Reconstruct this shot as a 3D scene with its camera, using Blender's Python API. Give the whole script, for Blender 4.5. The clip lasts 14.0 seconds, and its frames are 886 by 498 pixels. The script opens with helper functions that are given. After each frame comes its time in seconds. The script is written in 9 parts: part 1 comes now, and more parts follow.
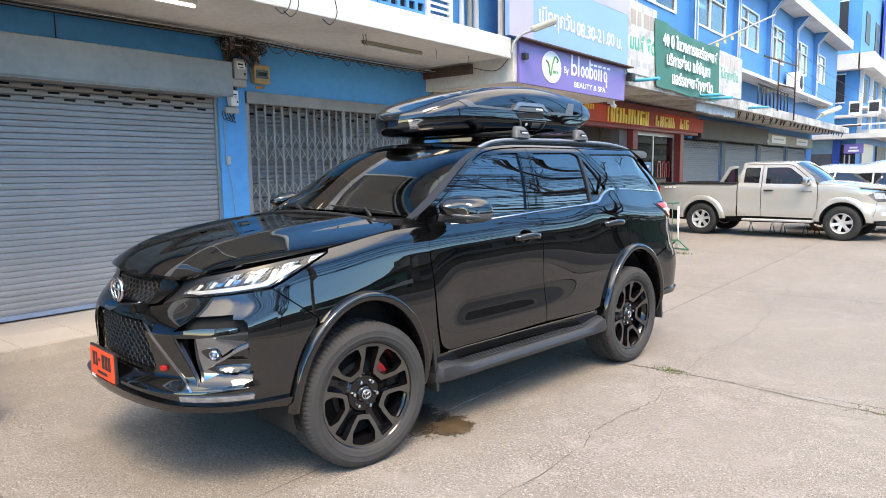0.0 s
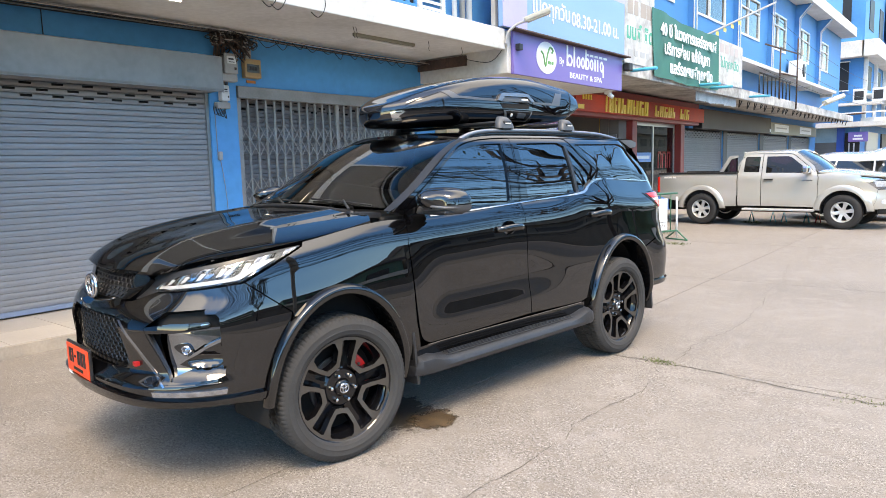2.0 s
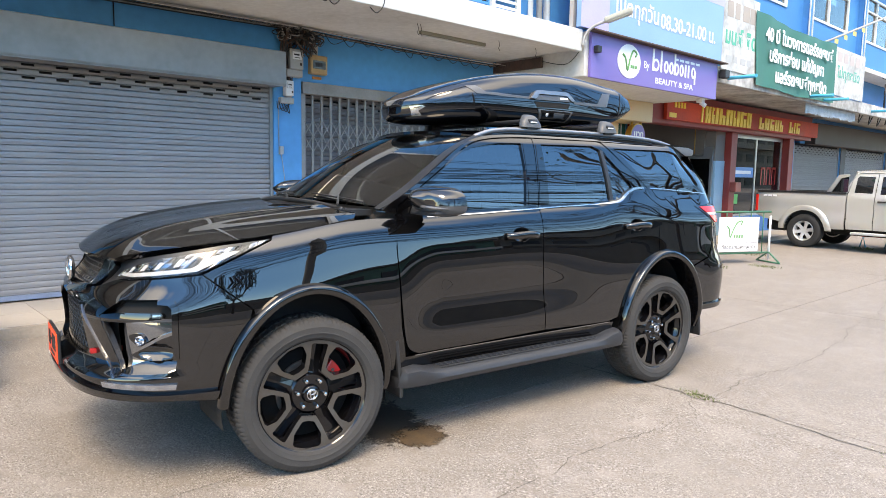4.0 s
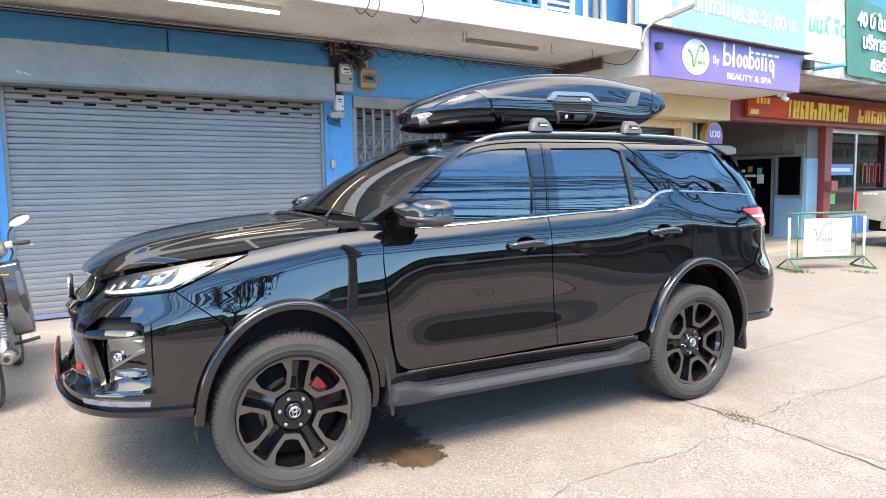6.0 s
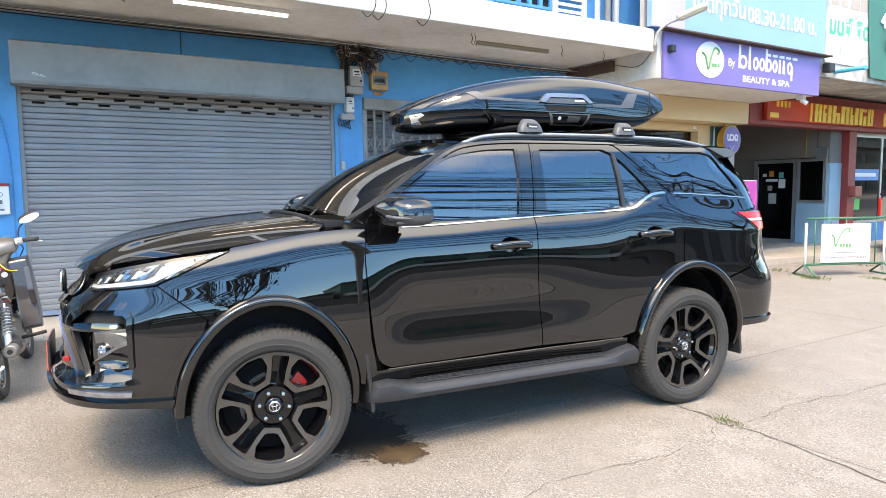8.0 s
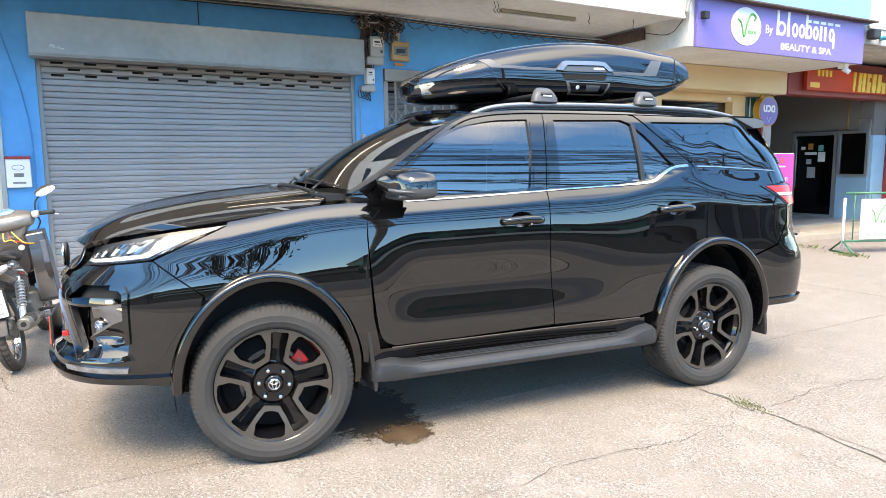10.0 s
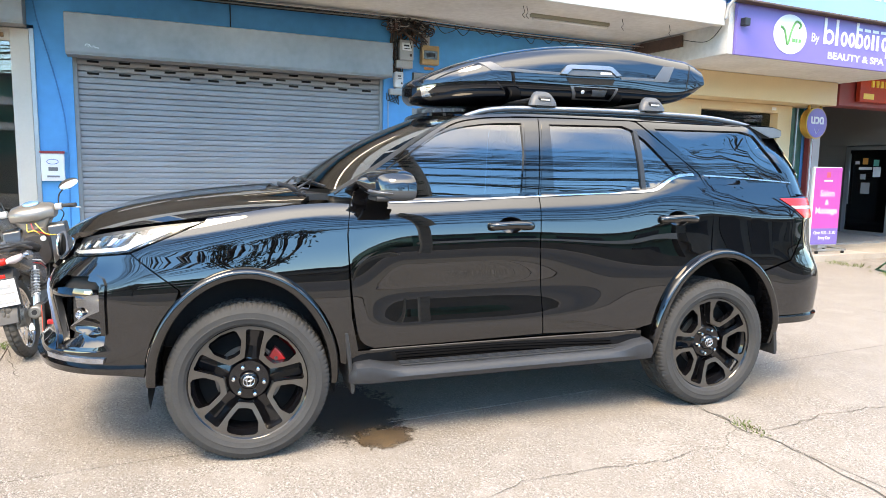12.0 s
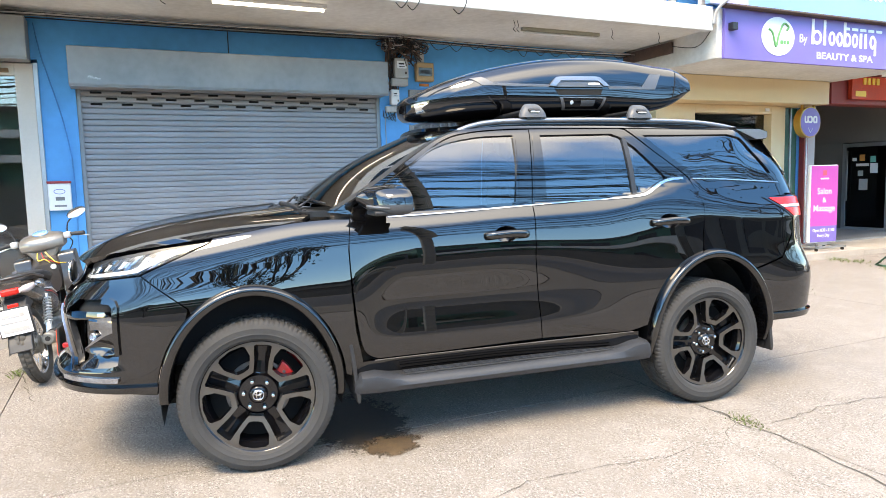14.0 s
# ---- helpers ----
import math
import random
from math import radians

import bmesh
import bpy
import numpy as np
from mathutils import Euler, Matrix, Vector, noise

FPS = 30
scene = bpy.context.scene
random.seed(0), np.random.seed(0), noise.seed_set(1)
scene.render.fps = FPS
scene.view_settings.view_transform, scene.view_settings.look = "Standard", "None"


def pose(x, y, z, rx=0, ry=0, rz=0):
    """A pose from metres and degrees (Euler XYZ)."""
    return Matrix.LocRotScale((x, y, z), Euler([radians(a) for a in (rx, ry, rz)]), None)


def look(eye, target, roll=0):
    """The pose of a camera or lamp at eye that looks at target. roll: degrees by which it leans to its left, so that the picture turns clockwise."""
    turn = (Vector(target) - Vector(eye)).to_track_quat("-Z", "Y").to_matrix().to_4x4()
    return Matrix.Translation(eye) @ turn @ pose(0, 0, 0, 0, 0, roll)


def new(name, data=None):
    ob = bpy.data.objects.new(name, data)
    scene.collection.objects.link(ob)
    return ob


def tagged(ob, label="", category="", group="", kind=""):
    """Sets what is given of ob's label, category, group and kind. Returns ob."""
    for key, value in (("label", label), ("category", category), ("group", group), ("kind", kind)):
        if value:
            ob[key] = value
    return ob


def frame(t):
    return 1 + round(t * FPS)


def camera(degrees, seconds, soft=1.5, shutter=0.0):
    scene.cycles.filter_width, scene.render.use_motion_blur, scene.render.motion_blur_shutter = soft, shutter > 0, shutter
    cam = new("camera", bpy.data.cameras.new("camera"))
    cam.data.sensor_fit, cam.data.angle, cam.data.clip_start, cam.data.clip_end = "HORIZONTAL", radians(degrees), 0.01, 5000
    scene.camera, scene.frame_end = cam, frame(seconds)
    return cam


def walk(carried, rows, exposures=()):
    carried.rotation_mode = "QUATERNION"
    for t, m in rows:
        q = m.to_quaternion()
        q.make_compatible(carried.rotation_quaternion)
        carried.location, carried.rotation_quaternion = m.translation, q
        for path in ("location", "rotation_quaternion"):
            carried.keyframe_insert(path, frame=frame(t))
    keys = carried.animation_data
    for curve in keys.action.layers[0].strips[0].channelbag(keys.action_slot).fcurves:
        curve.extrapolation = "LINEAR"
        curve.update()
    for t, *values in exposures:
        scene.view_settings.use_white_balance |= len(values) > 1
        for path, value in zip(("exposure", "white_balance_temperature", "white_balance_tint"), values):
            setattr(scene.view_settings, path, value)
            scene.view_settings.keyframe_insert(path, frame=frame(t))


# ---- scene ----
cam = camera(66.3, 14.0, 0.55)
PATH = [
    (0, (1.255, 3.162, 1.594), (0.011, 4.712, 1.37), -0.8),
    (0.5, (1.247, 3.163, 1.59), (0.002, 4.71, 1.349), -0.9),
    (1, (1.226, 3.168, 1.578), (-0.013, 4.717, 1.322), -0.9),
    (1.5, (1.252, 3.196, 1.574), (0.029, 4.757, 1.313), -1.1),
    (2, (1.354, 3.286, 1.577), (0.099, 4.824, 1.335), -1.5),
    (2.5, (1.481, 3.417, 1.568), (0.151, 4.89, 1.325), -0.3),
    (3, (1.523, 3.558, 1.553), (0.161, 5.004, 1.314), -1.8),
    (3.2, (1.51, 3.64, 1.538), (0.136, 5.073, 1.299), -1.0),
    (5.3, (1.765, 4.26, 1.523), (0.176, 5.458, 1.331), -0.9),
    (5.5, (1.774, 4.309, 1.531), (0.172, 5.491, 1.335), -1.4),
    (6, (1.806, 4.46, 1.523), (0.163, 5.584, 1.328), -0.9),
    (6.5, (1.907, 4.57, 1.526), (0.216, 5.622, 1.348), 0.6),
    (7, (1.943, 4.605, 1.518), (0.244, 5.65, 1.377), -0.1),
    (7.5, (1.949, 4.613, 1.509), (0.258, 5.67, 1.351), -0.1),
    (8, (1.964, 4.635, 1.503), (0.28, 5.697, 1.318), -0.5),
    (8.2, (1.957, 4.664, 1.502), (0.272, 5.723, 1.301), -0.1),
    (10.3, (1.897, 4.883, 1.489), (0.168, 5.852, 1.224), -0.4),
    (10.5, (1.862, 4.932, 1.479), (0.13, 5.899, 1.224), 0.1),
    (11, (1.845, 5.032, 1.467), (0.088, 5.957, 1.223), -0.5),
    (11.5, (1.928, 5.121, 1.469), (0.154, 6.008, 1.217), 0.7),
    (12, (2.032, 5.159, 1.475), (0.238, 6.009, 1.232), 0.9),
    (12.5, (2.11, 5.151, 1.47), (0.305, 5.991, 1.27), 0.5),
    (13, (2.146, 5.146, 1.467), (0.335, 5.972, 1.275), -0.2),
    (13.5, (2.164, 5.144, 1.466), (0.351, 5.966, 1.273), -0.6),
    (14, (2.156, 5.139, 1.471), (0.352, 5.979, 1.269), -1.5),
]
walk(cam, [(t, look(eye, target, roll)) for t, eye, target, roll in PATH],
     [(0, 2.08, 8850, 14), (3, 2.10, 8850, 14), (5.5, 2.43, 8850, 14), (6.1, 2.56, 8850, 13), (6.8, 2.42, 8850, 13), (8, 2.42, 8850, 13), (10.5, 2.59, 8850, 12), (14, 2.60, 8850, 12)])


# ---- world and light ----
world = bpy.data.worlds.new("sky")
scene.world = world
world.use_nodes = True
wn = world.node_tree.nodes
wl = world.node_tree.links
sky = wn.new("ShaderNodeTexSky")
sky.sky_type, sky.sun_disc = "NISHITA", False
sky.sun_elevation, sky.sun_rotation = radians(57), radians(128)
sky.air_density, sky.dust_density, sky.ozone_density = 1.0, 0.1, 4.0
# blue low in the sky, a belt of white cloud above, opening again overhead
co, sep, cn = wn.new("ShaderNodeTexCoord"), wn.new("ShaderNodeSeparateXYZ"), wn.new("ShaderNodeTexNoise")
ca, cr, cm = wn.new("ShaderNodeMath"), wn.new("ShaderNodeMapRange"), wn.new("ShaderNodeMix")
cn.inputs["Scale"].default_value, cn.inputs["Detail"].default_value, cn.inputs["Roughness"].default_value = 2.6, 7, 0.55
ca.operation, ca.inputs[1].default_value = "MULTIPLY_ADD", 0.5
cr.inputs["From Min"].default_value, cr.inputs["From Max"].default_value = 0.76, 0.90
cr.inputs["To Min"].default_value, cr.inputs["To Max"].default_value = 0.04, 0.95
cm.data_type = "RGBA"
wl.new(co.outputs["Generated"], cn.inputs["Vector"])
wl.new(co.outputs["Generated"], sep.inputs[0])
wl.new(cn.outputs["Fac"], ca.inputs[0])
wl.new(sep.outputs["Z"], ca.inputs[2])
wl.new(ca.outputs[0], cr.inputs["Value"])
thin, part_cloud = wn.new("ShaderNodeMapRange"), wn.new("ShaderNodeMath")
thin.interpolation_type, part_cloud.operation = "SMOOTHSTEP", "MULTIPLY"
thin.inputs["From Min"].default_value, thin.inputs["From Max"].default_value = 0.80, 0.95
thin.inputs["To Min"].default_value, thin.inputs["To Max"].default_value = 1.0, 0.22
wl.new(sep.outputs["Z"], thin.inputs["Value"])
wl.new(cr.outputs[0], part_cloud.inputs[0])
wl.new(thin.outputs[0], part_cloud.inputs[1])
wl.new(part_cloud.outputs[0], cm.inputs["Factor"])
deep = wn.new("ShaderNodeHueSaturation")
deep.inputs["Hue"].default_value = 0.501
deep.inputs["Saturation"].default_value, deep.inputs["Value"].default_value = 1.32, 1.24
wl.new(sky.outputs[0], deep.inputs["Color"])
wl.new(deep.outputs[0], cm.inputs["A"])
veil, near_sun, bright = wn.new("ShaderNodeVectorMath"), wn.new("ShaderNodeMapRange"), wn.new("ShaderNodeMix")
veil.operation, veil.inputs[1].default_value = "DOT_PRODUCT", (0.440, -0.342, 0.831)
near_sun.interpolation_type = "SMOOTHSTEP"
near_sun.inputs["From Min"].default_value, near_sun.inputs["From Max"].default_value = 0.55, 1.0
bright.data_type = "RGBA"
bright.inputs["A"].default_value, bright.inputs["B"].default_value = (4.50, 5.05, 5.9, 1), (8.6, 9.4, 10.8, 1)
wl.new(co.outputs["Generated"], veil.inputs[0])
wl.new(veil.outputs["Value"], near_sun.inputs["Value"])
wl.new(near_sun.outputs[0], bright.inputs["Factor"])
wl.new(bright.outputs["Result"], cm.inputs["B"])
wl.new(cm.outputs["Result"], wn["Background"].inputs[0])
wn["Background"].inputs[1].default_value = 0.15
sun = new("sun", bpy.data.lights.new("sun", "SUN"))
sun.data.energy, sun.data.angle, sun.data.color = 0.95, radians(20), (1, 0.92, 0.80)
sun.matrix_world = look((9, -7, 17), (0, 0, 0))


# ---- shapes ----
from mathutils.geometry import delaunay_2d_cdt


def link(name, me, materials, parent=None, label=""):
    for m in materials if isinstance(materials, (list, tuple)) else [materials]:
        me.materials.append(m)
    ob = new(name, me)
    if parent:
        ob.parent = parent
    return tagged(ob, label)


def part(name, bm, material, parent=None, label="", smooth_angle=None):
    """One mesh object from a bmesh, under a thing or a part."""
    bmesh.ops.recalc_face_normals(bm, faces=bm.faces)
    me = bpy.data.meshes.new(name)
    bm.to_mesh(me)
    bm.free()
    if smooth_angle is not None:
        me.shade_smooth()
        me.set_sharp_from_angle(angle=radians(smooth_angle))
    return link(name, me, material, parent, label)


def thing(name, m=None, label="", category="", group="", kind=""):
    """An empty at a thing's base."""
    ob = new(name)
    ob.empty_display_size = 0.1
    if m is not None:
        ob.matrix_world = m
    return tagged(ob, label, category, group, kind)


def add_box(bm, lo, hi, bevel=0.0, m=None, seg=2):
    r = bmesh.ops.create_cube(bm, size=1)
    vs = r["verts"]
    for v in vs:
        v.co = [lo[i] + (v.co[i] + 0.5) * (hi[i] - lo[i]) for i in range(3)]
    if bevel:
        es = list({e for v in vs for e in v.link_edges})
        r = bmesh.ops.bevel(bm, geom=vs + es, offset=bevel, segments=seg, affect="EDGES", profile=0.5, clamp_overlap=True)
        vs = [v for v in r["verts"]] + [v for v in vs if v.is_valid]
    if m is not None:
        for v in set(vs):
            v.co = m @ v.co
    return vs


def boxes(*args, bevel=0.0, seg=2):
    bm = bmesh.new()
    for lo, hi in args:
        add_box(bm, lo, hi, bevel, seg=seg)
    return bm


def add_tube(bm, pts, r, n=8, caps=True):
    """A round tube along points; r is one radius or one for each point."""
    pts = [Vector(p) for p in pts]
    rs = r if isinstance(r, (list, tuple)) else [r] * len(pts)
    rings, side = [], None
    for i, p in enumerate(pts):
        d = (pts[min(i + 1, len(pts) - 1)] - pts[max(i - 1, 0)]).normalized()
        if side is None:
            side = d.orthogonal().normalized()
        side = (side - side.dot(d) * d).normalized()
        up = d.cross(side)
        rings.append([bm.verts.new(p + rs[i] * (math.cos(2 * math.pi * k / n) * side + math.sin(2 * math.pi * k / n) * up)) for k in range(n)])
    for A, B in zip(rings, rings[1:]):
        for k in range(n):
            f = bm.faces.new((A[k], A[(k + 1) % n], B[(k + 1) % n], B[k]))
            f.smooth = True
    if caps:
        bm.faces.new(rings[0][::-1]), bm.faces.new(rings[-1])
    return rings


def tube(pts, r, n=8):
    bm = bmesh.new()
    add_tube(bm, pts, r, n)
    return bm


def add_lathe(bm, prof, n=48, axis="x", at=(0, 0, 0), closed=False):
    """Turns a profile of (along the axis, radius) round the axis."""
    rings = []
    for h, r in prof:
        ring = []
        for k in range(n):
            c, s = math.cos(2 * math.pi * k / n), math.sin(2 * math.pi * k / n)
            co = {"x": (h, r * c, r * s), "y": (r * c, h, r * s), "z": (r * c, r * s, h)}[axis]
            ring.append(bm.verts.new(Vector(co) + Vector(at)))
        rings.append(ring)
    for A, B in list(zip(rings, rings[1:])) + ([(rings[-1], rings[0])] if closed else []):
        for k in range(n):
            bm.faces.new((A[k], A[(k + 1) % n], B[(k + 1) % n], B[k])).smooth = True
    if not closed:
        for ring, rev in ((rings[0], True), (rings[-1], False)):
            bm.faces.new(ring[::-1] if rev else ring)
    return rings


def add_prism(bm, pts, lo, hi, axis="x"):
    """A flat outline given thickness along an axis; points run (y, z), (x, z) or (x, y)."""
    def co(p, h):
        return {"x": (h, p[0], p[1]), "y": (p[0], h, p[1]), "z": (p[0], p[1], h)}[axis]
    A = [bm.verts.new(co(p, lo)) for p in pts]
    B = [bm.verts.new(co(p, hi)) for p in pts]
    bm.faces.new(A), bm.faces.new(B)
    for i in range(len(pts)):
        j = (i + 1) % len(pts)
        bm.faces.new((A[i], A[j], B[j], B[i]))
    return A + B


def prism(pts, lo, hi, axis="x", bevel=0.0):
    bm = bmesh.new()
    add_prism(bm, pts, lo, hi, axis)
    if bevel:
        bmesh.ops.recalc_face_normals(bm, faces=bm.faces)
        bmesh.ops.bevel(bm, geom=bm.verts[:] + bm.edges[:], offset=bevel, segments=2, affect="EDGES", profile=0.5, clamp_overlap=True)
    return bm


def lettering(name, text, size, m, material, parent=None, label="", width=None, depth=0.002, bold=0.0):
    """Text as a thin mesh, centred; m puts its face (x right, y up, z out) in place."""
    cu = bpy.data.curves.new(name, "FONT")
    cu.body, cu.size, cu.align_x, cu.align_y, cu.extrude, cu.offset = text, size, "CENTER", "CENTER", depth, bold
    ob = bpy.data.objects.new(name, cu)
    me = bpy.data.meshes.new_from_object(ob)
    bpy.data.objects.remove(ob)
    me.name = name
    if width:
        w = max(v.co.x for v in me.vertices) - min(v.co.x for v in me.vertices)
        for v in me.vertices:
            v.co.x *= width / w
    me.transform(m)
    return link(name, me, material, parent, label)


def smoothline(pts, n=6, closed=False):
    """A Catmull-Rom line through points."""
    P = [np.array(p, float) for p in pts]
    out, N = [], len(P)
    for i in range(N if closed else N - 1):
        a, b, c, d = (P[(i + k) % N] if closed else P[min(max(i + k, 0), N - 1)] for k in (-1, 0, 1, 2))
        for t in np.arange(n) / n:
            out.append(tuple(0.5 * (2 * b + (c - a) * t + (2 * a - 5 * b + 4 * c - d) * t * t + (3 * b - a - 3 * c + d) * t ** 3)))
    if not closed:
        out.append(tuple(P[-1]))
    return out


def area2(poly):
    return sum(p[0] * q[1] - q[0] * p[1] for p, q in zip(poly, poly[1:] + poly[:1]))


def panel(name, outline, surf, material, parent=None, label="", holes=(), out=0.0, fold=0.012, cell=0.025, cellv=None, flip=False, mirror=False):
    """A sheet cut to an outline on the surface surf(u, v, out), with its edges turned in."""
    cellv = cellv or cell
    loops = [list(map(tuple, outline))] + [list(map(tuple, h)) for h in holes]
    loops[0] = loops[0] if area2(loops[0]) > 0 else loops[0][::-1]
    loops[1:] = [h if area2(h) < 0 else h[::-1] for h in loops[1:]]
    rims = []
    for loop in loops:
        rim = []
        for a, b in zip(loop, loop[1:] + loop[:1]):
            k = max(1, int(max(abs(b[0] - a[0]) / cell, abs(b[1] - a[1]) / cellv)))
            rim += [(a[0] + (b[0] - a[0]) * t / k, a[1] + (b[1] - a[1]) * t / k) for t in range(k)]
        rims.append(rim)
    A = np.array([p for r in rims for p in r])
    B = np.array([p for r in rims for p in r[1:] + r[:1]])
    lo, hi = A.min(0), A.max(0)
    U, V = np.meshgrid(np.arange(lo[0] + cell / 2, hi[0], cell), np.arange(lo[1] + cellv / 2, hi[1], cellv))
    G = np.stack([U.ravel(), V.ravel()], -1)
    if len(G):
        # grid points inside the outline and outside the holes, clear of the edges
        cross = ((A[None, :, 1] > G[:, None, 1]) != (B[None, :, 1] > G[:, None, 1])) & (G[:, None, 0] < (B - A)[None, :, 0] * (G[:, None, 1] - A[None, :, 1]) / np.where((B - A)[:, 1] == 0, 1e-12, (B - A)[:, 1])[None] + A[None, :, 0])
        near = (((G[:, None] - A[None]) / (cell, cellv)) ** 2).sum(-1).min(1)
        G = G[(cross.sum(1) % 2 == 1) & (near > 0.2)]
    ids, o = [], 0
    for r in rims:
        ids.append(list(range(o, o + len(r))))
        o += len(r)
    cdt = delaunay_2d_cdt([Vector(p) for p in np.concatenate([A, G])] if len(G) else [Vector(p) for p in A], [], ids, 2, 1e-6)
    uv, faces = [tuple(p) for p in cdt[0]], [list(f) for f in cdt[2]]
    uv = np.array(uv)
    e = 2e-3

    def place(u, v, o):
        P = surf(u, v, o)
        du, dv = surf(u + e, v, o) - surf(u - e, v, o), surf(u, v + e, o) - surf(u, v - e, o)
        N = np.cross(du, dv)
        return P, N / np.maximum(np.linalg.norm(N, axis=-1, keepdims=True), 1e-12)
    P, N = place(uv[:, 0], uv[:, 1], out)
    if flip:
        N = -N
    verts, norms = [P], [N[f] for f in faces]
    base = len(P)
    for loop in rims if fold else ():
        w = pts = np.array(loop)
        A, n = place(w[:, 0], w[:, 1], out)
        n = -n if flip else n
        B = A - n * fold
        m = len(pts)
        t = np.roll(A, -1, 0) - A
        side = np.cross(t, n)
        side /= np.maximum(np.linalg.norm(side, axis=1, keepdims=True), 1e-12)
        if flip:
            side = -side
        verts += [A, B]
        for k in range(m):
            j = (k + 1) % m
            faces.append([base + k, base + m + k, base + m + j, base + j])
            norms.append(np.repeat(side[k][None], 4, 0))
        base += 2 * m
    V = np.concatenate(verts)
    if flip:
        faces, norms = [f[::-1] for f in faces], [n[::-1] for n in norms]
    if mirror:
        V = V * (-1, 1, 1)
        faces, norms = [f[::-1] for f in faces], [n[::-1] * (-1, 1, 1) for n in norms]
    me = bpy.data.meshes.new(name)
    me.from_pydata(V.tolist(), [], faces)
    me.shade_smooth()
    me.normals_split_custom_set(np.concatenate(norms).tolist())
    return link(name, me, material, parent, label)


# ---- materials ----
def surface(name, col, rough=0.5, metal=0.0, coat=0.0, var=0.15, vscale=1.5, fine=40.0, rvar=0.1, bump=0.0, bscale=150.0, spec=0.5, tint=None, ior=1.5, trans=0.0, each=0.0):
    """A painted, cast or woven surface: colour that drifts at two scales, uneven gloss, fine relief."""
    m = bpy.data.materials.new(name)
    m.use_nodes = True
    n, l = m.node_tree.nodes, m.node_tree.links
    b = n["Principled BSDF"]
    b.inputs["Metallic"].default_value, b.inputs["Coat Weight"].default_value = metal, coat
    b.inputs["Coat Roughness"].default_value = 0.02
    b.inputs["Specular IOR Level"].default_value, b.inputs["IOR"].default_value, b.inputs["Transmission Weight"].default_value = spec, ior, trans
    tc = n.new("ShaderNodeTexCoord")
    big, small = n.new("ShaderNodeTexNoise"), n.new("ShaderNodeTexNoise")
    big.inputs["Scale"].default_value, big.inputs["Detail"].default_value = vscale, 5
    small.inputs["Scale"].default_value, small.inputs["Detail"].default_value = fine, 4
    for t in (big, small):
        l.new(tc.outputs["Object"], t.inputs["Vector"])
    mix = n.new("ShaderNodeMath")
    mix.operation = "MULTIPLY_ADD"
    l.new(small.outputs["Fac"], mix.inputs[0])
    mix.inputs[1].default_value = 0.5
    l.new(big.outputs["Fac"], mix.inputs[2])
    ramp = n.new("ShaderNodeMapRange")
    ramp.inputs["From Min"].default_value, ramp.inputs["From Max"].default_value = 0.45, 1.05
    l.new(mix.outputs[0], ramp.inputs["Value"])
    cm = n.new("ShaderNodeMix")
    cm.data_type = "RGBA"
    low = tint or tuple(c * (1 - var) for c in col)
    cm.inputs["A"].default_value, cm.inputs["B"].default_value = (*low, 1), (*(min(1, c * (1 + var * 0.6)) for c in col), 1)
    l.new(ramp.outputs[0], cm.inputs["Factor"])
    last = cm.outputs["Result"]
    if each:
        oi, hs = n.new("ShaderNodeObjectInfo"), n.new("ShaderNodeHueSaturation")
        mr = n.new("ShaderNodeMapRange")
        mr.inputs["To Min"].default_value, mr.inputs["To Max"].default_value = 1 - each, 1 + each
        l.new(oi.outputs["Random"], mr.inputs["Value"])
        l.new(mr.outputs[0], hs.inputs["Value"])
        l.new(last, hs.inputs["Color"])
        last = hs.outputs["Color"]
    l.new(last, b.inputs["Base Color"])
    rr = n.new("ShaderNodeMapRange")
    rr.inputs["To Min"].default_value, rr.inputs["To Max"].default_value = max(0.0, rough - rvar * rough), min(1, rough + rvar * rough)
    l.new(ramp.outputs[0], rr.inputs["Value"])
    l.new(rr.outputs[0], b.inputs["Roughness"])
    if bump:
        bt, bp = n.new("ShaderNodeTexNoise"), n.new("ShaderNodeBump")
        bt.inputs["Scale"].default_value, bt.inputs["Detail"].default_value = bscale, 4
        l.new(tc.outputs["Object"], bt.inputs["Vector"])
        l.new(bt.outputs["Fac"], bp.inputs["Height"])
        bp.inputs["Strength"].default_value, bp.inputs["Distance"].default_value = bump, 0.01
        l.new(bp.outputs[0], b.inputs["Normal"])
    return m


def glow(name, col, strength):
    m = bpy.data.materials.new(name)
    m.use_nodes = True
    b = m.node_tree.nodes["Principled BSDF"]
    b.inputs["Base Color"].default_value = b.inputs["Emission Color"].default_value = (*col, 1)
    b.inputs["Emission Strength"].default_value = strength
    return m


PAINT = surface("black_paint", (0.002, 0.002, 0.0025), 0.010, var=0.2, rvar=0.2, ior=1.74)
BOXGLOSS = surface("box_gloss", (0.003, 0.003, 0.004), 0.012, var=0.2, ior=1.74)
TINT = surface("tinted_glass", (0.012, 0.013, 0.014), 0.0, var=0.05, rvar=0, ior=2.1, trans=1.0)
SCREEN = surface("windscreen_glass", (0.13, 0.138, 0.125), 0.0, var=0.02, rvar=0, ior=1.7, trans=1.0)
CLEAR = surface("clear_glass", (0.9, 0.92, 0.91), 0.0, var=0.01, rvar=0, ior=1.45, trans=1.0)
CHROME = surface("chrome", (0.62, 0.62, 0.63), 0.09, 1.0, var=0.05)
LAMPBOWL = surface("lamp_bowl", (0.24, 0.245, 0.255), 0.10, 1.0, var=0.2, vscale=6)
DARKCHROME = surface("dark_chrome", (0.30, 0.31, 0.33), 0.08, 1.0, var=0.06)
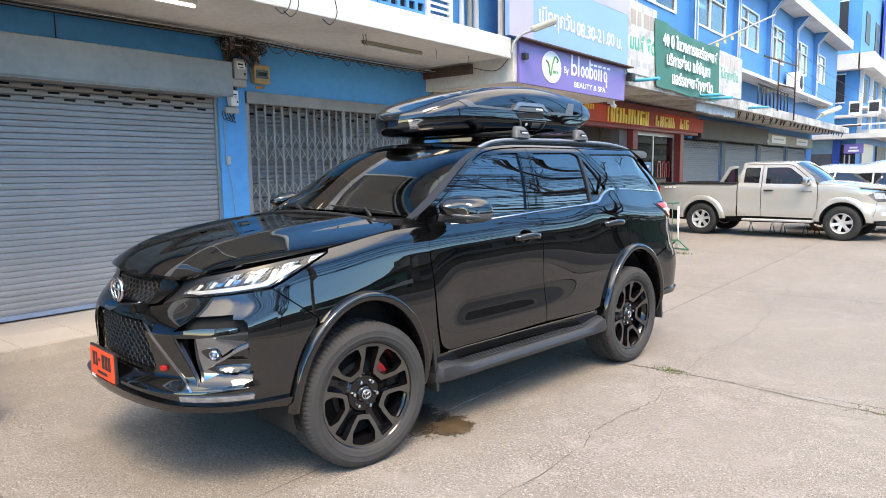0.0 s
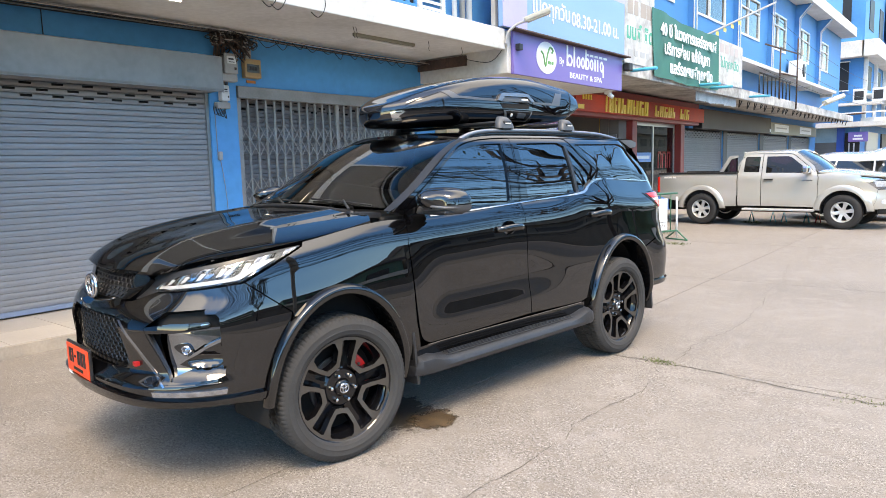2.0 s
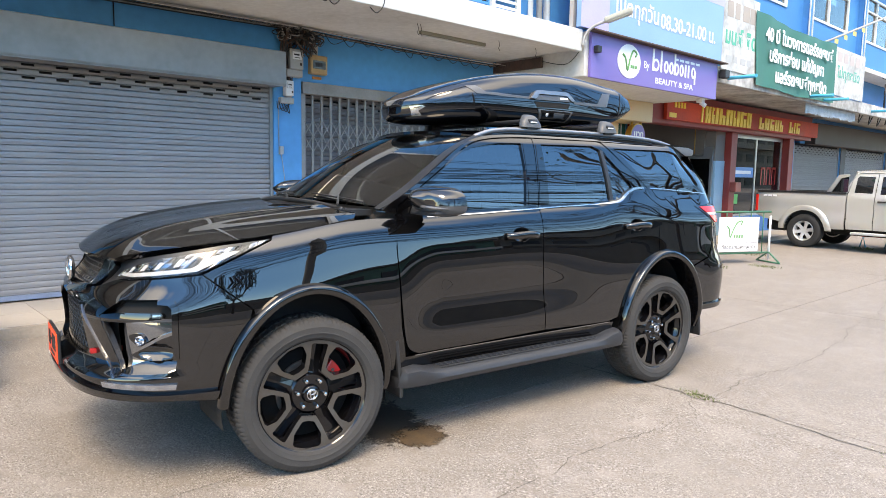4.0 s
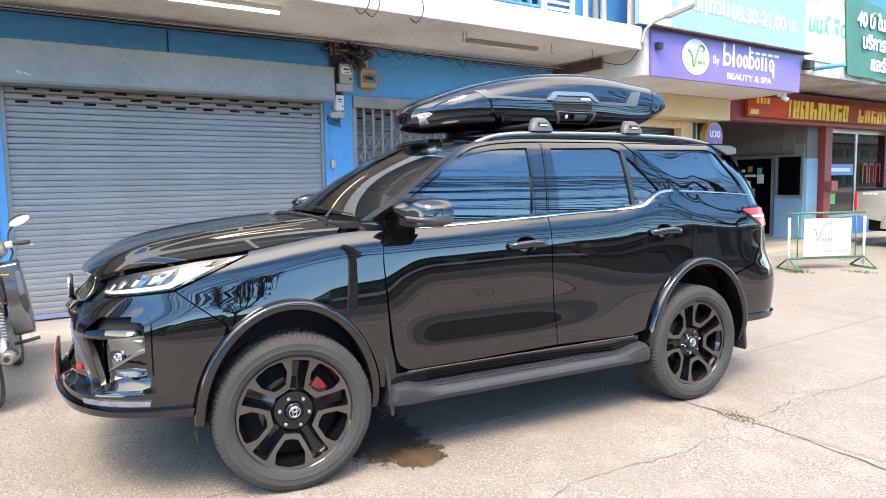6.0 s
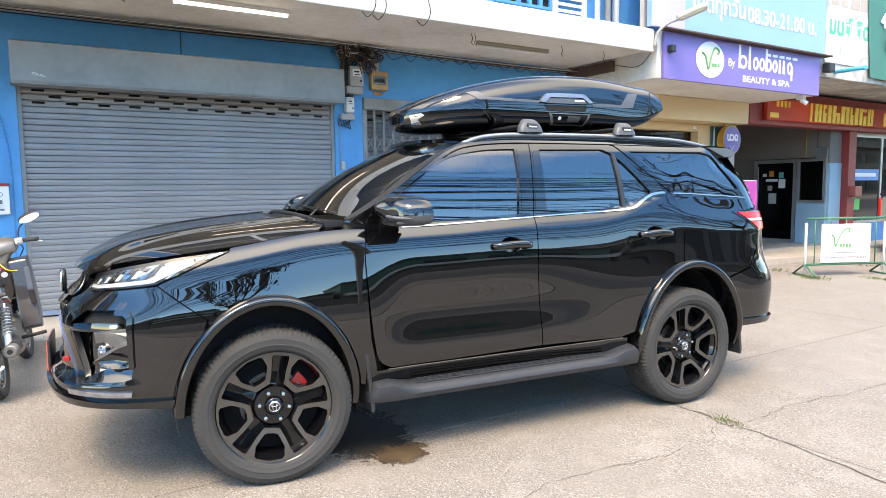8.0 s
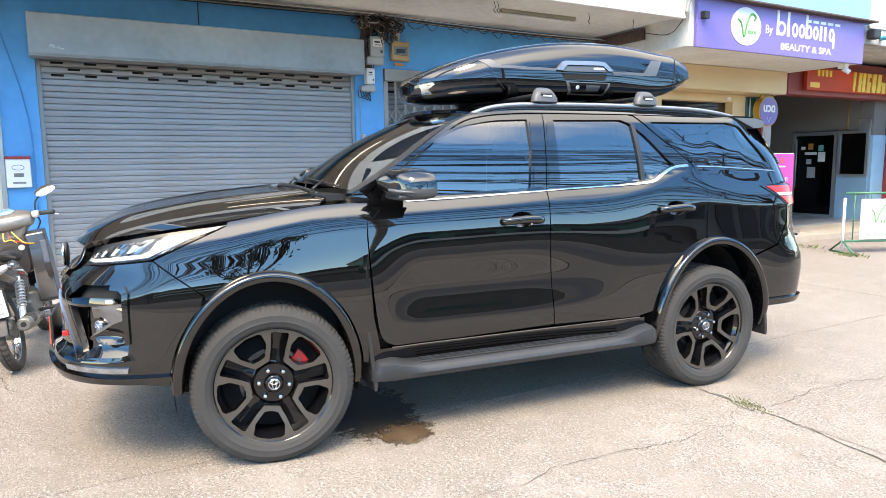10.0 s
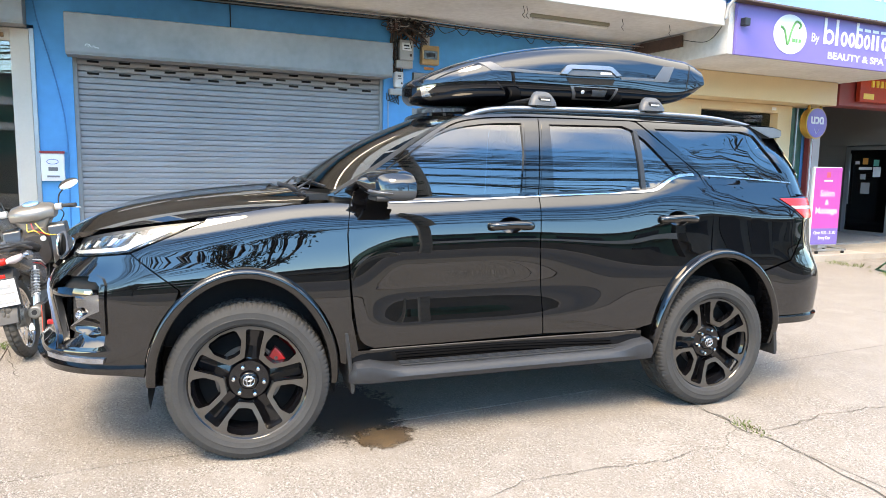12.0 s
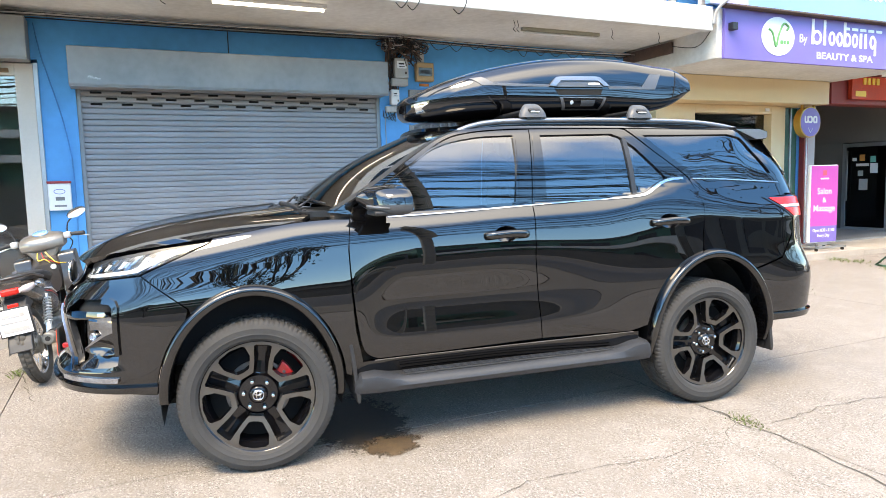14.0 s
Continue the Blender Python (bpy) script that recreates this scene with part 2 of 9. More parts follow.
SATIN = surface("satin_black", (0.018, 0.018, 0.019), 0.38, var=0.2, bump=0.03, bscale=400)
PLASTIC = surface("black_plastic", (0.022, 0.022, 0.023), 0.55, var=0.2, bump=0.05, bscale=500)
STEPGREY = surface("step_plastic", (0.023, 0.0245, 0.028), 0.46, var=0.3, vscale=6, bump=0.08, bscale=400)
DARK = surface("dark_lining", (0.006, 0.006, 0.006), 0.9, var=0.2)
RUBBER = surface("tyre_rubber", (0.025, 0.0245, 0.024), 0.8, var=0.25, vscale=9, fine=120, bump=0.15, bscale=300, tint=(0.034, 0.033, 0.032))
RIMGREY = surface("rim_graphite", (0.090, 0.081, 0.072), 0.36, 0.55, var=0.12, fine=90)
RIMBLACK = surface("rim_black", (0.004, 0.004, 0.005), 0.06, ior=1.5)
RED = surface("red_enamel", (0.40, 0.010, 0.010), 0.3, coat=0.4)
TAILRED = surface("tail_lamp_red", (0.62, 0.018, 0.012), 0.22, var=0.1)
LAMPWHITE = surface("lamp_white", (0.56, 0.58, 0.61), 0.12, 0.0, var=0.25, vscale=14, tint=(0.30, 0.32, 0.35))
LAMPGREY = surface("lamp_silver", (0.42, 0.44, 0.48), 0.14, 0.9, var=0.35, vscale=20)
PLATERED = surface("plate_vermilion", (0.85, 0.075, 0.02), 0.4, var=0.06, fine=20)
WHITEP = surface("white_plastic", (0.72, 0.72, 0.71), 0.45, var=0.06)
INK = surface("black_ink", (0.012, 0.012, 0.013), 0.55)
SEAT = surface("seat_cloth", (0.03, 0.028, 0.027), 0.8)
RAIL = surface("satin_aluminium", (0.29, 0.29, 0.30), 0.36, 0.85, var=0.06)
BOXGREY = surface("box_trim_grey", (0.10, 0.105, 0.112), 0.38, 0.3, var=0.08, bump=0.02)
FOOTGREY = surface("rack_foot_grey", (0.066, 0.07, 0.075), 0.45, var=0.1, bump=0.03)
DISC = surface("brake_steel", (0.16, 0.155, 0.15), 0.4, 0.8, var=0.3, vscale=20)
STRIP = surface("brushed_strip", (0.50, 0.50, 0.50), 0.2, 0.95, var=0.08)
LAMPSMOKE = surface("smoked_lens", (0.10, 0.10, 0.105), 0.1, var=0.2)
TAILCLEAR = surface("tail_lamp_clear", (0.62, 0.52, 0.5), 0.2, var=0.15)


# ---- setting: ground, shophouse row ----
BLUE = surface("blue_wall_paint", (0.034, 0.225, 0.50), 0.62, var=0.16, vscale=0.9, fine=9, bump=0.08, bscale=60)
# blue of the near shop wall, lighter than BLUE
BLUENEAR = surface("near_wall_blue_paint", (0.045, 0.31, 0.62), 0.65, var=0.2, vscale=0.7, fine=9, bump=0.08, bscale=60)
BLUELIGHT = surface("pale_blue_paint", (0.25, 0.42, 0.53), 0.6, var=0.22, vscale=1.3, bump=0.08, bscale=60)
WHITEWALL = surface("white_render", (0.67, 0.66, 0.63), 0.75, var=0.16, vscale=0.8, fine=14, bump=0.12, bscale=50, tint=(0.46, 0.44, 0.40))
STAINED = surface("stained_render", (0.52, 0.51, 0.48), 0.8, var=0.5, vscale=1.6, fine=9, bump=0.12, bscale=50, tint=(0.16, 0.15, 0.135))
SOFFIT = surface("soffit_render", (0.66, 0.635, 0.59), 0.85, var=0.14, vscale=0.9, fine=10, bump=0.08)
CREAM = surface("cream_paint", (0.63, 0.47, 0.27), 0.5, var=0.08, vscale=1.2)
SHUTTER = surface("shutter_steel", (0.268, 0.272, 0.280), 0.45, 0.15, var=0.12, vscale=1.4, fine=30, bump=0.02, each=0.05)
HOODGREY = surface("hood_zinc", (0.255, 0.262, 0.262), 0.45, 0.3, var=0.22, vscale=1.8, fine=12)
GATEGREY = surface("gate_grey_paint", (0.275, 0.262, 0.245), 0.5, 0.2, var=0.25, vscale=4, each=0.08)
BEIGE = surface("beige_aluminium", (0.56, 0.50, 0.42), 0.5, var=0.08)
TILE = surface("walkway_tile", (0.41, 0.37, 0.325), 0.45, var=0.2, vscale=1.2, each=0.06)
KERB = surface("kerb_concrete", (0.36, 0.315, 0.265), 0.8, var=0.3, vscale=2, bump=0.2, bscale=60)
PURPLE = surface("purple_panel", (0.165, 0.12, 0.37), 0.4, var=0.07, vscale=0.7)
SKYBLUE = surface("sky_blue_panel", (0.21, 0.36, 0.60), 0.4, var=0.09, vscale=0.5)
LAVENDER = surface("lavender_panel", (0.42, 0.38, 0.72), 0.4, var=0.1)
GREENCLOTH = surface("green_banner_cloth", (0.035, 0.17, 0.135), 0.7, var=0.15, vscale=1.5, bump=0.25, bscale=6)
WHITECLOTH = surface("weathered_vinyl", (0.56, 0.56, 0.54), 0.65, var=0.5, vscale=1.7, fine=9, tint=(0.27, 0.25, 0.225))
REDPAINT = surface("dark_red_paint", (0.26, 0.035, 0.03), 0.5, var=0.2, vscale=1.5)
REDSIGN = surface("red_sign_vinyl", (0.62, 0.055, 0.014), 0.6, var=0.3, vscale=0.9, tint=(0.30, 0.024, 0.014))
YELLOW = surface("yellow_letter", (0.86, 0.58, 0.08), 0.4, var=0.1)
BROWN = surface("brown_board", (0.050, 0.038, 0.033), 0.6, var=0.2)
TAN = surface("tan_board", (0.30, 0.29, 0.22), 0.6, var=0.15)
ALU = surface("mill_aluminium", (0.42, 0.43, 0.43), 0.35, 0.7, var=0.1)
FLOORGREY = surface("shop_floor", (0.22, 0.22, 0.22), 0.4, var=0.2)
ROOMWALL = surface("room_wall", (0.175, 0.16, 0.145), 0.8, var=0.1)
WIRE = surface("cable_black", (0.012, 0.012, 0.012), 0.5)
WIREGREY = surface("cable_grey", (0.35, 0.34, 0.32), 0.5)
RUST = surface("rusty_steel", (0.10, 0.06, 0.045), 0.8, var=0.5, vscale=12, bump=0.2)
METER = surface("meter_grey", (0.38, 0.37, 0.35), 0.5, var=0.15)
FUSEBEIGE = surface("beige_plastic", (0.40, 0.25, 0.11), 0.5, var=0.15, vscale=8)
TIMBER = surface("brown_timber", (0.20, 0.11, 0.05), 0.6, var=0.3, vscale=8)
GREENGLASS = surface("green_frosted_glass", (0.02, 0.10, 0.07), 0.15, var=0.2, coat=0.5)
DARKGLASS = surface("shop_glass", (0.22, 0.24, 0.24), 0.0, var=0.02, rvar=0, ior=1.52, trans=1.0)
DIMGLASS = surface("dim_shop_glass", (0.07, 0.075, 0.075), 0.0, var=0.02, rvar=0, ior=1.6, trans=1.0)
# a darker grey than SHUTTER, with more drift in tone
SHUTTERDARK = surface("dark_shutter_steel", (0.17, 0.17, 0.175), 0.5, 0.15, var=0.2, vscale=1.4, fine=30, each=0.06)
MAGENTA = surface("magenta_panel", (0.52, 0.07, 0.33), 0.4, var=0.06)
TUBE = glow("lit_tube", (1.0, 0.98, 0.92), 1.2)
TURQ = surface("turquoise_pipe", (0.03, 0.38, 0.55), 0.45, var=0.1)
GREENP = surface("green_enamel", (0.03, 0.16, 0.09), 0.4, var=0.2)
GOLD = surface("brass", (0.55, 0.33, 0.08), 0.35, 0.7)

W = -6.6                                                   # the shop wall


def structure(name, bm, material, label="", category="", angle=None):
    return tagged(part(name, bm, material, None, label, angle), label, category, kind="structure")


def concrete():
    """Worn aggregate concrete: pale paste, darker and lighter grit, broad stains."""
    m = surface("worn_concrete", (0.238, 0.209, 0.181), 0.82, var=0.3, vscale=0.45, fine=3.2, bump=0.0, each=0.035)
    n, l = m.node_tree.nodes, m.node_tree.links
    b = n["Principled BSDF"]
    tc = next(k for k in n if k.bl_idname == "ShaderNodeTexCoord")
    prev = b.inputs["Base Color"].links[0].from_socket
    for scale, lo, hi, col, amount in ((75, 0.54, 0.60, (0.085, 0.072, 0.058), 0.95), (60, 0.57, 0.64, (0.44, 0.395, 0.355), 0.8), (190, 0.53, 0.60, (0.085, 0.072, 0.06), 0.9), (140, 0.55, 0.64, (0.43, 0.388, 0.348), 0.7), (34, 0.57, 0.64, (0.125, 0.108, 0.09), 0.55), (13, 0.56, 0.68, (0.165, 0.142, 0.12), 0.45), (9, 0.53, 0.68, (0.195, 0.165, 0.137), 0.6), (4.0, 0.52, 0.66, (0.305, 0.273, 0.243), 0.3), (1.3, 0.48, 0.70, (0.205, 0.178, 0.15), 0.5), (0.35, 0.45, 0.65, (0.27, 0.242, 0.217), 0.35)):
        t, r, x = n.new("ShaderNodeTexNoise"), n.new("ShaderNodeMapRange"), n.new("ShaderNodeMix")
        t.inputs["Scale"].default_value, t.inputs["Detail"].default_value = scale, 3 if scale > 10 else 8
        r.inputs["From Min"].default_value, r.inputs["From Max"].default_value, r.inputs["To Max"].default_value = lo, hi, amount
        x.data_type = "RGBA"
        x.inputs["B"].default_value = (*col, 1)
        l.new(tc.outputs["Object"], t.inputs["Vector"])
        l.new(t.outputs["Fac"], r.inputs["Value"])
        l.new(r.outputs[0], x.inputs["Factor"])
        l.new(prev, x.inputs["A"])
        prev = x.outputs["Result"]
    l.new(prev, b.inputs["Base Color"])
    bt, bp = n.new("ShaderNodeTexNoise"), n.new("ShaderNodeBump")
    bt.inputs["Scale"].default_value, bt.inputs["Detail"].default_value = 130, 5
    l.new(tc.outputs["Object"], bt.inputs["Vector"])
    l.new(bt.outputs["Fac"], bp.inputs["Height"])
    bp.inputs["Strength"].default_value, bp.inputs["Distance"].default_value = 0.35, 0.008
    l.new(bp.outputs[0], b.inputs["Normal"])
    return m


CONCRETE = concrete()
ground = structure("ground", boxes(((-400, -400, -0.5), (400, 600, -0.03))), CONCRETE, "pale worn concrete yard reaching to the street", "ground")

ASPHALT = surface("asphalt", (0.07, 0.066, 0.062), 0.85, var=0.3, vscale=0.6, fine=70, bump=0.3, bscale=120)
DUSTY = surface("dusty_road_edge", (0.17, 0.15, 0.125), 0.85, var=0.4, vscale=0.9, fine=30, bump=0.2)
# unseen strip added to soften the yard's edge in the door reflections
structure("road_edge", boxes(((3.0, -90, -0.1), (4.398, 120, 0.008))), DUSTY, "dusty strip added out of view between yard and road", "road")
structure("road", boxes(((4.4, -90, -0.2), (16.5, 120, 0.012))), ASPHALT, "dark asphalt road past the yard", "road")

# walkway in front of the shops
structure("pavement", boxes(((W - 0.02, -12, -0.03), (-5.30, 16.6, 0.10))), KERB, "raised shop walkway with a concrete kerb", "pavement")
structure("pavement_far", boxes(((W - 0.02, 16.62, -0.03), (-5.45, 46, 0.06))), KERB, "low shop walkway of worn concrete", "pavement")

# walls: piers and lintels round the openings
bm = boxes(((W - 0.25, -12, 0), (W, 0.30, 3.7)), ((W - 0.25, 4.37, 0), (W, 4.72, 3.7)), ((W - 0.25, 8.34, 0), (W, 8.75, 3.7)), ((W - 0.25, 12.40, 0), (W, 12.90, 3.7)),
           ((W - 0.25, 0.30, 2.9), (W, 4.37, 3.7)), ((W - 0.25, 4.72, 2.62), (W, 8.34, 3.7)), ((W - 0.25, 8.75, 2.72), (W, 12.40, 3.7)))
structure("wall_west", bm, BLUENEAR, "bright blue painted shop wall", "wall")
bm = boxes(((W - 0.25, 16.5, 0), (W, 17.0, 3.6)), ((W - 0.25, 12.9, 3.0), (W, 16.5, 3.6)), ((W - 0.25, 17.0, 2.72), (W, 26.0, 3.6)), ((W - 0.25, 24.9, 0), (W, 25.6, 2.72)), ((W - 0.25, 26.0, 2.62), (W, 46, 3.6)),
           ((W - 0.25, 29.6, 0), (W, 30.1, 2.62)), ((W - 0.25, 34.6, 0), (W, 35.2, 2.62)), ((W - 0.25, 39.8, 0), (W, 40.3, 2.62)), ((W - 0.25, 44.6, 0), (W, 46.0, 2.62)))
structure("wall_west_far", bm, BLUE, "blue painted shop wall beyond the salon", "wall")
structure("pier_cladding", boxes(((W + 0.002, 16.60, 0.06), (W + 0.03, 16.995, 2.66))), surface("pier_pink_grey", (0.40, 0.35, 0.33), 0.6, var=0.15), "pinkish grey clad pier between two shops", "pier")
structure("pier_cladding_far", boxes(*(((W + 0.002, a, 0.06), (W + 0.02, b, 2.60)) for a, b in ((29.62, 30.08), (34.62, 35.18), (39.82, 40.28)))), surface("pier_dark_grey", (0.07, 0.068, 0.065), 0.6, var=0.3), "dark grey clad piers between the shutters", "pier")
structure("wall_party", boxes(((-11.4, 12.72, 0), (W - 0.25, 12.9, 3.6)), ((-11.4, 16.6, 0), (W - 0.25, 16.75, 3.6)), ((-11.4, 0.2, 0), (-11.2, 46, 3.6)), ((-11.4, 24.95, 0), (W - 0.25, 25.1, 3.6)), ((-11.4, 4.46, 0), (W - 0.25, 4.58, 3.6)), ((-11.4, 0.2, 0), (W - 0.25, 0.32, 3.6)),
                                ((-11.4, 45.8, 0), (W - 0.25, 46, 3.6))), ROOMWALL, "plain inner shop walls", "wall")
# pale lining added over the inner walls, brightening the garage by bounce
structure("bounce_lining", boxes(((-11.19, 0.33, 0.095), (-11.12, 4.45, 3.295)), ((-11.12, 0.33, 0.095), (W - 0.26, 0.39, 3.295)), ((-11.12, 4.39, 0.095), (W - 0.26, 4.455, 3.295))), surface("garage_cream", (0.50, 0.47, 0.40), 0.7, var=0.2, vscale=0.8), "cream lining added inside the garage to bounce daylight", "wall")
structure("floor", boxes(((-11.4, 0.2, -0.02), (W - 0.02, 46, 0.09))), FLOORGREY, "grey shop floor", "floor")
structure("ceiling", boxes(((-11.4, 0.2, 3.3), (W - 0.25, 46, 3.4))), SOFFIT, "plain shop ceiling", "ceiling")

# canopy slabs
structure("canopy_1", boxes(((W + 0.002, -12, 3.40), (-4.78, 12.44, 3.66)), ((-4.86, -12, 3.37), (-4.75, 12.44, 3.69)), bevel=0.012), WHITEWALL, "white concrete canopy over the shops", "canopy")
structure("canopy_2", boxes(((W + 0.002, 16.72, 3.42), (-4.78, 45.6, 3.62)), ((-4.88, 16.72, 3.36), (-4.75, 45.6, 3.66)), bevel=0.012), STAINED, "long white concrete canopy, stained", "canopy")
structure("canopy_salon", boxes(((W + 0.002, 12.52, 3.02), (-4.76, 16.66, 3.68)), bevel=0.01), WHITEWALL, "boxed white canopy over the salon", "canopy")
structure("beam", boxes(((W + 0.002, 12.46, 3.22), (-5.55, 12.50, 3.38))), RUST, "dark steel beam end under the canopy", "beam")

# upper floors
UX = -5.4
near = [(-11.6, -7.8), (-7.5, -3.7), (-3.4, 0.3), (0.65, 4.3), (4.75, 8.3)]
bm = boxes(((UX - 0.3, -12, 3.62), (UX, 12.5, 4.05)), ((UX - 0.3, -12, 7.3), (UX, 12.5, 10.9)))
y = -12
for a, b in near + [(12.5, 12.5)]:
    add_box(bm, (UX - 0.3, y, 4.05), (UX, a, 7.3))
    y = b
structure("wall_upper", bm, BLUE, "blue upper wall over the canopy", "wall")
wins = [(18.45, 21.3), (22.6, 25.55), (26.65, 29.40), (30.8, 33.25), (35.0, 37.5), (39.25, 41.8)]
bm = boxes(((UX - 0.3, 12.5, 3.62), (UX, 45.2, 5.62)), ((UX - 0.3, 12.5, 6.95), (UX, 45.2, 10.9)))
y = 12.5
for a, b in wins + [(45.2, 45.2)]:
    add_box(bm, (UX - 0.3, y, 5.62), (UX, a, 6.95))
    y = b
structure("wall_upper_far", bm, BLUE, "blue upper wall with a row of windows", "wall")
structure("wall_back", boxes(((-12, -12, 3.7), (-11.8, 46, 10.5)), ((-11.8, -12, 3.7), (UX - 0.3, -11.8, 10.5)), ((-11.8, 45, 3.7), (UX - 0.3, 45.2, 10.9)), ((-12, -12, 10.9), (UX, 45.2, 11.1))), BLUE, "blue rear and end walls of the row", "wall")
for k, (a, b) in enumerate(wins + near):
    w = thing("window_%d" % (k + 1), None, "white framed upper window with dark panes", "window", kind="structure")
    lo, hi = (5.62, 6.95) if k < len(wins) else (4.05, 7.3)
    part("window_frame", boxes(*(((UX - 0.06, p, q), (UX + 0.03, r, s)) for p, q, r, s in ((a, lo, b, lo + 0.06), (a, hi - 0.06, b, hi), (a, lo + 0.06, a + 0.06, hi - 0.06), (b - 0.06, lo + 0.06, b, hi - 0.06), ((a + b) / 2 - 0.03, lo + 0.06, (a + b) / 2 + 0.03, hi - 0.06), (a + 0.06, hi - 0.45, b - 0.06, hi - 0.41)))), WHITEP, w)
    for p, q in ((a + 0.06, (a + b) / 2 - 0.03), ((a + b) / 2 + 0.03, b - 0.06)):
        part("pane", boxes(((UX - 0.03, p, lo + 0.06), (UX - 0.022, q, hi - 0.45))), DARKGLASS, w)
        part("pane", boxes(((UX - 0.03, p, hi - 0.41), (UX - 0.022, q, hi - 0.06))), DARKGLASS, w)
structure("eave", boxes(((UX, 12.5, 7.72), (-4.72, 45.4, 8.18)), ((UX, -12, 7.72), (-4.72, 12.48, 8.18)), bevel=0.01), WHITEWALL, "white concrete eave band", "eave")
structure("ledge", boxes(((UX, 25.1, 4.50), (-4.76, 40.6, 4.62)), ((UX, 25.1, 4.36), (-4.9, 25.3, 4.50)), ((UX, 30.4, 4.36), (-4.9, 30.6, 4.50)), ((UX, 35.6, 4.36), (-4.9, 35.8, 4.50)), ((UX, 40.3, 4.36), (-4.9, 40.5, 4.50)), bevel=0.01), WHITEWALL, "thin white concrete ledge under the windows", "ledge")
for k, y in enumerate((18.3, 22.45, 26.5, 30.65, 34.85, 39.1)):
    bm = prism([(UX, 4.62), (UX + 0.16, 4.62), (UX + 0.16, 7.2), (-4.8, 7.72), (UX, 7.72)], y - 0.10, y + 0.10, "y")
    p = structure("pilaster_%d" % (k + 1), bm, BLUE, "blue pilaster with a bracket under the eave", "pilaster")
    for s in (-0.12, 0.10):
        t = prism([(UX + 0.162, 4.62), (UX + 0.185, 4.62), (UX + 0.185, 7.19), (-4.785, 7.70), (-4.81, 7.715), (UX + 0.162, 7.21)], y + s - 0.012, y + s + 0.03, "y")
        part("trim", t, WHITEWALL, p)

# the next block along the street
b2 = thing("building_far", None, "blue shophouse block with white canopies further along", "building")
part("wall", boxes(((-14, 50, 0), (-5.0, 90, 14))), BLUE, b2)
part("canopy", boxes(((-5.0, 50.0, 3.45), (-3.4, 90, 3.75)), bevel=0.01), WHITEWALL, b2)
part("canopy", boxes(((-7.4, 49.3, 7.2), (-4.9, 50, 8.1)), ((-5.0, 49.3, 7.2), (-4.2, 90, 8.1)), bevel=0.01), WHITEWALL, b2)
part("canopy", boxes(((-5.0, 50.0, 5.0), (-3.9, 90, 5.12)), bevel=0.01), WHITEWALL, b2)
part("canopy", boxes(((-9.5, 48.7, 3.22), (-3.4, 49.995, 3.50)), bevel=0.01), WHITEWALL, b2)
part("ledge", boxes(((-8.2, 49.1, 4.46), (-3.9, 49.995, 4.60)), bevel=0.01), WHITEWALL, b2)
part("band", boxes(((-9.4, 49.93, 2.38), (-5.78, 49.995, 3.2))), BLUELIGHT, b2)
sh = part("shutter", boxes(((-9.2, 49.90, 0.05), (-6.18, 49.99, 2.38))), SHUTTERDARK, b2)
for k in range(17):
    part("slat", boxes(((-9.2, 49.875, 0.10 + 0.135 * k), (-6.18, 49.899, 0.20 + 0.135 * k))), SHUTTERDARK, sh)
part("pillar", boxes(((-6.16, 49.80, 0), (-5.76, 49.995, 3.2))), surface("deep_blue_paint", (0.02, 0.10, 0.46), 0.6, var=0.15), b2)
# black sheet on the wall, the dark of the shop's inside as colour
part("unlit_shop_sheet", boxes(((-5.74, 49.90, 0.05), (-4.98, 49.995, 2.9))), INK, b2)
for x in (-5.55, -5.30):
    part("frame", boxes(((x, 49.86, 0.05), (x + 0.07, 49.899, 2.3))), WHITEP, b2)
so = part("hanging_sign", boxes(((-5.45, 48.95, 2.36), (-4.45, 49.03, 2.92)), bevel=0.03), PURPLE, b2, "dark violet board under the canopy")
for z, w in ((2.70, 0.20), (2.52, 0.26)):
    part("writing_bar", boxes(((-4.95 - w, 48.94, z - 0.05), (-4.95 + w, 48.949, z + 0.05))), WHITEP, so)
for x, z in ((-5.35, 4.62), (-4.40, 4.62)):
    cu = part("condenser", boxes(((x, 49.3, z), (x + 0.62, 49.7, z + 0.75)), bevel=0.02), WHITEP, b2, "white air-conditioning condenser")
    part("grille", boxes(((x + 0.08, 49.285, z + 0.12), (x + 0.54, 49.299, z + 0.62))), PLASTIC, cu)
part("rail", tube([(-7.6, 48.75, 3.95), (-4.2, 48.75, 4.0), (-3.5, 49.6, 4.05)], 0.04, 8), WHITEP, b2)
part("rail", tube([(-5.6, 48.72, 3.92), (-4.6, 48.72, 3.95)], 0.05, 8), RUST, b2)
for x in (-7.6, -5.9, -4.2):
    part("rail_post", tube([(x, 48.75, 3.5), (x, 48.75, 3.98)], 0.03, 8), WHITEP, b2)
for k in range(5):
    part("wall_panel", boxes(((-5.0, 52 + 7 * k, 0.3), (-4.9, 57 + 7 * k, 3.0))), SHUTTER if k % 2 == 0 else BROWN, b2)
for x0, z0, z1 in ((-7.2, 5.4, 7.0), (-7.2, 8.9, 11.2)):
    w = part("window", boxes(((x0, 49.93, z0), (x0 + 1.5, 49.99, z1))), INK, b2)
    part("frame", boxes(((x0 - 0.05, 49.90, z0 - 0.06), (x0 + 1.55, 49.95, z0)), ((x0 - 0.05, 49.90, z1), (x0 + 1.55, 49.95, z1 + 0.06))), WHITEP, w)
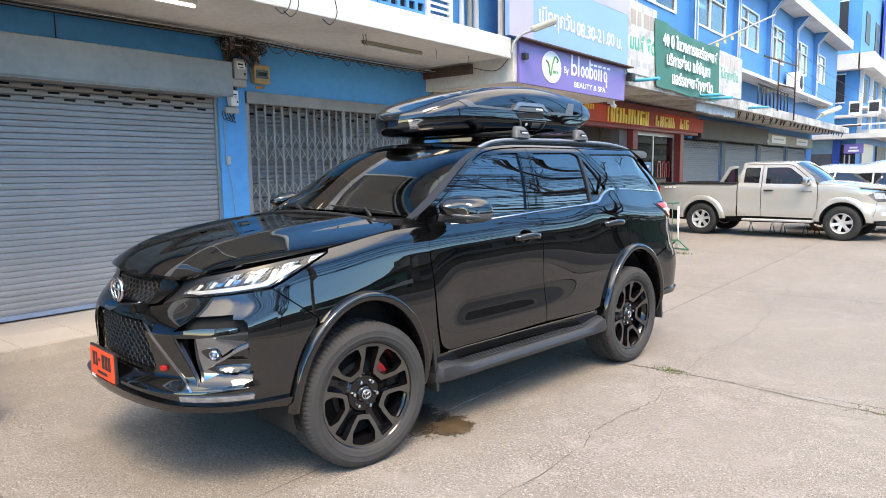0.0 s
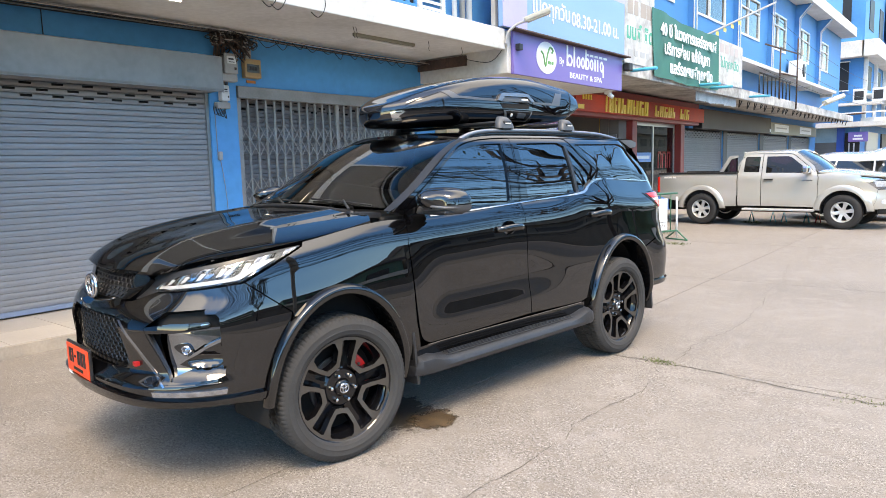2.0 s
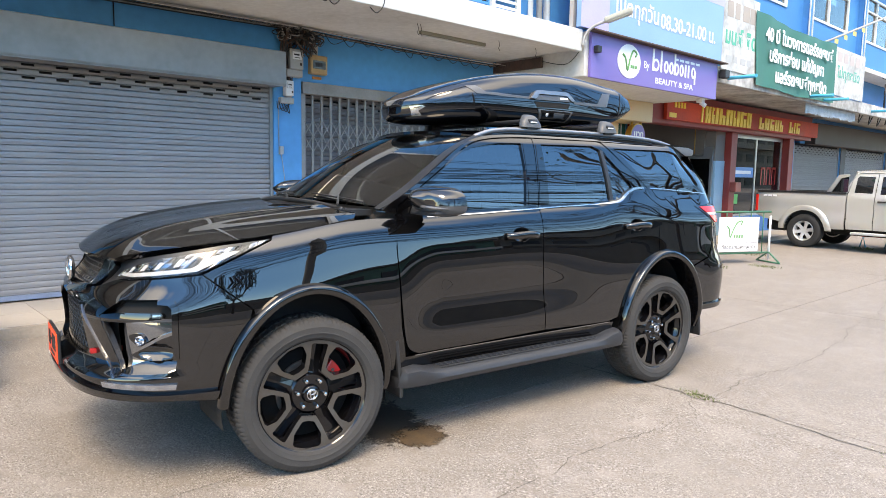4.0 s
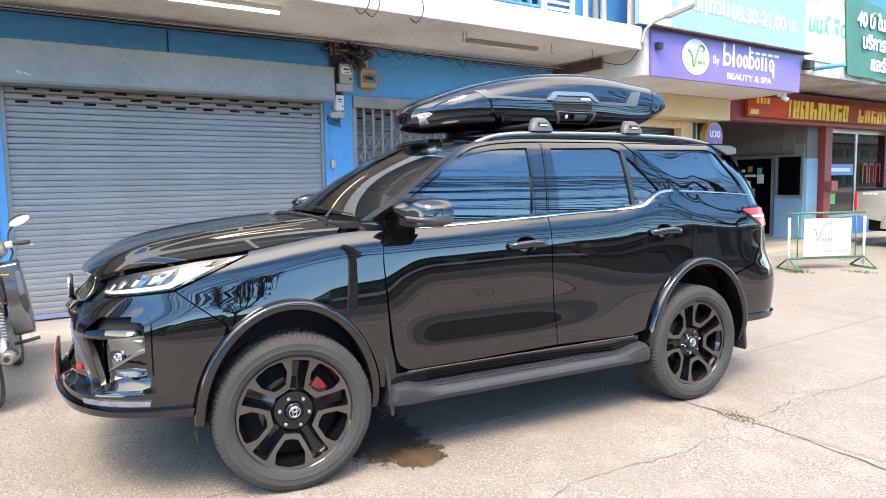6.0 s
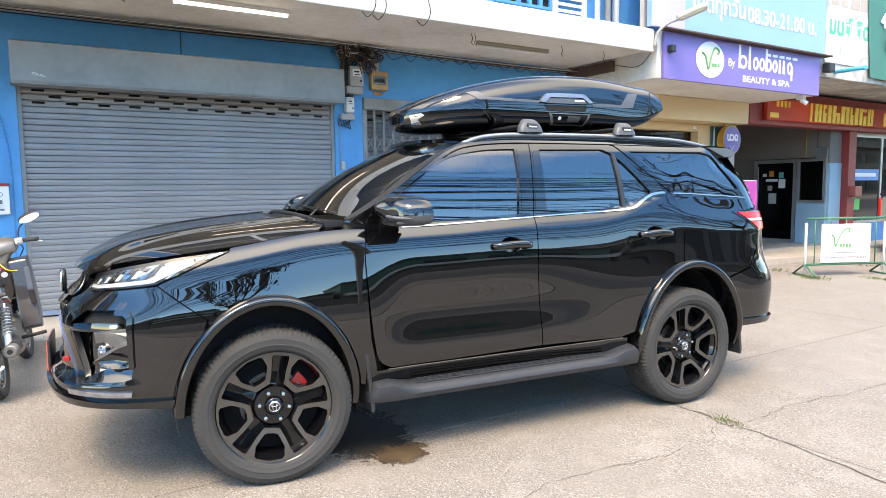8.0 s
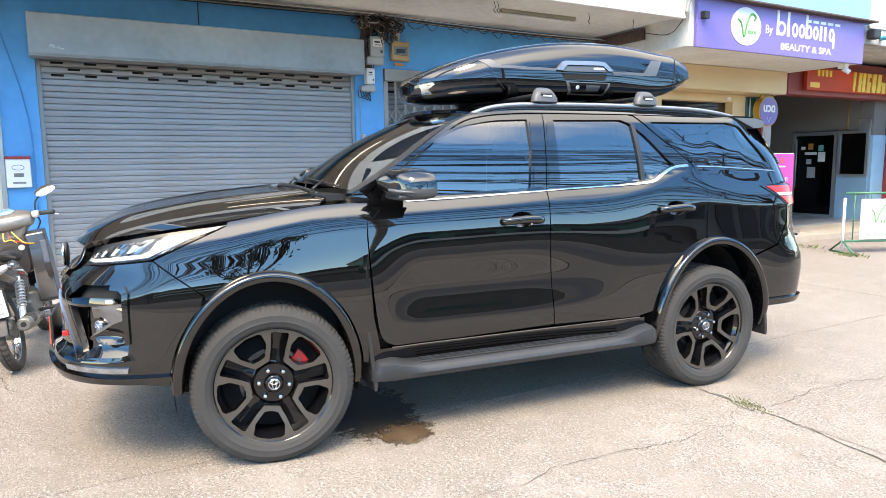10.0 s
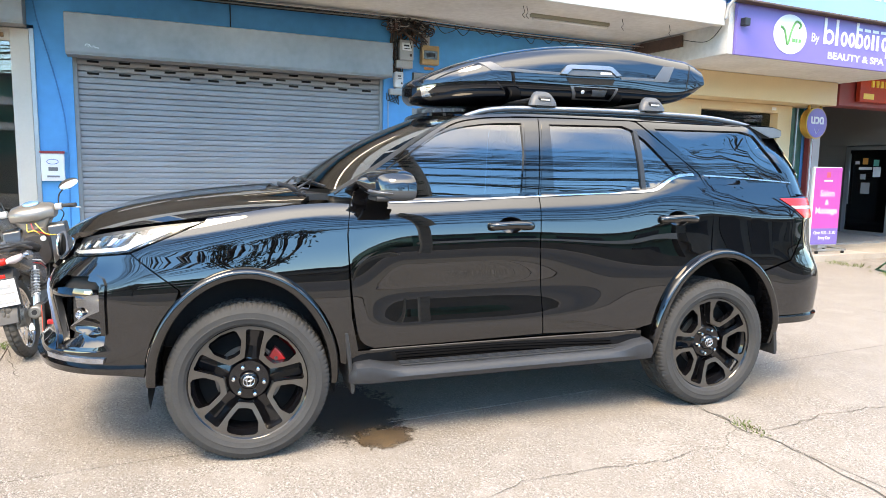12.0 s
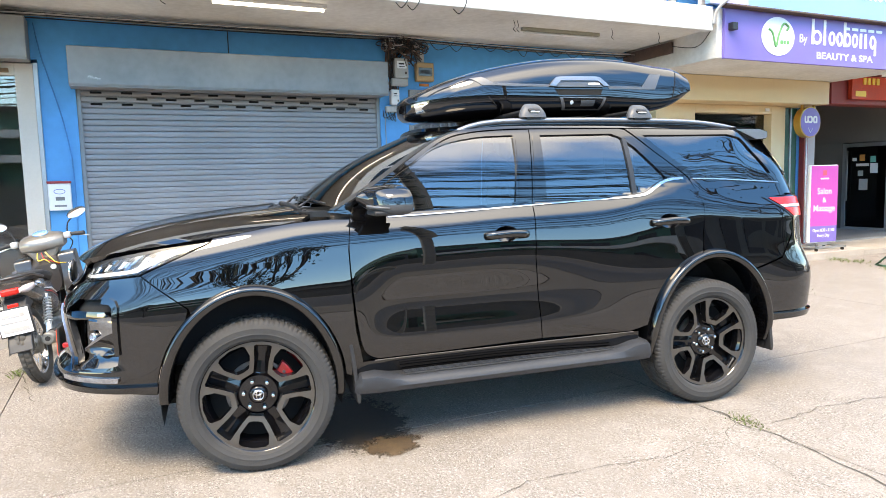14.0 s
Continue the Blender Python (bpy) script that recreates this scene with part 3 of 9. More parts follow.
for k in range(8):
    for z0, z1 in ((5.5, 6.9), (9.0, 10.8)):
        part("window", boxes(((-5.02, 51.5 + 4.2 * k, z0), (-4.96, 53.2 + 4.2 * k, z1))), INK, b2)
for k in range(9):
    part("pilaster", boxes(((-4.99, 50.2 + 4.2 * k, 3.76), (-4.8, 50.5 + 4.2 * k, 7.2))), WHITEWALL, b2)
board = thing("hanging_signboard", None, "dark blue hanging signboard with white writing bars", "signboard")
part("panel", boxes(((-4.85, 58.0, 8.6), (-4.7, 66.5, 12.8))), surface("deep_blue_vinyl", (0.04, 0.07, 0.38), 0.4), board)
for k in range(4):
    part("writing_bar", boxes(((-4.70, 59.0, 9.0 + 0.95 * k), (-4.68, 59.0 + (5.8, 4.6, 5.2, 3.4)[k], 9.45 + 0.95 * k))), WHITEP, board)


# ---- the black off-roader: body surface ----
def spline(xs, ys):
    """A natural cubic spline through the knots, straight on past its ends."""
    x, y = np.array(xs, float), np.array(ys, float)
    n, h = len(x), np.diff(x)
    A, r = np.eye(n), np.zeros(n)
    for i in range(1, n - 1):
        A[i, i - 1:i + 2] = h[i - 1], 2 * (h[i - 1] + h[i]), h[i]
        r[i] = 6 * ((y[i + 1] - y[i]) / h[i] - (y[i] - y[i - 1]) / h[i - 1])
    m = np.linalg.solve(A, r)

    def f(t):
        t = np.asarray(t, float)
        c = np.clip(t, x[0], x[-1])
        i = np.clip(np.searchsorted(x, c) - 1, 0, n - 2)
        p, q, d = x[i + 1] - c, c - x[i], h[i]
        v = (m[i] * p ** 3 + m[i + 1] * q ** 3) / (6 * d) + (y[i] / d - m[i] * d / 6) * p + (y[i + 1] / d - m[i + 1] * d / 6) * q
        s0 = (y[1] - y[0]) / h[0] - h[0] * m[1] / 6
        s1 = (y[-1] - y[-2]) / h[-1] + h[-1] * m[-2] / 6
        return v + np.where(t < x[0], (t - x[0]) * s0, 0) + np.where(t > x[-1], (t - x[-1]) * s1, 0)
    return f


def smooth(lo, hi, t):
    t = np.clip((np.asarray(t, float) - lo) / (hi - lo), 0, 1)
    return t * t * (3 - 2 * t)


# plan outline: from the nose round the corner, along the side, round the tail (across, along)
PLAN_B = [0, 0.25, 0.45, 0.60, 0.715, 0.79, 0.842, 0.868, 0.878, 0.880, 0.880, 0.877, 0.872, 0.862, 0.838, 0.755, 0.42, 0]
PLAN_A = [-0.99, -0.975, -0.935, -0.87, -0.775, -0.66, -0.50, -0.30, 0.0, 0.6, 1.7, 2.5, 3.05, 3.33, 3.56, 3.70, 3.755, 3.77]
_arc = np.concatenate([[0], np.cumsum(np.hypot(np.diff(PLAN_B), np.diff(PLAN_A)))])
_arc -= _arc[8]
plan_b, plan_a = spline(_arc, PLAN_B), spline(_arc, PLAN_A)
Q0, Q1 = _arc[0], _arc[-1]
belt = spline([-1.6, -0.9, -0.45, -0.1, 0.2, 0.5, 0.8, 1.6, 2.15, 2.45, 2.7, 3.0, 3.5, 4.6],
              [1.10, 1.13, 1.18, 1.225, 1.27, 1.285, 1.29, 1.315, 1.34, 1.40, 1.44, 1.42, 1.39, 1.36])
shoulder = spline([-0.02, 0.0, 0.05, 0.10, 0.17, 0.25, 0.33, 0.45], [-0.098, -0.081, -0.049, -0.031, -0.0175, -0.0065, -0.001, 0])
glasshouse = spline([0, 0.12, 0.25, 0.36, 0.42, 0.45, 0.475, 0.50], [-0.081, -0.104, -0.139, -0.177, -0.203, -0.225, -0.255, -0.31])
scoop = spline([0.30, 0.42, 0.50, 0.57, 0.645, 0.70, 0.79, 0.88, 0.98, 1.06, 1.2], [-0.13, -0.055, -0.010, 0.0045, 0.0045, -0.003, -0.0135, -0.0135, -0.0065, -0.002, 0])
plain = spline([0.30, 0.42, 0.52, 0.62, 0.8, 0.9, 1.0, 1.1, 1.2], [-0.06, -0.015, 0.008, 0.015, 0.0175, 0.0145, 0.006, 0.001, 0])
nose = spline([0.40, 0.47, 0.53, 0.575, 0.615, 0.66, 0.75, 0.87, 0.93, 1.0, 1.06, 1.12, 1.2], [-0.03, 0.03, 0.050, 0.047, 0.014, 0.004, 0.004, 0.0, -0.035, -0.10, -0.125, -0.15, -0.21])
tail = spline([0.40, 0.50, 0.60, 0.85, 0.92, 1.2, 1.42, 1.6, 1.75], [-0.06, 0.01, 0.03, 0.02, -0.015, -0.055, -0.13, -0.24, -0.36])


def body(q, z, out=0.0):
    """The skin: q runs along the side (0 at the front axle) and round nose and tail; z is the height. Across, along, up."""
    q, z = np.asarray(q, float), np.asarray(z, float)
    b, a = plan_b(q), plan_a(q)
    e = 1e-3
    tb, ta = plan_b(q + e) - plan_b(q - e), plan_a(q + e) - plan_a(q - e)
    ln = np.hypot(tb, ta)
    nb, na = ta / ln, -tb / ln
    d = belt(q) - z
    low = np.where(z < 1.2, 1, 0) * (scoop(z) * smooth(0.45, 0.8, q) * (1 - smooth(1.25, 2.45, q)) + plain(z) * (1 - smooth(0.45, 0.8, q) * (1 - smooth(1.25, 2.45, q))))
    haunch = 0.034 * smooth(2.25, 2.9, q)
    side = np.where(d > 0, shoulder(d / (1 + 0.55 * smooth(2.25, 2.9, q))) - haunch * (1 - smooth(0, 0.24, d)) + low * smooth(0.0, 0.1, d), glasshouse(-d * 0.45 / (1.765 - belt(q))) - haunch)
    wf = 1 - smooth(-1.15, -0.45, q)
    wt = smooth(3.2 - 0.05 * smooth(1.42, 1.65, z), 3.9 - 0.38 * smooth(1.42, 1.65, z), q)
    off = side * (1 - wf) * (1 - wt) + nose(z) * wf + tail(z) * wt + out
    return np.stack([b + nb * off, a + na * off, z + 0 * off], -1)


# ---- the black off-roader ----
CAR = Matrix.Translation((-2.180, 5.799, 0)) @ Matrix.Rotation(radians(-6.3), 4, "Z")   # x: its left, y: rearwards
suv = thing("suv", CAR, "glossy black off-road wagon with tinted windows and a roof box", "car")
AXLE = (-0.004, 2.782)
HUB = 0.398


def skin(q, z, out=0.0):
    """The body's skin on past the middle of nose and tail."""
    q = np.asarray(q, float)
    f, t = q < Q0, q > Q1
    p = body(np.where(f, 2 * Q0 - q, np.where(t, 2 * Q1 - q, q)), z, out)
    p[..., 0] *= np.where(f | t, -1, 1)
    return p


def arch(centre, rx, rz, a0, a1, n=26):
    return [(centre + rx * math.cos(radians(a)), 0.40 + rz * math.sin(radians(a))) for a in np.linspace(a0, a1, n)]


def both(name, outline, material, label="", parents=(suv, suv), **k):
    return [panel(name, outline, skin, material, parents[i], label, mirror=bool(i), **k) for i in (0, 1)]


def beltline(q0, q1, drop=0.0, n=14):
    return [(q, float(belt(q)) - drop) for q in np.linspace(q0, q1, n)]


# wings
both("front_wing", [(-0.535, 1.045), (-0.315, 0.875)] + arch(-0.02, 0.47, 0.56, 128, 6) + [(0.50, 0.44), (0.535, 0.52), (0.50, 0.70), (0.487, 0.9), (0.483, 1.12), (0.505, 1.275)]
     + beltline(0.40, -0.19, 0.004) + [(-0.20, 1.188), (-0.38, 1.112)], PAINT)
# doors
FRONT_GLASS = smoothline([(0.66, 1.305), (0.70, 1.40), (0.94, 1.60), (1.09, 1.675), (1.28, 1.712), (1.44, 1.722), (1.52, 1.724)], 5) + [(1.515, 1.55), (1.483, 1.333), (1.1, 1.318)]
REAR_GLASS = [(1.70, 1.724), (2.19, 1.732), (2.25, 1.71)] + [(2.34, 1.645), (2.53, 1.452)] + smoothline([(2.53, 1.452), (2.44, 1.412), (2.37, 1.372), (2.27, 1.357)], 4)[1:] + [(1.685, 1.337)]
Q_GLASS = [(2.42, 1.722), (3.12, 1.728), (3.235, 1.705), (3.275, 1.67), (3.415, 1.462), (2.762, 1.462), (2.60, 1.575)]
FRONT_DOOR = smoothline([(0.515, 1.285), (0.492, 1.15), (0.495, 0.95), (0.512, 0.75), (0.545, 0.58), (0.62, 0.527)], 5) + [(1.0, 0.528), (1.596, 0.54), (1.579, 0.8), (1.566, 1.02), (1.584, 1.32), (1.632, 1.758)] + smoothline(
    [(1.44, 1.752), (1.25, 1.735), (1.08, 1.690), (0.86, 1.548), (0.63, 1.40), (0.535, 1.335)], 4)
REAR_DOOR = [(1.602, 0.54), (2.20, 0.525)] + arch(2.785, 0.475, 0.555, 164, 98, 12) + smoothline([(2.735, 1.0), (2.742, 1.10), (2.762, 1.27), (2.70, 1.447)], 4) + [(2.48, 1.61), (2.30, 1.755), (2.26, 1.762), (1.638, 1.759), (1.590, 1.32), (1.572, 1.02), (1.585, 0.8)]
QUARTER = [(2.742, 1.0)] + arch(2.785, 0.475, 0.555, 90, 50, 10) + [(3.17, 0.855), (3.38, 0.91), (3.50, 1.06), (3.53, 1.20), (3.45, 1.225), (3.275, 1.305), (3.50, 1.315), (3.46, 1.42), (3.40, 1.58), (3.31, 1.758), (2.311, 1.762), (2.487, 1.613), (2.7075, 1.45),
           (2.769, 1.27), (2.749, 1.10)]
HANDLES = ((1.27, 1.52, 1.152), (2.37, 2.625, 1.178))


def cup_edge(a0, a1, z, r=1.0):
    return [((a0 + a1) / 2 + 0.075 * r * math.cos(t), z + 0.006 + 0.045 * r * math.sin(t)) for t in np.linspace(0, 2 * math.pi, 24, endpoint=False)]


doors_f = both("front_door", FRONT_DOOR, PAINT, holes=[FRONT_GLASS, cup_edge(*HANDLES[0])])
doors_r = both("rear_door", REAR_DOOR, PAINT, holes=[REAR_GLASS, cup_edge(*HANDLES[1])])
quarters = both("rear_quarter", QUARTER, PAINT, holes=[Q_GLASS])


def grown(poly, d):
    c = np.mean(np.array(poly), 0)
    return [(p[0] + d * np.sign(p[0] - c[0]), p[1] + d * np.sign(p[1] - c[1])) for p in poly]


both("window_pane", grown(FRONT_GLASS, 0.006), TINT, "dark tinted window pane", doors_f, out=-0.013, fold=0.004, cell=0.03)
both("window_pane", grown(REAR_GLASS, 0.006), TINT, "dark tinted window pane", doors_r, out=-0.013, fold=0.004, cell=0.03)
both("window_pane", grown(Q_GLASS, 0.006), TINT, "dark tinted window pane", quarters, out=-0.013, fold=0.004, cell=0.03)
both("window_divider", [(2.272, 1.355), (2.302, 1.357), (2.292, 1.70), (2.262, 1.71)], SATIN, "", doors_r, out=0.0, fold=0.015)
both("pillar_cover", [(1.505, 1.335), (1.576, 1.335), (1.622, 1.722), (1.535, 1.724)], PAINT, "gloss black pillar cover", doors_f, out=0.003, fold=0.006)
both("pillar_cover", [(1.600, 1.335), (1.672, 1.335), (1.688, 1.724), (1.648, 1.722)], PAINT, "gloss black pillar cover", doors_r, out=0.003, fold=0.006)
# bright moulding under the windows, stepping up at the rear door
CH = smoothline([(0.72, 1.278), (1.1, 1.290), (1.6, 1.312), (2.1, 1.330), (2.28, 1.338), (2.37, 1.352), (2.46, 1.398), (2.55, 1.430), (2.66, 1.438)], 6)
both("belt_moulding", CH + [(p[0] - 0.006, p[1] + 0.007 + 0.009 * float(smooth(2.1, 2.45, p[0]))) for p in CH[::-1]], STRIP, "bright chrome strip under the windows", doors_r, out=0.006, fold=0.01)
CH = [(2.735, 1.437), (2.9, 1.432), (3.1, 1.420), (3.3, 1.408), (3.47, 1.396)]
both("belt_moulding", CH + [(p[0], p[1] + 0.008) for p in CH[::-1]], STRIP, "bright chrome strip under the window", quarters, out=0.006, fold=0.01)
# pillar and roof edge over the doors
TOP = smoothline([(0.39, 1.318), (0.55, 1.39), (0.83, 1.565), (1.04, 1.697), (1.2, 1.752), (1.4, 1.774), (1.65, 1.781), (2.3, 1.783), (2.9, 1.776), (3.32, 1.764)], 5)
LOW = smoothline([(0.52, 1.300), (0.535, 1.345), (0.63, 1.408), (0.86, 1.556), (1.08, 1.698), (1.25, 1.743), (1.44, 1.760), (1.65, 1.767), (2.3, 1.769), (2.9, 1.766), (3.31, 1.761)], 5)
both("roof_side", TOP + LOW[::-1], PAINT)


# bonnet
hood_e = spline([-0.90, -0.80, -0.70, -0.55, -0.35, 0.0, 0.30], [0.30, 0.50, 0.585, 0.675, 0.755, 0.797, 0.805])
hood_z = spline([-0.90, -0.80, -0.70, -0.50, -0.30, 0.0, 0.30], [1.085, 1.115, 1.137, 1.168, 1.197, 1.238, 1.292])
hood_c = spline([-0.93, -0.88, -0.80, -0.70, -0.50, -0.13, 0.30], [1.075, 1.125, 1.175, 1.215, 1.262, 1.312, 1.345])


def bonnet(b, a, out=0.0):
    b, a = np.asarray(b, float), np.asarray(a, float)
    r = np.abs(b) / hood_e(a)
    z = hood_c(a) - (hood_c(a) - hood_z(a)) * r ** 3.2
    z = z + 0.016 * np.exp(-((np.abs(b) - 0.40 - 0.08 * (a + 0.4)) / 0.07) ** 2) * smooth(-0.86, -0.6, a) - 0.012 * np.exp(-(b / 0.25) ** 2)
    return np.stack([b, a, z + out], -1)


edge = [(float(hood_e(a)) - 0.004, a) for a in np.linspace(-0.80, 0.26, 22)]
front = [(b, -0.905 + 0.085 * (b / 0.5) ** 2.2) for b in np.linspace(0, 0.46, 8)]
back = [(0.72, 0.31), (0.5, 0.235), (0.25, 0.175), (0, 0.155)]
half = front + edge + back
panel("bonnet", half + [(-b, a) for b, a in half[::-1][1:-1]], bonnet, PAINT, suv, fold=0.03, cell=0.03)

# windscreen and roof
wind_e = [spline([0, 0.33, 0.66, 1], v) for v in ([0.795, 0.755, 0.70, 0.648], [0.43, 0.70, 0.97, 1.22], [1.325, 1.478, 1.655, 1.757])]
wind_c = [spline([0, 0.5, 1], v) for v in ([0.305, 0.675, 1.125], [1.352, 1.592, 1.798])]


def screen(v, h, out=0.0):
    v, h = np.asarray(v, float), np.asarray(h, float)
    k = np.abs(v) ** 1.75
    a, z = wind_c[0](h) * (1 - k) + wind_e[1](h) * k, wind_c[1](h) * (1 - k) + wind_e[2](h) * k
    return np.stack([wind_e[0](h) * v, a - 0.5 * out, z + 0.86 * out], -1)


panel("windscreen", [(-0.93, 0.03), (0.93, 0.03), (0.93, 0.97), (-0.93, 0.97)], screen, SCREEN, suv, "dark glass windscreen", fold=0.004, cell=0.06)
for s in (-1, 1):
    panel("windscreen_trim", [(s * 0.925, 0.0), (s * 1.0, 0.0), (s * 1.0, 1.0), (s * 0.925, 1.0)], screen, SATIN, suv, out=0.003, fold=0.01, cell=0.04)
roof_b = spline([0, 0.2, 0.6, 1], [0.648, 0.625, 0.62, 0.60])
roof_a = spline([0, 1], [1.22, 3.34])
roof_z = spline([0, 0.15, 0.4, 0.6, 0.85, 1], [1.757, 1.779, 1.787, 1.786, 1.776, 1.762])


def rooftop(v, h, out=0.0):
    v, h = np.asarray(v, float), np.asarray(h, float)
    k = np.abs(v) ** 2.4
    return np.stack([roof_b(h) * v, roof_a(h) - 0.13 * (1 - k) * (1 - h), roof_z(h) + 0.045 * (1 - k) + out], -1)


panel("roof_panel", [(-1, 0.0), (1, 0.0), (1, 1), (-1, 1)], rooftop, PAINT, suv, fold=0.02, cell=0.05)
part("cowl_plate", prism([(-0.70, 0.30), (-0.4, 0.17), (0, 0.135), (0.4, 0.17), (0.70, 0.30), (0.70, 0.42), (0.35, 0.36), (0, 0.34), (-0.35, 0.36), (-0.70, 0.42)], 1.290, 1.322, "z"), SATIN, suv)
part("cowl", tube(smoothline([(-0.60, 0.30, 1.318), (-0.35, 0.265, 1.342), (0, 0.235, 1.352), (0.35, 0.265, 1.342), (0.60, 0.30, 1.318)], 5), 0.014, 6), SATIN, suv)
for b0, b1 in ((0.62, 0.10), (-0.10, -0.62)):
    pts = [screen(v / 0.78, 0.035 + 0.004 * i, 0.012) for i, v in enumerate(np.linspace(b0, b1, 8))]
    w = part("wiper", tube([tuple(p) for p in pts], 0.006, 6), SATIN, suv)
    part("wiper_arm", tube([(b0 * 0.95, 0.27, 1.345), tuple(pts[3] + (0, 0, 0.012))], [0.009, 0.005], 6), SATIN, w)

# rails on the roof
for s in (-1, 1):
    bm = bmesh.new()
    line = smoothline([(s * 0.60, 1.20, 1.752), (s * 0.588, 1.30, 1.785), (s * 0.575, 1.42, 1.806), (s * 0.565, 1.62, 1.819), (s * 0.560, 2.2, 1.826), (s * 0.555, 2.8, 1.818), (s * 0.552, 3.08, 1.798), (s * 0.55, 3.28, 1.765)], 6)
    add_tube(bm, line, [0.010] + [0.0155] * (len(line) - 2) + [0.010], 10)
    web = [(s * (abs(p[0]) - 0.012), p[1], p[2] - 0.022) for p in line]
    rail = part("roof_rail", bm, RAIL, suv, "satin aluminium roof rail")
    part("rail_web", tube(web, [0.006] + [0.017] * (len(web) - 2) + [0.006], 8), PAINT, rail, "gloss black foot of the rail")

# nose: bumper with its openings
M0 = 2 * Q0


def mirrored(pts):
    return pts + [(M0 - q, z) for q, z in pts[::-1]]


GRILLE_LOW = [(-1.275, 0.885), (-1.255, 0.87), (-1.165, 0.665), (-1.19, 0.64), (-1.35, 0.63)]
POCKET = [(-0.93, 0.925), (-0.70, 0.937), (-0.662, 0.922), (-0.652, 0.89), (-0.652, 0.70), (-0.655, 0.655), (-0.662, 0.612), (-0.70, 0.600), (-0.86, 0.592), (-0.905, 0.598), (-0.965, 0.700), (-1.03, 0.800), (-1.052, 0.845)]
NOSE_EDGE = [(-1.50, 0.925), (-1.30, 0.945), (-1.20, 0.958), (-1.07, 0.998), (-0.96, 1.002), (-0.73, 1.022), (-0.540, 1.041), (-0.322, 0.873)] + arch(-0.02, 0.475, 0.565, 132, 172, 8) + [(-0.49, 0.452), (-0.75, 0.478), (-1.05, 0.482), (-1.3, 0.49)]
panel("front_bumper", mirrored(NOSE_EDGE), skin, PAINT, suv, holes=[mirrored(GRILLE_LOW), POCKET, [(M0 - q, z) for q, z in POCKET]], fold=0.03)
panel("bumper_lining", mirrored([(-1.5, 1.10), (-0.62, 1.09), (-0.60, 0.62), (-1.2, 0.55)]), skin, DARK, suv, out=-0.075, fold=0, cell=0.06)
panel("front_lip", mirrored([(-1.45, 0.535), (-1.22, 0.525), (-1.02, 0.512), (-0.75, 0.503), (-0.475, 0.505), (-0.485, 0.470), (-0.75, 0.474), (-1.02, 0.474), (-1.3, 0.480)]), skin, PAINT, suv, out=0.022, fold=0.035)
both("lip_strip", [(-0.98, 0.556), (-0.655, 0.552), (-0.66, 0.528), (-0.975, 0.531)], LAMPGREY, "grey metal strip on the bumper lip", out=0.016, fold=0.02)
both("bumper_blade", [(-1.244, 0.872), (-1.240, 0.872), (-0.924, 0.577), (-0.933, 0.573)], DARKCHROME, "bright blade beside the grille", out=0.007, fold=0.014)
both("bumper_corner", [(-0.735, 0.935), (-0.70, 0.946), (-0.662, 0.932), (-0.645, 0.90), (-0.645, 0.665), (-0.668, 0.660), (-0.672, 0.895), (-0.690, 0.912), (-0.735, 0.915)], PAINT, out=0.012, fold=0.035)
DISHCHROME = surface("dish_chrome", (0.27, 0.275, 0.285), 0.05, 1.0, var=0.1)
FRAMEGREY = surface("bumper_frame", (0.020, 0.021, 0.023), 0.22, var=0.2)
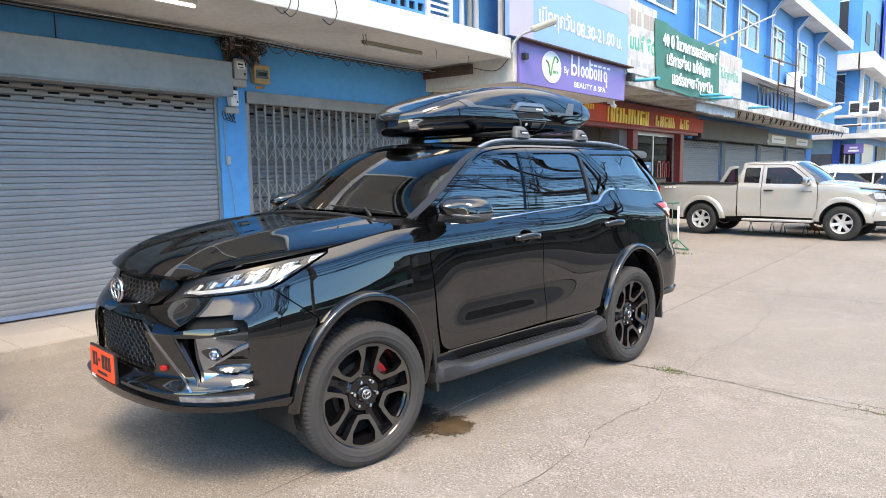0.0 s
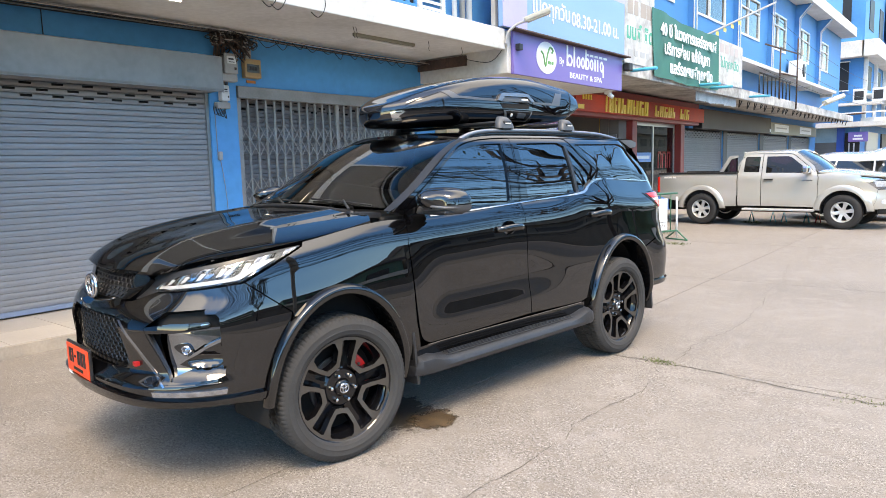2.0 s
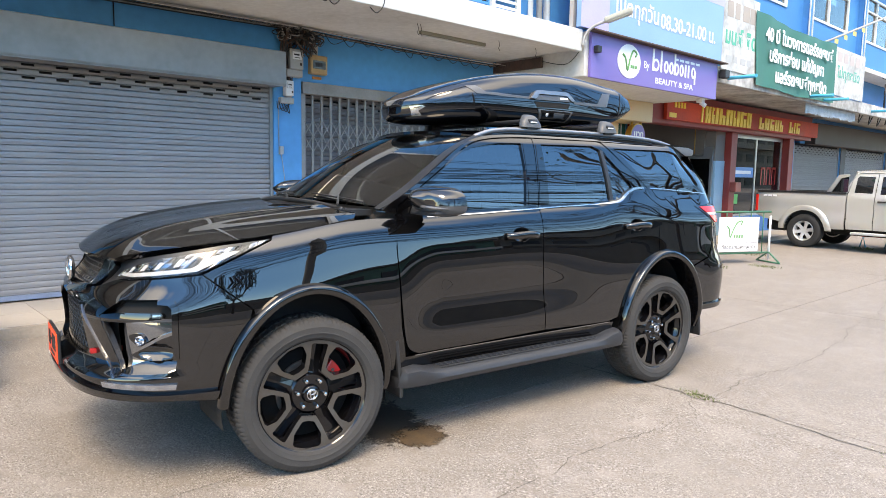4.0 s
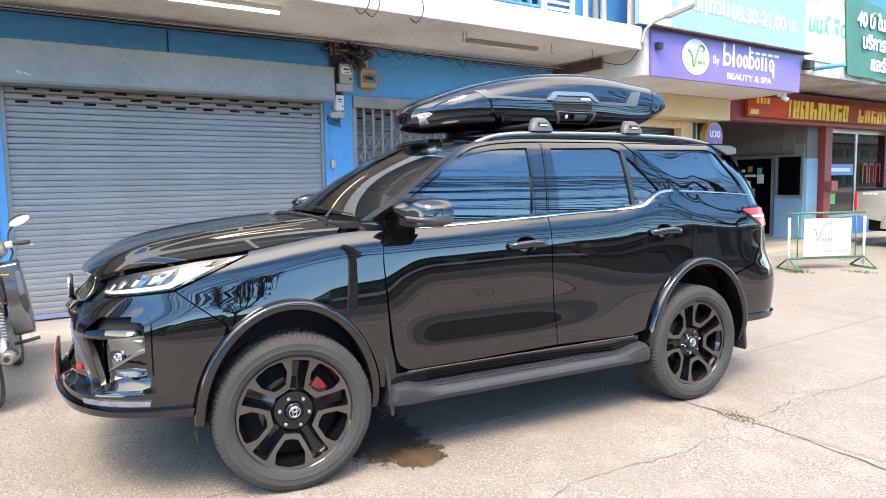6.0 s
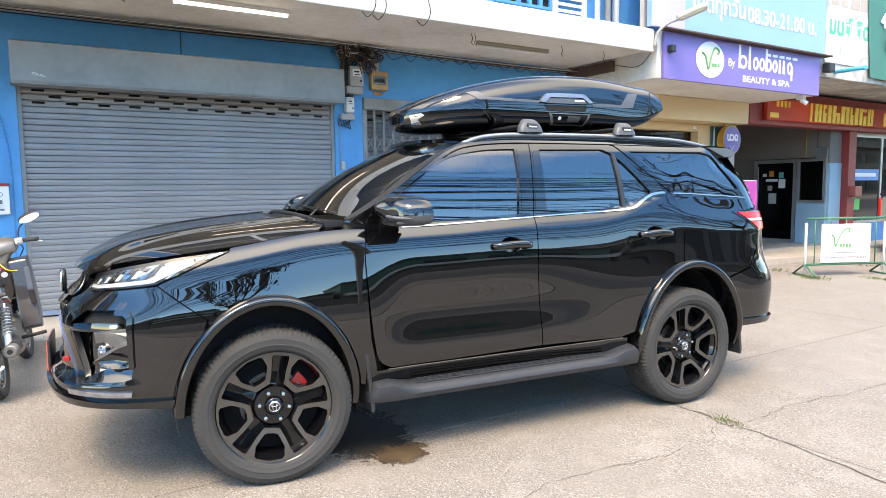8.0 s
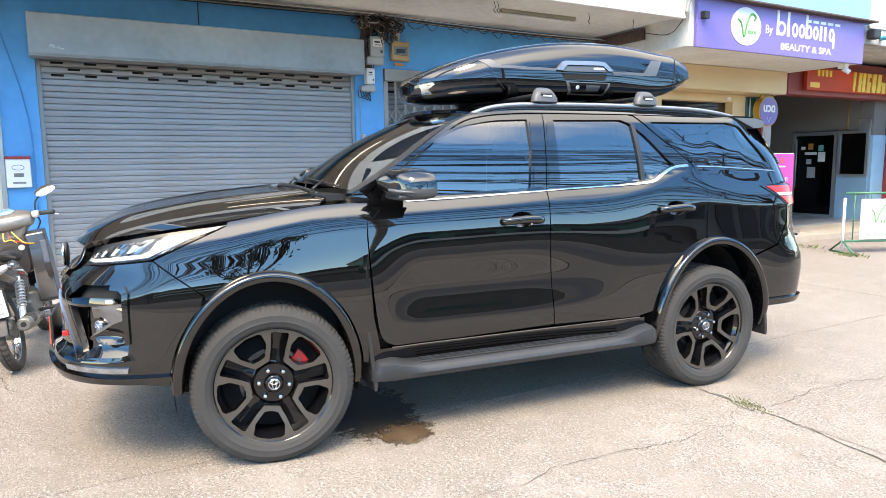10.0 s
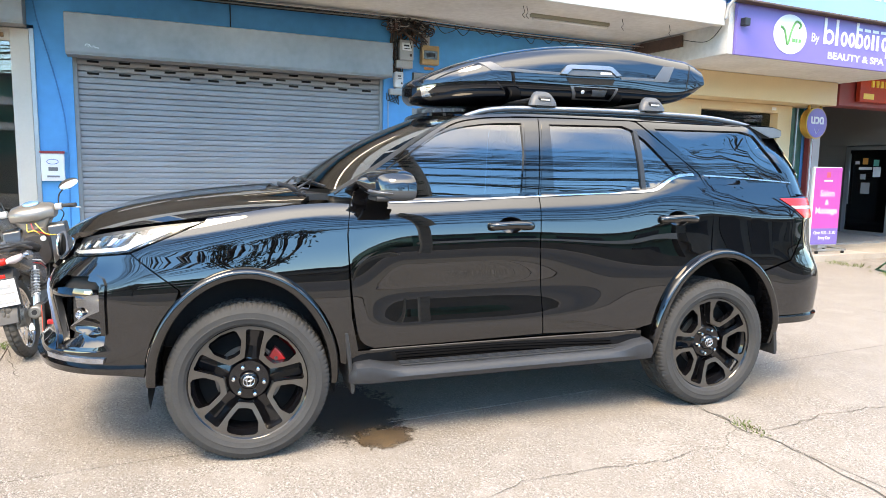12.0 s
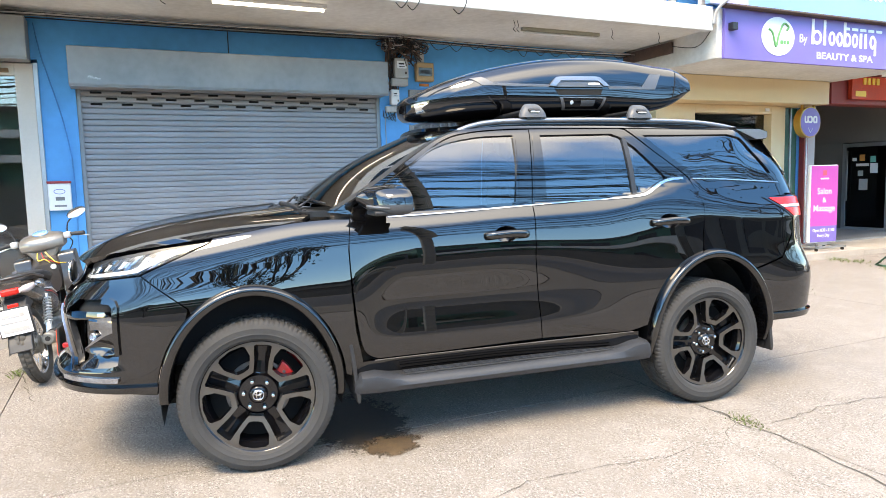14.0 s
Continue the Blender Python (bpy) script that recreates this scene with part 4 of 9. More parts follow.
for s in (0, 1):
    # a mirror-bright dish under a fin, a black spoon beside the lamp, a ledge sweeping out below
    side = bool(s)
    bowl = lambda q, z, o: skin(q, z, o - 0.066 + 0.020 * np.clip((0.83 - z) / 0.20, 0, 1) - 0.22 * np.clip(-0.955 - q, 0, 0.1) + 0.05 * np.clip(q + 0.78, 0, 0.2))
    dish = panel("fog_dish", [(-1.045, 0.835), (-0.95, 0.845), (-0.655, 0.845), (-0.655, 0.640), (-0.78, 0.628), (-0.925, 0.585)], bowl, DISHCHROME, suv, "mirror-bright dish round the fog lamp", mirror=side, fold=0, cell=0.02)
    panel("dish_frame", [(-1.085, 0.835), (-1.035, 0.835), (-0.995, 0.760), (-0.905, 0.602), (-0.945, 0.590), (-0.99, 0.655)], lambda q, z, o: skin(q, z, o - 0.004 - 0.12 * np.clip(q + 1.05 - 0.62 * (0.83 - z), 0, 0.08)), FRAMEGREY, dish, mirror=side, fold=0.03, cell=0.02)
    panel("ledge", [(-0.925, 0.604), (-0.82, 0.645), (-0.76, 0.662), (-0.655, 0.668), (-0.650, 0.590), (-0.70, 0.580), (-0.93, 0.575)], lambda q, z, o: skin(q, z, o - 0.036 + 0.038 * np.clip((0.665 - z) / 0.085, 0, 1) ** 1.3), PAINT, dish, mirror=side, fold=0.01, cell=0.015)
    panel("fin", [(-1.085, 0.845), (-0.90, 0.872), (-0.72, 0.876), (-0.708, 0.862), (-0.72, 0.848), (-0.88, 0.828), (-1.06, 0.820)], skin, PAINT, dish, out=-0.002, fold=0.055, mirror=side)
    panel("fin_tip", [(-0.755, 0.868), (-0.722, 0.870), (-0.714, 0.861), (-0.724, 0.853), (-0.755, 0.854)], skin, DARKCHROME, dish, out=0.002, fold=0.006, mirror=side)
    panel("slot", [(-0.98, 0.93), (-0.66, 0.94), (-0.655, 0.842), (-1.0, 0.84)], skin, DARK, dish, out=-0.045, fold=0, mirror=side)
    spoon = [(-0.865, 0.678), (-0.80, 0.715), (-0.72, 0.758), (-0.675, 0.775), (-0.660, 0.72), (-0.662, 0.668), (-0.70, 0.660), (-0.80, 0.658)]
    cup = lambda q, z, o: skin(q, z, o - 0.002 - 0.026 * np.clip(1 - ((q + 0.745) / 0.085) ** 2 - ((z - 0.70) / 0.042) ** 2, 0, 1))
    sp = panel("spoon", spoon, cup, PAINT, dish, "gloss black spoon beside the fog lamp", mirror=side, fold=0.03, cell=0.010)
    # chrome strip stands for the highlight on the spoon's top edge
    panel("spoon_glint", [(-0.872, 0.680), (-0.80, 0.728), (-0.72, 0.774), (-0.672, 0.792), (-0.672, 0.776), (-0.72, 0.757), (-0.80, 0.713)], skin, DARKCHROME, sp, "edge highlight made as a chrome strip", out=-0.004, fold=0.03, mirror=side)
    panel("lamp_surround", smoothline([(-0.915, 0.752), (-0.845, 0.768), (-0.812, 0.738), (-0.815, 0.705), (-0.865, 0.714)], 4, True), bowl, PAINT, dish, out=0.010, fold=0.02, mirror=side, cell=0.012)
    p = bowl(-0.845, 0.735, 0.014)
    bm = bmesh.new()
    add_lathe(bm, [(-0.02, 0.024), (0.004, 0.024), (0.008, 0.019), (-0.004, 0.013), (0.002, 0.002)], 20, "y")
    o = part("fog_lamp", bm, LAMPGREY, dish, smooth_angle=40)
    o.matrix_local = Matrix.Translation((p[0] * (-1 if s else 1), p[1], p[2])) @ Matrix.Rotation(radians(180 + (-48 if s else 48)), 4, "Z")


MESHBLACK = surface("grille_black", (0.006, 0.006, 0.0065), 0.32, var=0.2)


def honeycomb(name, inside, q0, q1, z0, z1, r, out, parent, material):
    """A net of six-sided cells standing in an opening."""
    bm = bmesh.new()
    dq, dz = r * 1.9, r * 0.82
    for i in range(int((z1 - z0) / dz) + 1):
        for j in range(int((q1 - q0) / dq) + 1):
            q, z = q0 + (j + 0.5 * (i % 2)) * dq, z0 + i * dz
            if not inside(q, z):
                continue
            rings = []
            for k, o in ((1.0, out), (0.86, out + 0.004), (0.80, out - 0.03)):
                rings.append([bm.verts.new(skin(q + k * r * cx, z + k * dz * cz, o)) for cx, cz in ((1.2, 0), (0.7, 1), (-0.7, 1), (-1.2, 0), (-0.7, -1), (0.7, -1))])
            for A, B in zip(rings, rings[1:]):
                for k in range(6):
                    bm.faces.new((A[k], A[(k + 1) % 6], B[(k + 1) % 6], B[k]))
    return part(name, bm, material, parent, "black honeycomb grille")


honeycomb("lower_grille", lambda q, z: abs(q - Q0) < 0.395 - 0.4 * (z - 0.645) and 0.645 < z < 0.88, Q0 - 0.40, Q0 + 0.40, 0.648, 0.875, 0.029, -0.035, suv, MESHBLACK)
honeycomb("upper_grille", lambda q, z: abs(q - Q0) < 0.30 and 0.955 < z < 1.075, Q0 - 0.31, Q0 + 0.31, 0.96, 1.08, 0.027, -0.004, suv, MESHBLACK)
panel("grille_bar", mirrored([(-1.50, 0.960), (-1.29, 0.962), (-1.26, 0.940), (-1.30, 0.925), (-1.50, 0.905)]), skin, PAINT, suv, out=0.018, fold=0.04)
panel("grille_brow", mirrored([(-1.50, 1.083), (-1.28, 1.10), (-1.27, 1.083), (-1.50, 1.070)]), skin, PAINT, suv, out=0.012, fold=0.03)
both("grille_horn", [(-1.30, 0.957), (-1.23, 0.965), (-1.12, 1.06), (-1.16, 1.085), (-1.27, 1.08)], PAINT, out=0.008, fold=0.03)
# badge: a plain oval ring with inner bars
bm = bmesh.new()
for rx, rz, cx, cz, r in ((0.076, 0.058, 0, 0, 0.009), (0.027, 0.052, 0, 0, 0.007), (0.050, 0.021, 0, 0.021, 0.007)):
    add_tube(bm, [(cx - 0.006 + rx * math.cos(t), -0.968, 1.006 + cz + rz * math.sin(t)) for t in np.linspace(0, 2 * math.pi, 33)], r, 6, caps=False)
part("badge", bm, CHROME, suv, "chrome oval badge")
bm = bmesh.new()
add_lathe(bm, [(-0.948, 0.05), (-0.955, 0.066), (-0.962, 0.062), (-0.962, 0.0)], 28, "y", (0, 0, 1.008))
part("badge_base", bm, SATIN, suv)
part("sport_badge", boxes(((0.450, -0.955, 0.658), (0.480, -0.92, 0.680)), bevel=0.003), RED, suv, "small red and black badge")
# number plate, its characters as bars
plate = part("number_plate", boxes(((-0.225, -1.055, 0.537), (0.115, -1.049, 0.687)), bevel=0.002), PLATERED, suv, "vermilion number plate in a black frame")
part("plate_frame", boxes(((-0.237, -1.05, 0.517), (0.127, -1.035, 0.699)), bevel=0.004), SATIN, plate)
for k, (b, w) in enumerate(((-0.165, 0.03), (-0.125, 0.02), (-0.085, 0.02), (-0.03, 0.032), (0.015, 0.032), (0.06, 0.032))):
    part("plate_bar", boxes(((b - w / 2, -1.0575, 0.592 if k != 2 else 0.624), (b + w / 2, -1.055, 0.667 if k != 2 else 0.636))), INK, plate)
part("plate_bar", boxes(((-0.12, -1.0575, 0.557), (0.02, -1.055, 0.572))), INK, plate)
part("plate_foot", boxes(((-0.225, -1.054, 0.520), (0.115, -1.0505, 0.534))), WHITEP, plate)
# headlamps
LAMP = [(-1.085, 1.012), (-1.02, 1.048), (-0.95, 1.068), (-0.73, 1.110), (-0.52, 1.141), (-0.32, 1.172), (-0.21, 1.190), (-0.38, 1.122), (-0.52, 1.065), (-0.56, 1.052), (-0.73, 1.035), (-0.96, 1.012)]
for s in (0, 1):
    housing = panel("headlamp", [(-1.27, 0.962), (-1.10, 1.085), (-0.95, 1.098), (-0.7, 1.132), (-0.45, 1.168), (-0.195, 1.193), (-0.38, 1.118), (-0.545, 1.05), (-0.73, 1.028), (-0.96, 1.005), (-1.07, 1.0), (-1.2, 0.962)], skin, SATIN, suv, "clear headlamp in a black housing", out=-0.022, fold=0, mirror=bool(s))
    panel("reflector", LAMP, lambda q, z, o: skin(q, z, -0.018 + 0.008 * np.sin((q - 1.1 * z) * 48)), LAMPBOWL, housing, mirror=bool(s), fold=0.002, cell=0.008)
    panel("lens", grown(LAMP, 0.004), skin, CLEAR, housing, mirror=bool(s), out=0.0, fold=0.003, cell=0.04).visible_shadow = False
    panel("daylight_bar", [(-1.05, 1.018), (-0.95, 1.018), (-0.72, 1.040), (-0.56, 1.058), (-0.50, 1.085), (-0.36, 1.142), (-0.40, 1.143), (-0.53, 1.098), (-0.59, 1.072), (-0.74, 1.056), (-0.95, 1.034), (-1.03, 1.034)], skin, LAMPWHITE, housing, mirror=bool(s), out=-0.007, fold=0.008)
    for k, q in enumerate((-0.965, -0.865, -0.765, -0.655, -0.53)):
        z0, z1 = 1.030 + 0.13 * (q + 1.0), 1.056 + 0.155 * (q + 1.0)
        panel("projector", [(q - 0.022, z0), (q + 0.004, z0 + 0.003), (q + 0.040, z1), (q + 0.014, z1 + 0.002)], skin, LAMPWHITE, housing, mirror=bool(s), out=-0.008, fold=0.012, cell=0.01)
        panel("lamp_cell", [(q + 0.010, z0 + 0.006), (q + 0.058, z0 + 0.012), (q + 0.088, z1 - 0.001), (q + 0.046, z1 - 0.004)], skin, DARKCHROME if k < 3 else LAMPGREY, housing, mirror=bool(s), out=-0.012, fold=0.004, cell=0.01)

# tail
M1 = 2 * Q1


LB = [(3.535, 1.165), (3.51, 1.05), (3.385, 0.90), (3.175, 0.843)] + arch(2.785, 0.475, 0.555, 50, 20, 8) + [(3.27, 0.50), (3.6, 0.49)]
panel("rear_bumper", LB + [(M1 - q, z) for q, z in LB[::-1]], skin, PAINT, suv, fold=0.02, cell=0.03)
LT = [(3.28, 1.752), (3.36, 1.62), (3.42, 1.44), (3.44, 1.33), (3.9, 1.31), (3.94, 1.17)]
panel("tailgate", LT + [(M1 - q, z) for q, z in LT[::-1]], skin, PAINT, suv, out=-0.008, fold=0.012, cell=0.04)
LG = [(3.66, 1.70), (3.66, 1.45)]
panel("rear_window", LG + [(M1 - q, z) for q, z in LG[::-1]], skin, TINT, suv, out=0.006, fold=0.006, cell=0.06)
panel("rear_lip", [(3.29, 0.535), (3.7, 0.53), (M1 - 3.7, 0.53), (M1 - 3.29, 0.535), (M1 - 3.29, 0.49), (3.29, 0.49)], skin, PAINT, suv, out=0.02, fold=0.03, cell=0.03)
for s in (0, 1):
    lamp = panel("tail_lamp", [(3.27, 1.306), (3.43, 1.222), (3.52, 1.165), (3.98, 1.16), (3.98, 1.312)], skin, PAINT, suv, "red and clear tail lamp", out=0.006, fold=0.02, mirror=bool(s))
    panel("red_lens", [(3.32, 1.300), (3.40, 1.256), (3.97, 1.252), (3.97, 1.302)], skin, TAILRED, lamp, out=0.012, fold=0.006, mirror=bool(s))
    panel("red_lens", [(3.44, 1.230), (3.53, 1.174), (3.97, 1.168), (3.97, 1.222)], skin, TAILRED, lamp, out=0.012, fold=0.006, mirror=bool(s))
    panel("clear_band", [(3.405, 1.254), (3.435, 1.236), (3.97, 1.230), (3.97, 1.248)], skin, TAILCLEAR, lamp, out=0.012, fold=0.006, mirror=bool(s))
    panel("fuel_flap", smoothline([(3.06, 1.23), (3.09, 1.262), (3.20, 1.262), (3.23, 1.23), (3.23, 1.12), (3.20, 1.085), (3.09, 1.085), (3.06, 1.12)], 3, True), skin, PAINT, suv, out=0.0015, fold=0.004, mirror=bool(s)) if s == 0 else None
bm = bmesh.new()
V = [[bm.verts.new((b, a + 0.10 * (1 - (abs(b) / 0.60) ** 2), z + 0.03 * (1 - (b / 0.6) ** 2))) for b in np.linspace(-0.60, 0.60, 15)] for a, z in ((3.20, 1.778), (3.32, 1.776), (3.42, 1.768), (3.49, 1.750), (3.495, 1.712), (3.48, 1.698), (3.39, 1.690), (3.20, 1.70))]
for A, B in zip(V, V[1:]):
    for k in range(14):
        bm.faces.new((A[k], A[k + 1], B[k + 1], B[k]))
for s in (0, 14):
    bm.faces.new([r[s] for r in V])
part("tail_spoiler", bm, PAINT, suv, smooth_angle=35)
# pale metal ends: sky reflection on the black spoiler, put into the material
for s in (-1, 1):
    part("spoiler_end_sheen", prism([(3.22, 1.766), (3.42, 1.764), (3.488, 1.746), (3.492, 1.714), (3.478, 1.702), (3.40, 1.696)], min(s * 0.597, s * 0.606), max(s * 0.597, s * 0.606)), RAIL, suv)

# arches, sills and steps
FLARE = [(0, -0.003), (0.06, 0.018), (0.16, 0.035), (0.28, 0.0415), (0.5, 0.0425), (0.8, 0.039), (0.95, 0.034), (1.0, 0.026), (1.0, -0.05), (1.0, -0.12)]
for s in (1, -1):
    for a, lo, hi, grow in ((-0.024, 179, -8, 0.0), (2.812, 194, -14, 0.02)):
        bm, rows = bmesh.new(), []
        for t in np.linspace(lo, hi, 60):
            c, sn = math.cos(radians(t)), math.sin(radians(t))
            row = []
            for k, o in FLARE:
                rx, rz = 0.462 + 1.3 * grow + (0.410 - 0.462) * k, 0.575 + grow + (0.522 - 0.575) * k
                p = skin(a + rx * c, max(0.40 + rz * sn, 0.36), o)
                row.append(bm.verts.new((s * p[0], p[1], p[2])))
            rows.append(row)
        for A, B in zip(rows, rows[1:]):
            for k in range(len(FLARE) - 1):
                bm.faces.new((A[k], A[k + 1], B[k + 1], B[k]))
        part("wheel_arch_flare", bm, PAINT, suv, smooth_angle=50)
        bm = bmesh.new()
        ring = [[bm.verts.new((s * b, a + 0.45 * math.cos(radians(t)), max(0.30, 0.40 + 0.54 * math.sin(radians(t))))) for t in np.linspace(-12, 192, 24)] for b in (0.86, 0.50)]
        for k in range(23):
            bm.faces.new((ring[0][k], ring[0][k + 1], ring[1][k + 1], ring[1][k]))
        bm.faces.new(ring[1])
        part("arch_liner", bm, DARK, suv)
    for a, z0 in ((0.462, 0.295), (3.245, 0.29)):
        bm = prism([(a, 0.62), (a + 0.02, 0.62), (a + 0.055, z0 + 0.03), (a + 0.05, z0), (a + 0.035, z0)], s * 0.66, s * 0.895, "x", 0.004)
        part("mud_flap", bm, PLASTIC, suv)
    prof = [(0.60, 0.415), (0.78, 0.430), (0.90, 0.425), (0.935, 0.405), (0.945, 0.38), (0.93, 0.352), (0.88, 0.338), (0.62, 0.345)]
    bm, rings = bmesh.new(), []
    for a, k, dz in ((0.485, 0.86, 0.0), (0.52, 0.97, 0.03), (0.60, 1.0, 0.035), (0.68, 1.0, 0.012), (0.78, 1, 0), (1.4, 1, 0), (2.0, 1, 0.0), (2.12, 1, 0.010), (2.20, 1, 0.035), (2.28, 0.99, 0.045), (2.315, 0.96, 0.03), (2.33, 0.90, 0.0)):
        rings.append([bm.verts.new((s * (0.60 + (b - 0.60) * k), a, z + (dz if z > 0.4 else 0))) for b, z in prof])
    for A, B in zip(rings, rings[1:]):
        for k in range(len(prof)):
            bm.faces.new((A[k], A[(k + 1) % len(prof)], B[(k + 1) % len(prof)], B[k]))
    bm.faces.new(rings[0]), bm.faces.new(rings[-1])
    step = part("side_step", bm, STEPGREY, suv, "dark grey plastic side step", smooth_angle=40)
    part("tread", boxes(((min(s * 0.70, s * 0.905), 0.73, 0.424), (max(s * 0.70, s * 0.905), 2.10, 0.4315)), bevel=0.002), PLASTIC, step, "black ribbed tread")
    for k in range(8):
        b = 0.735 + 0.021 * k
        part("step_rib", boxes(((min(s * b, s * (b + 0.008)), 0.76, 0.430), (max(s * b, s * (b + 0.008)), 2.08, 0.4375)), bevel=0.002), SATIN, step)
    panel("sill", [(0.52, 0.515), (2.26, 0.515), (2.27, 0.43), (0.50, 0.43)], skin, PAINT, suv, out=-0.004, fold=0.02, mirror=s < 0)
    # thin chrome strip in place of the highlight along the sill's edge
    panel("sill_glint", [(0.60, 0.521), (2.22, 0.521), (2.22, 0.515), (0.60, 0.515)], skin, DARKCHROME, suv, out=0.002, fold=0.008, mirror=s < 0)

# mirrors and handles
for s in (0, 1):
    g = -1 if s else 1
    bm = bmesh.new()
    rings = []
    for a, k in ((0.565, 0.25), (0.575, 0.55), (0.60, 0.80), (0.64, 0.94), (0.69, 1.0), (0.735, 1.0), (0.752, 0.96)):
        ring = []
        for t in np.linspace(0, 2 * math.pi, 24, endpoint=False):
            c, sn = math.cos(t), math.sin(t)
            w = 0.125 * np.sign(c) * abs(c) ** 0.7
            h = (0.082 if sn > 0 else 0.066) * np.sign(sn) * abs(sn) ** 0.75
            ring.append(bm.verts.new((g * (0.975 + w * k + 0.0 * (1 - k)), a + 0.05 * (c if c < 0 else c * 0.55) , 1.372 + h * k - 0.018 * c)))
        rings.append(ring)
    for A, B in zip(rings, rings[1:]):
        for k in range(24):
            bm.faces.new((A[k], A[(k + 1) % 24], B[(k + 1) % 24], B[k]))
    bm.faces.new(rings[0]), bm.faces.new(rings[-1])
    lower = bm.copy()
    for b, keep_top in ((bm, True), (lower, False)):
        bmesh.ops.delete(b, geom=[f for f in b.faces if (f.calc_center_median().z > 1.347) != keep_top], context="FACES")
    shell = part("wing_mirror", bm, PAINT, suv, "gloss black wing mirror", smooth_angle=60)
    part("lower_shell", lower, FOOTGREY, shell, "satin grey lower half", smooth_angle=60)
    part("mirror_stalk", prism([(0.60, 1.30), (0.72, 1.30), (0.70, 1.345), (0.62, 1.345)], g * 0.80, g * 0.90, "x", 0.01), SATIN, shell)
    part("mirror_base", boxes(((min(g * 0.875, g * 1.07), 0.585, 1.300), (max(g * 0.875, g * 1.07), 0.745, 1.325)), bevel=0.01), SATIN, shell)
    bm = bmesh.new()
    add_tube(bm, [(g * 0.90, 0.575, 1.352), (g * 0.99, 0.568, 1.348), (g * 1.06, 0.60, 1.342), (g * 1.095, 0.66, 1.338)], [0.004, 0.009, 0.009, 0.004], 6)
    part("indicator", bm, LAMPSMOKE, shell)
    for door, (a0, a1, z) in ((doors_f[s], HANDLES[0]), (doors_r[s], HANDLES[1])):
        m = (a0 + a1) / 2
        panel("handle_cup", cup_edge(a0, a1, z, 1.06), lambda q, zz, o: skin(q, zz, -0.012 - 0.013 * np.clip(1 - ((q - m) / 0.08) ** 2 - ((zz - z - 0.006) / 0.048) ** 2, 0, 1)), PAINT, door, fold=0, cell=0.012, mirror=bool(s))
        base = [skin(a, z + 0.008 * math.sin((a - a0) / (a1 - a0) * math.pi), o) for a, o in ((a0, 0.0), (a0 + 0.015, 0.026), (a0 + 0.05, 0.040), (m, 0.046), (a1 - 0.06, 0.042), (a1 - 0.02, 0.028), (a1, 0.0))]
        bm = bmesh.new()
        add_tube(bm, [(g * p[0], p[1], p[2]) for p in smoothline([tuple(b) for b in base], 4)], [0.008] + [0.018] * 23 + [0.008], 10)
        for v in bm.verts:
            v.co.z = z + (v.co.z - z) * 1.25
        part("door_handle", bm, PAINT, door, "gloss black door handle")

# cabin and underside
part("underbody", boxes(((-0.56, -0.45, 0.33), (0.56, 3.45, 0.60)), ((-0.80, 0.50, 0.36), (0.80, 2.25, 0.58)), ((-0.70, -0.60, 0.55), (0.70, 0.4, 1.0)), bevel=0.03), DARK, suv)
part("cabin_floor", boxes(((-0.78, 0.45, 0.60), (0.78, 3.35, 0.66))), DARK, suv)
part("dashboard", boxes(((-0.70, 0.40, 1.05), (0.70, 0.80, 1.30)), bevel=0.05), SEAT, suv)
for b, a in ((-0.38, 1.15), (0.38, 1.15), (-0.38, 2.05), (0.38, 2.05)):
    seat = part("seat", boxes(((b - 0.25, a, 0.66), (b + 0.25, a + 0.5, 0.95)), bevel=0.05), SEAT, suv)
    part("seat_back", boxes(((b - 0.25, a + 0.42, 0.85), (b + 0.25, a + 0.56, 1.40)), bevel=0.05), SEAT, seat)
    part("head_rest", boxes(((b - 0.13, a + 0.47, 1.41), (b + 0.13, a + 0.56, 1.60)), bevel=0.04), SEAT, seat)
bm = bmesh.new()
add_tube(bm, [(-0.38 + 0.19 * math.cos(t), 0.88 + 0.06 * math.sin(t), 1.17 + 0.17 * math.sin(t)) for t in np.linspace(0, 2 * math.pi, 25)], 0.014, 6, caps=False)
part("steering_wheel", bm, SEAT, suv)

# wheels
FACE_R = 0.285                                             # the spoked face, out to the lip


def polar(r, deg):
    return (FACE_R * r * math.cos(radians(deg)), FACE_R * r * math.sin(radians(deg)))


def beside(rr, tt, deg):
    c, sn = math.cos(radians(deg)), math.sin(radians(deg))
    return (FACE_R * (rr * c - tt * sn), FACE_R * (rr * sn + tt * c))


def dished(u, v, out=0.0):
    u, v = np.asarray(u, float), np.asarray(v, float)
    r = np.hypot(u, v) / FACE_R
    return np.stack([0.076 + 0.030 * smooth(0.25, 1.0, r) + out, u, v], -1)


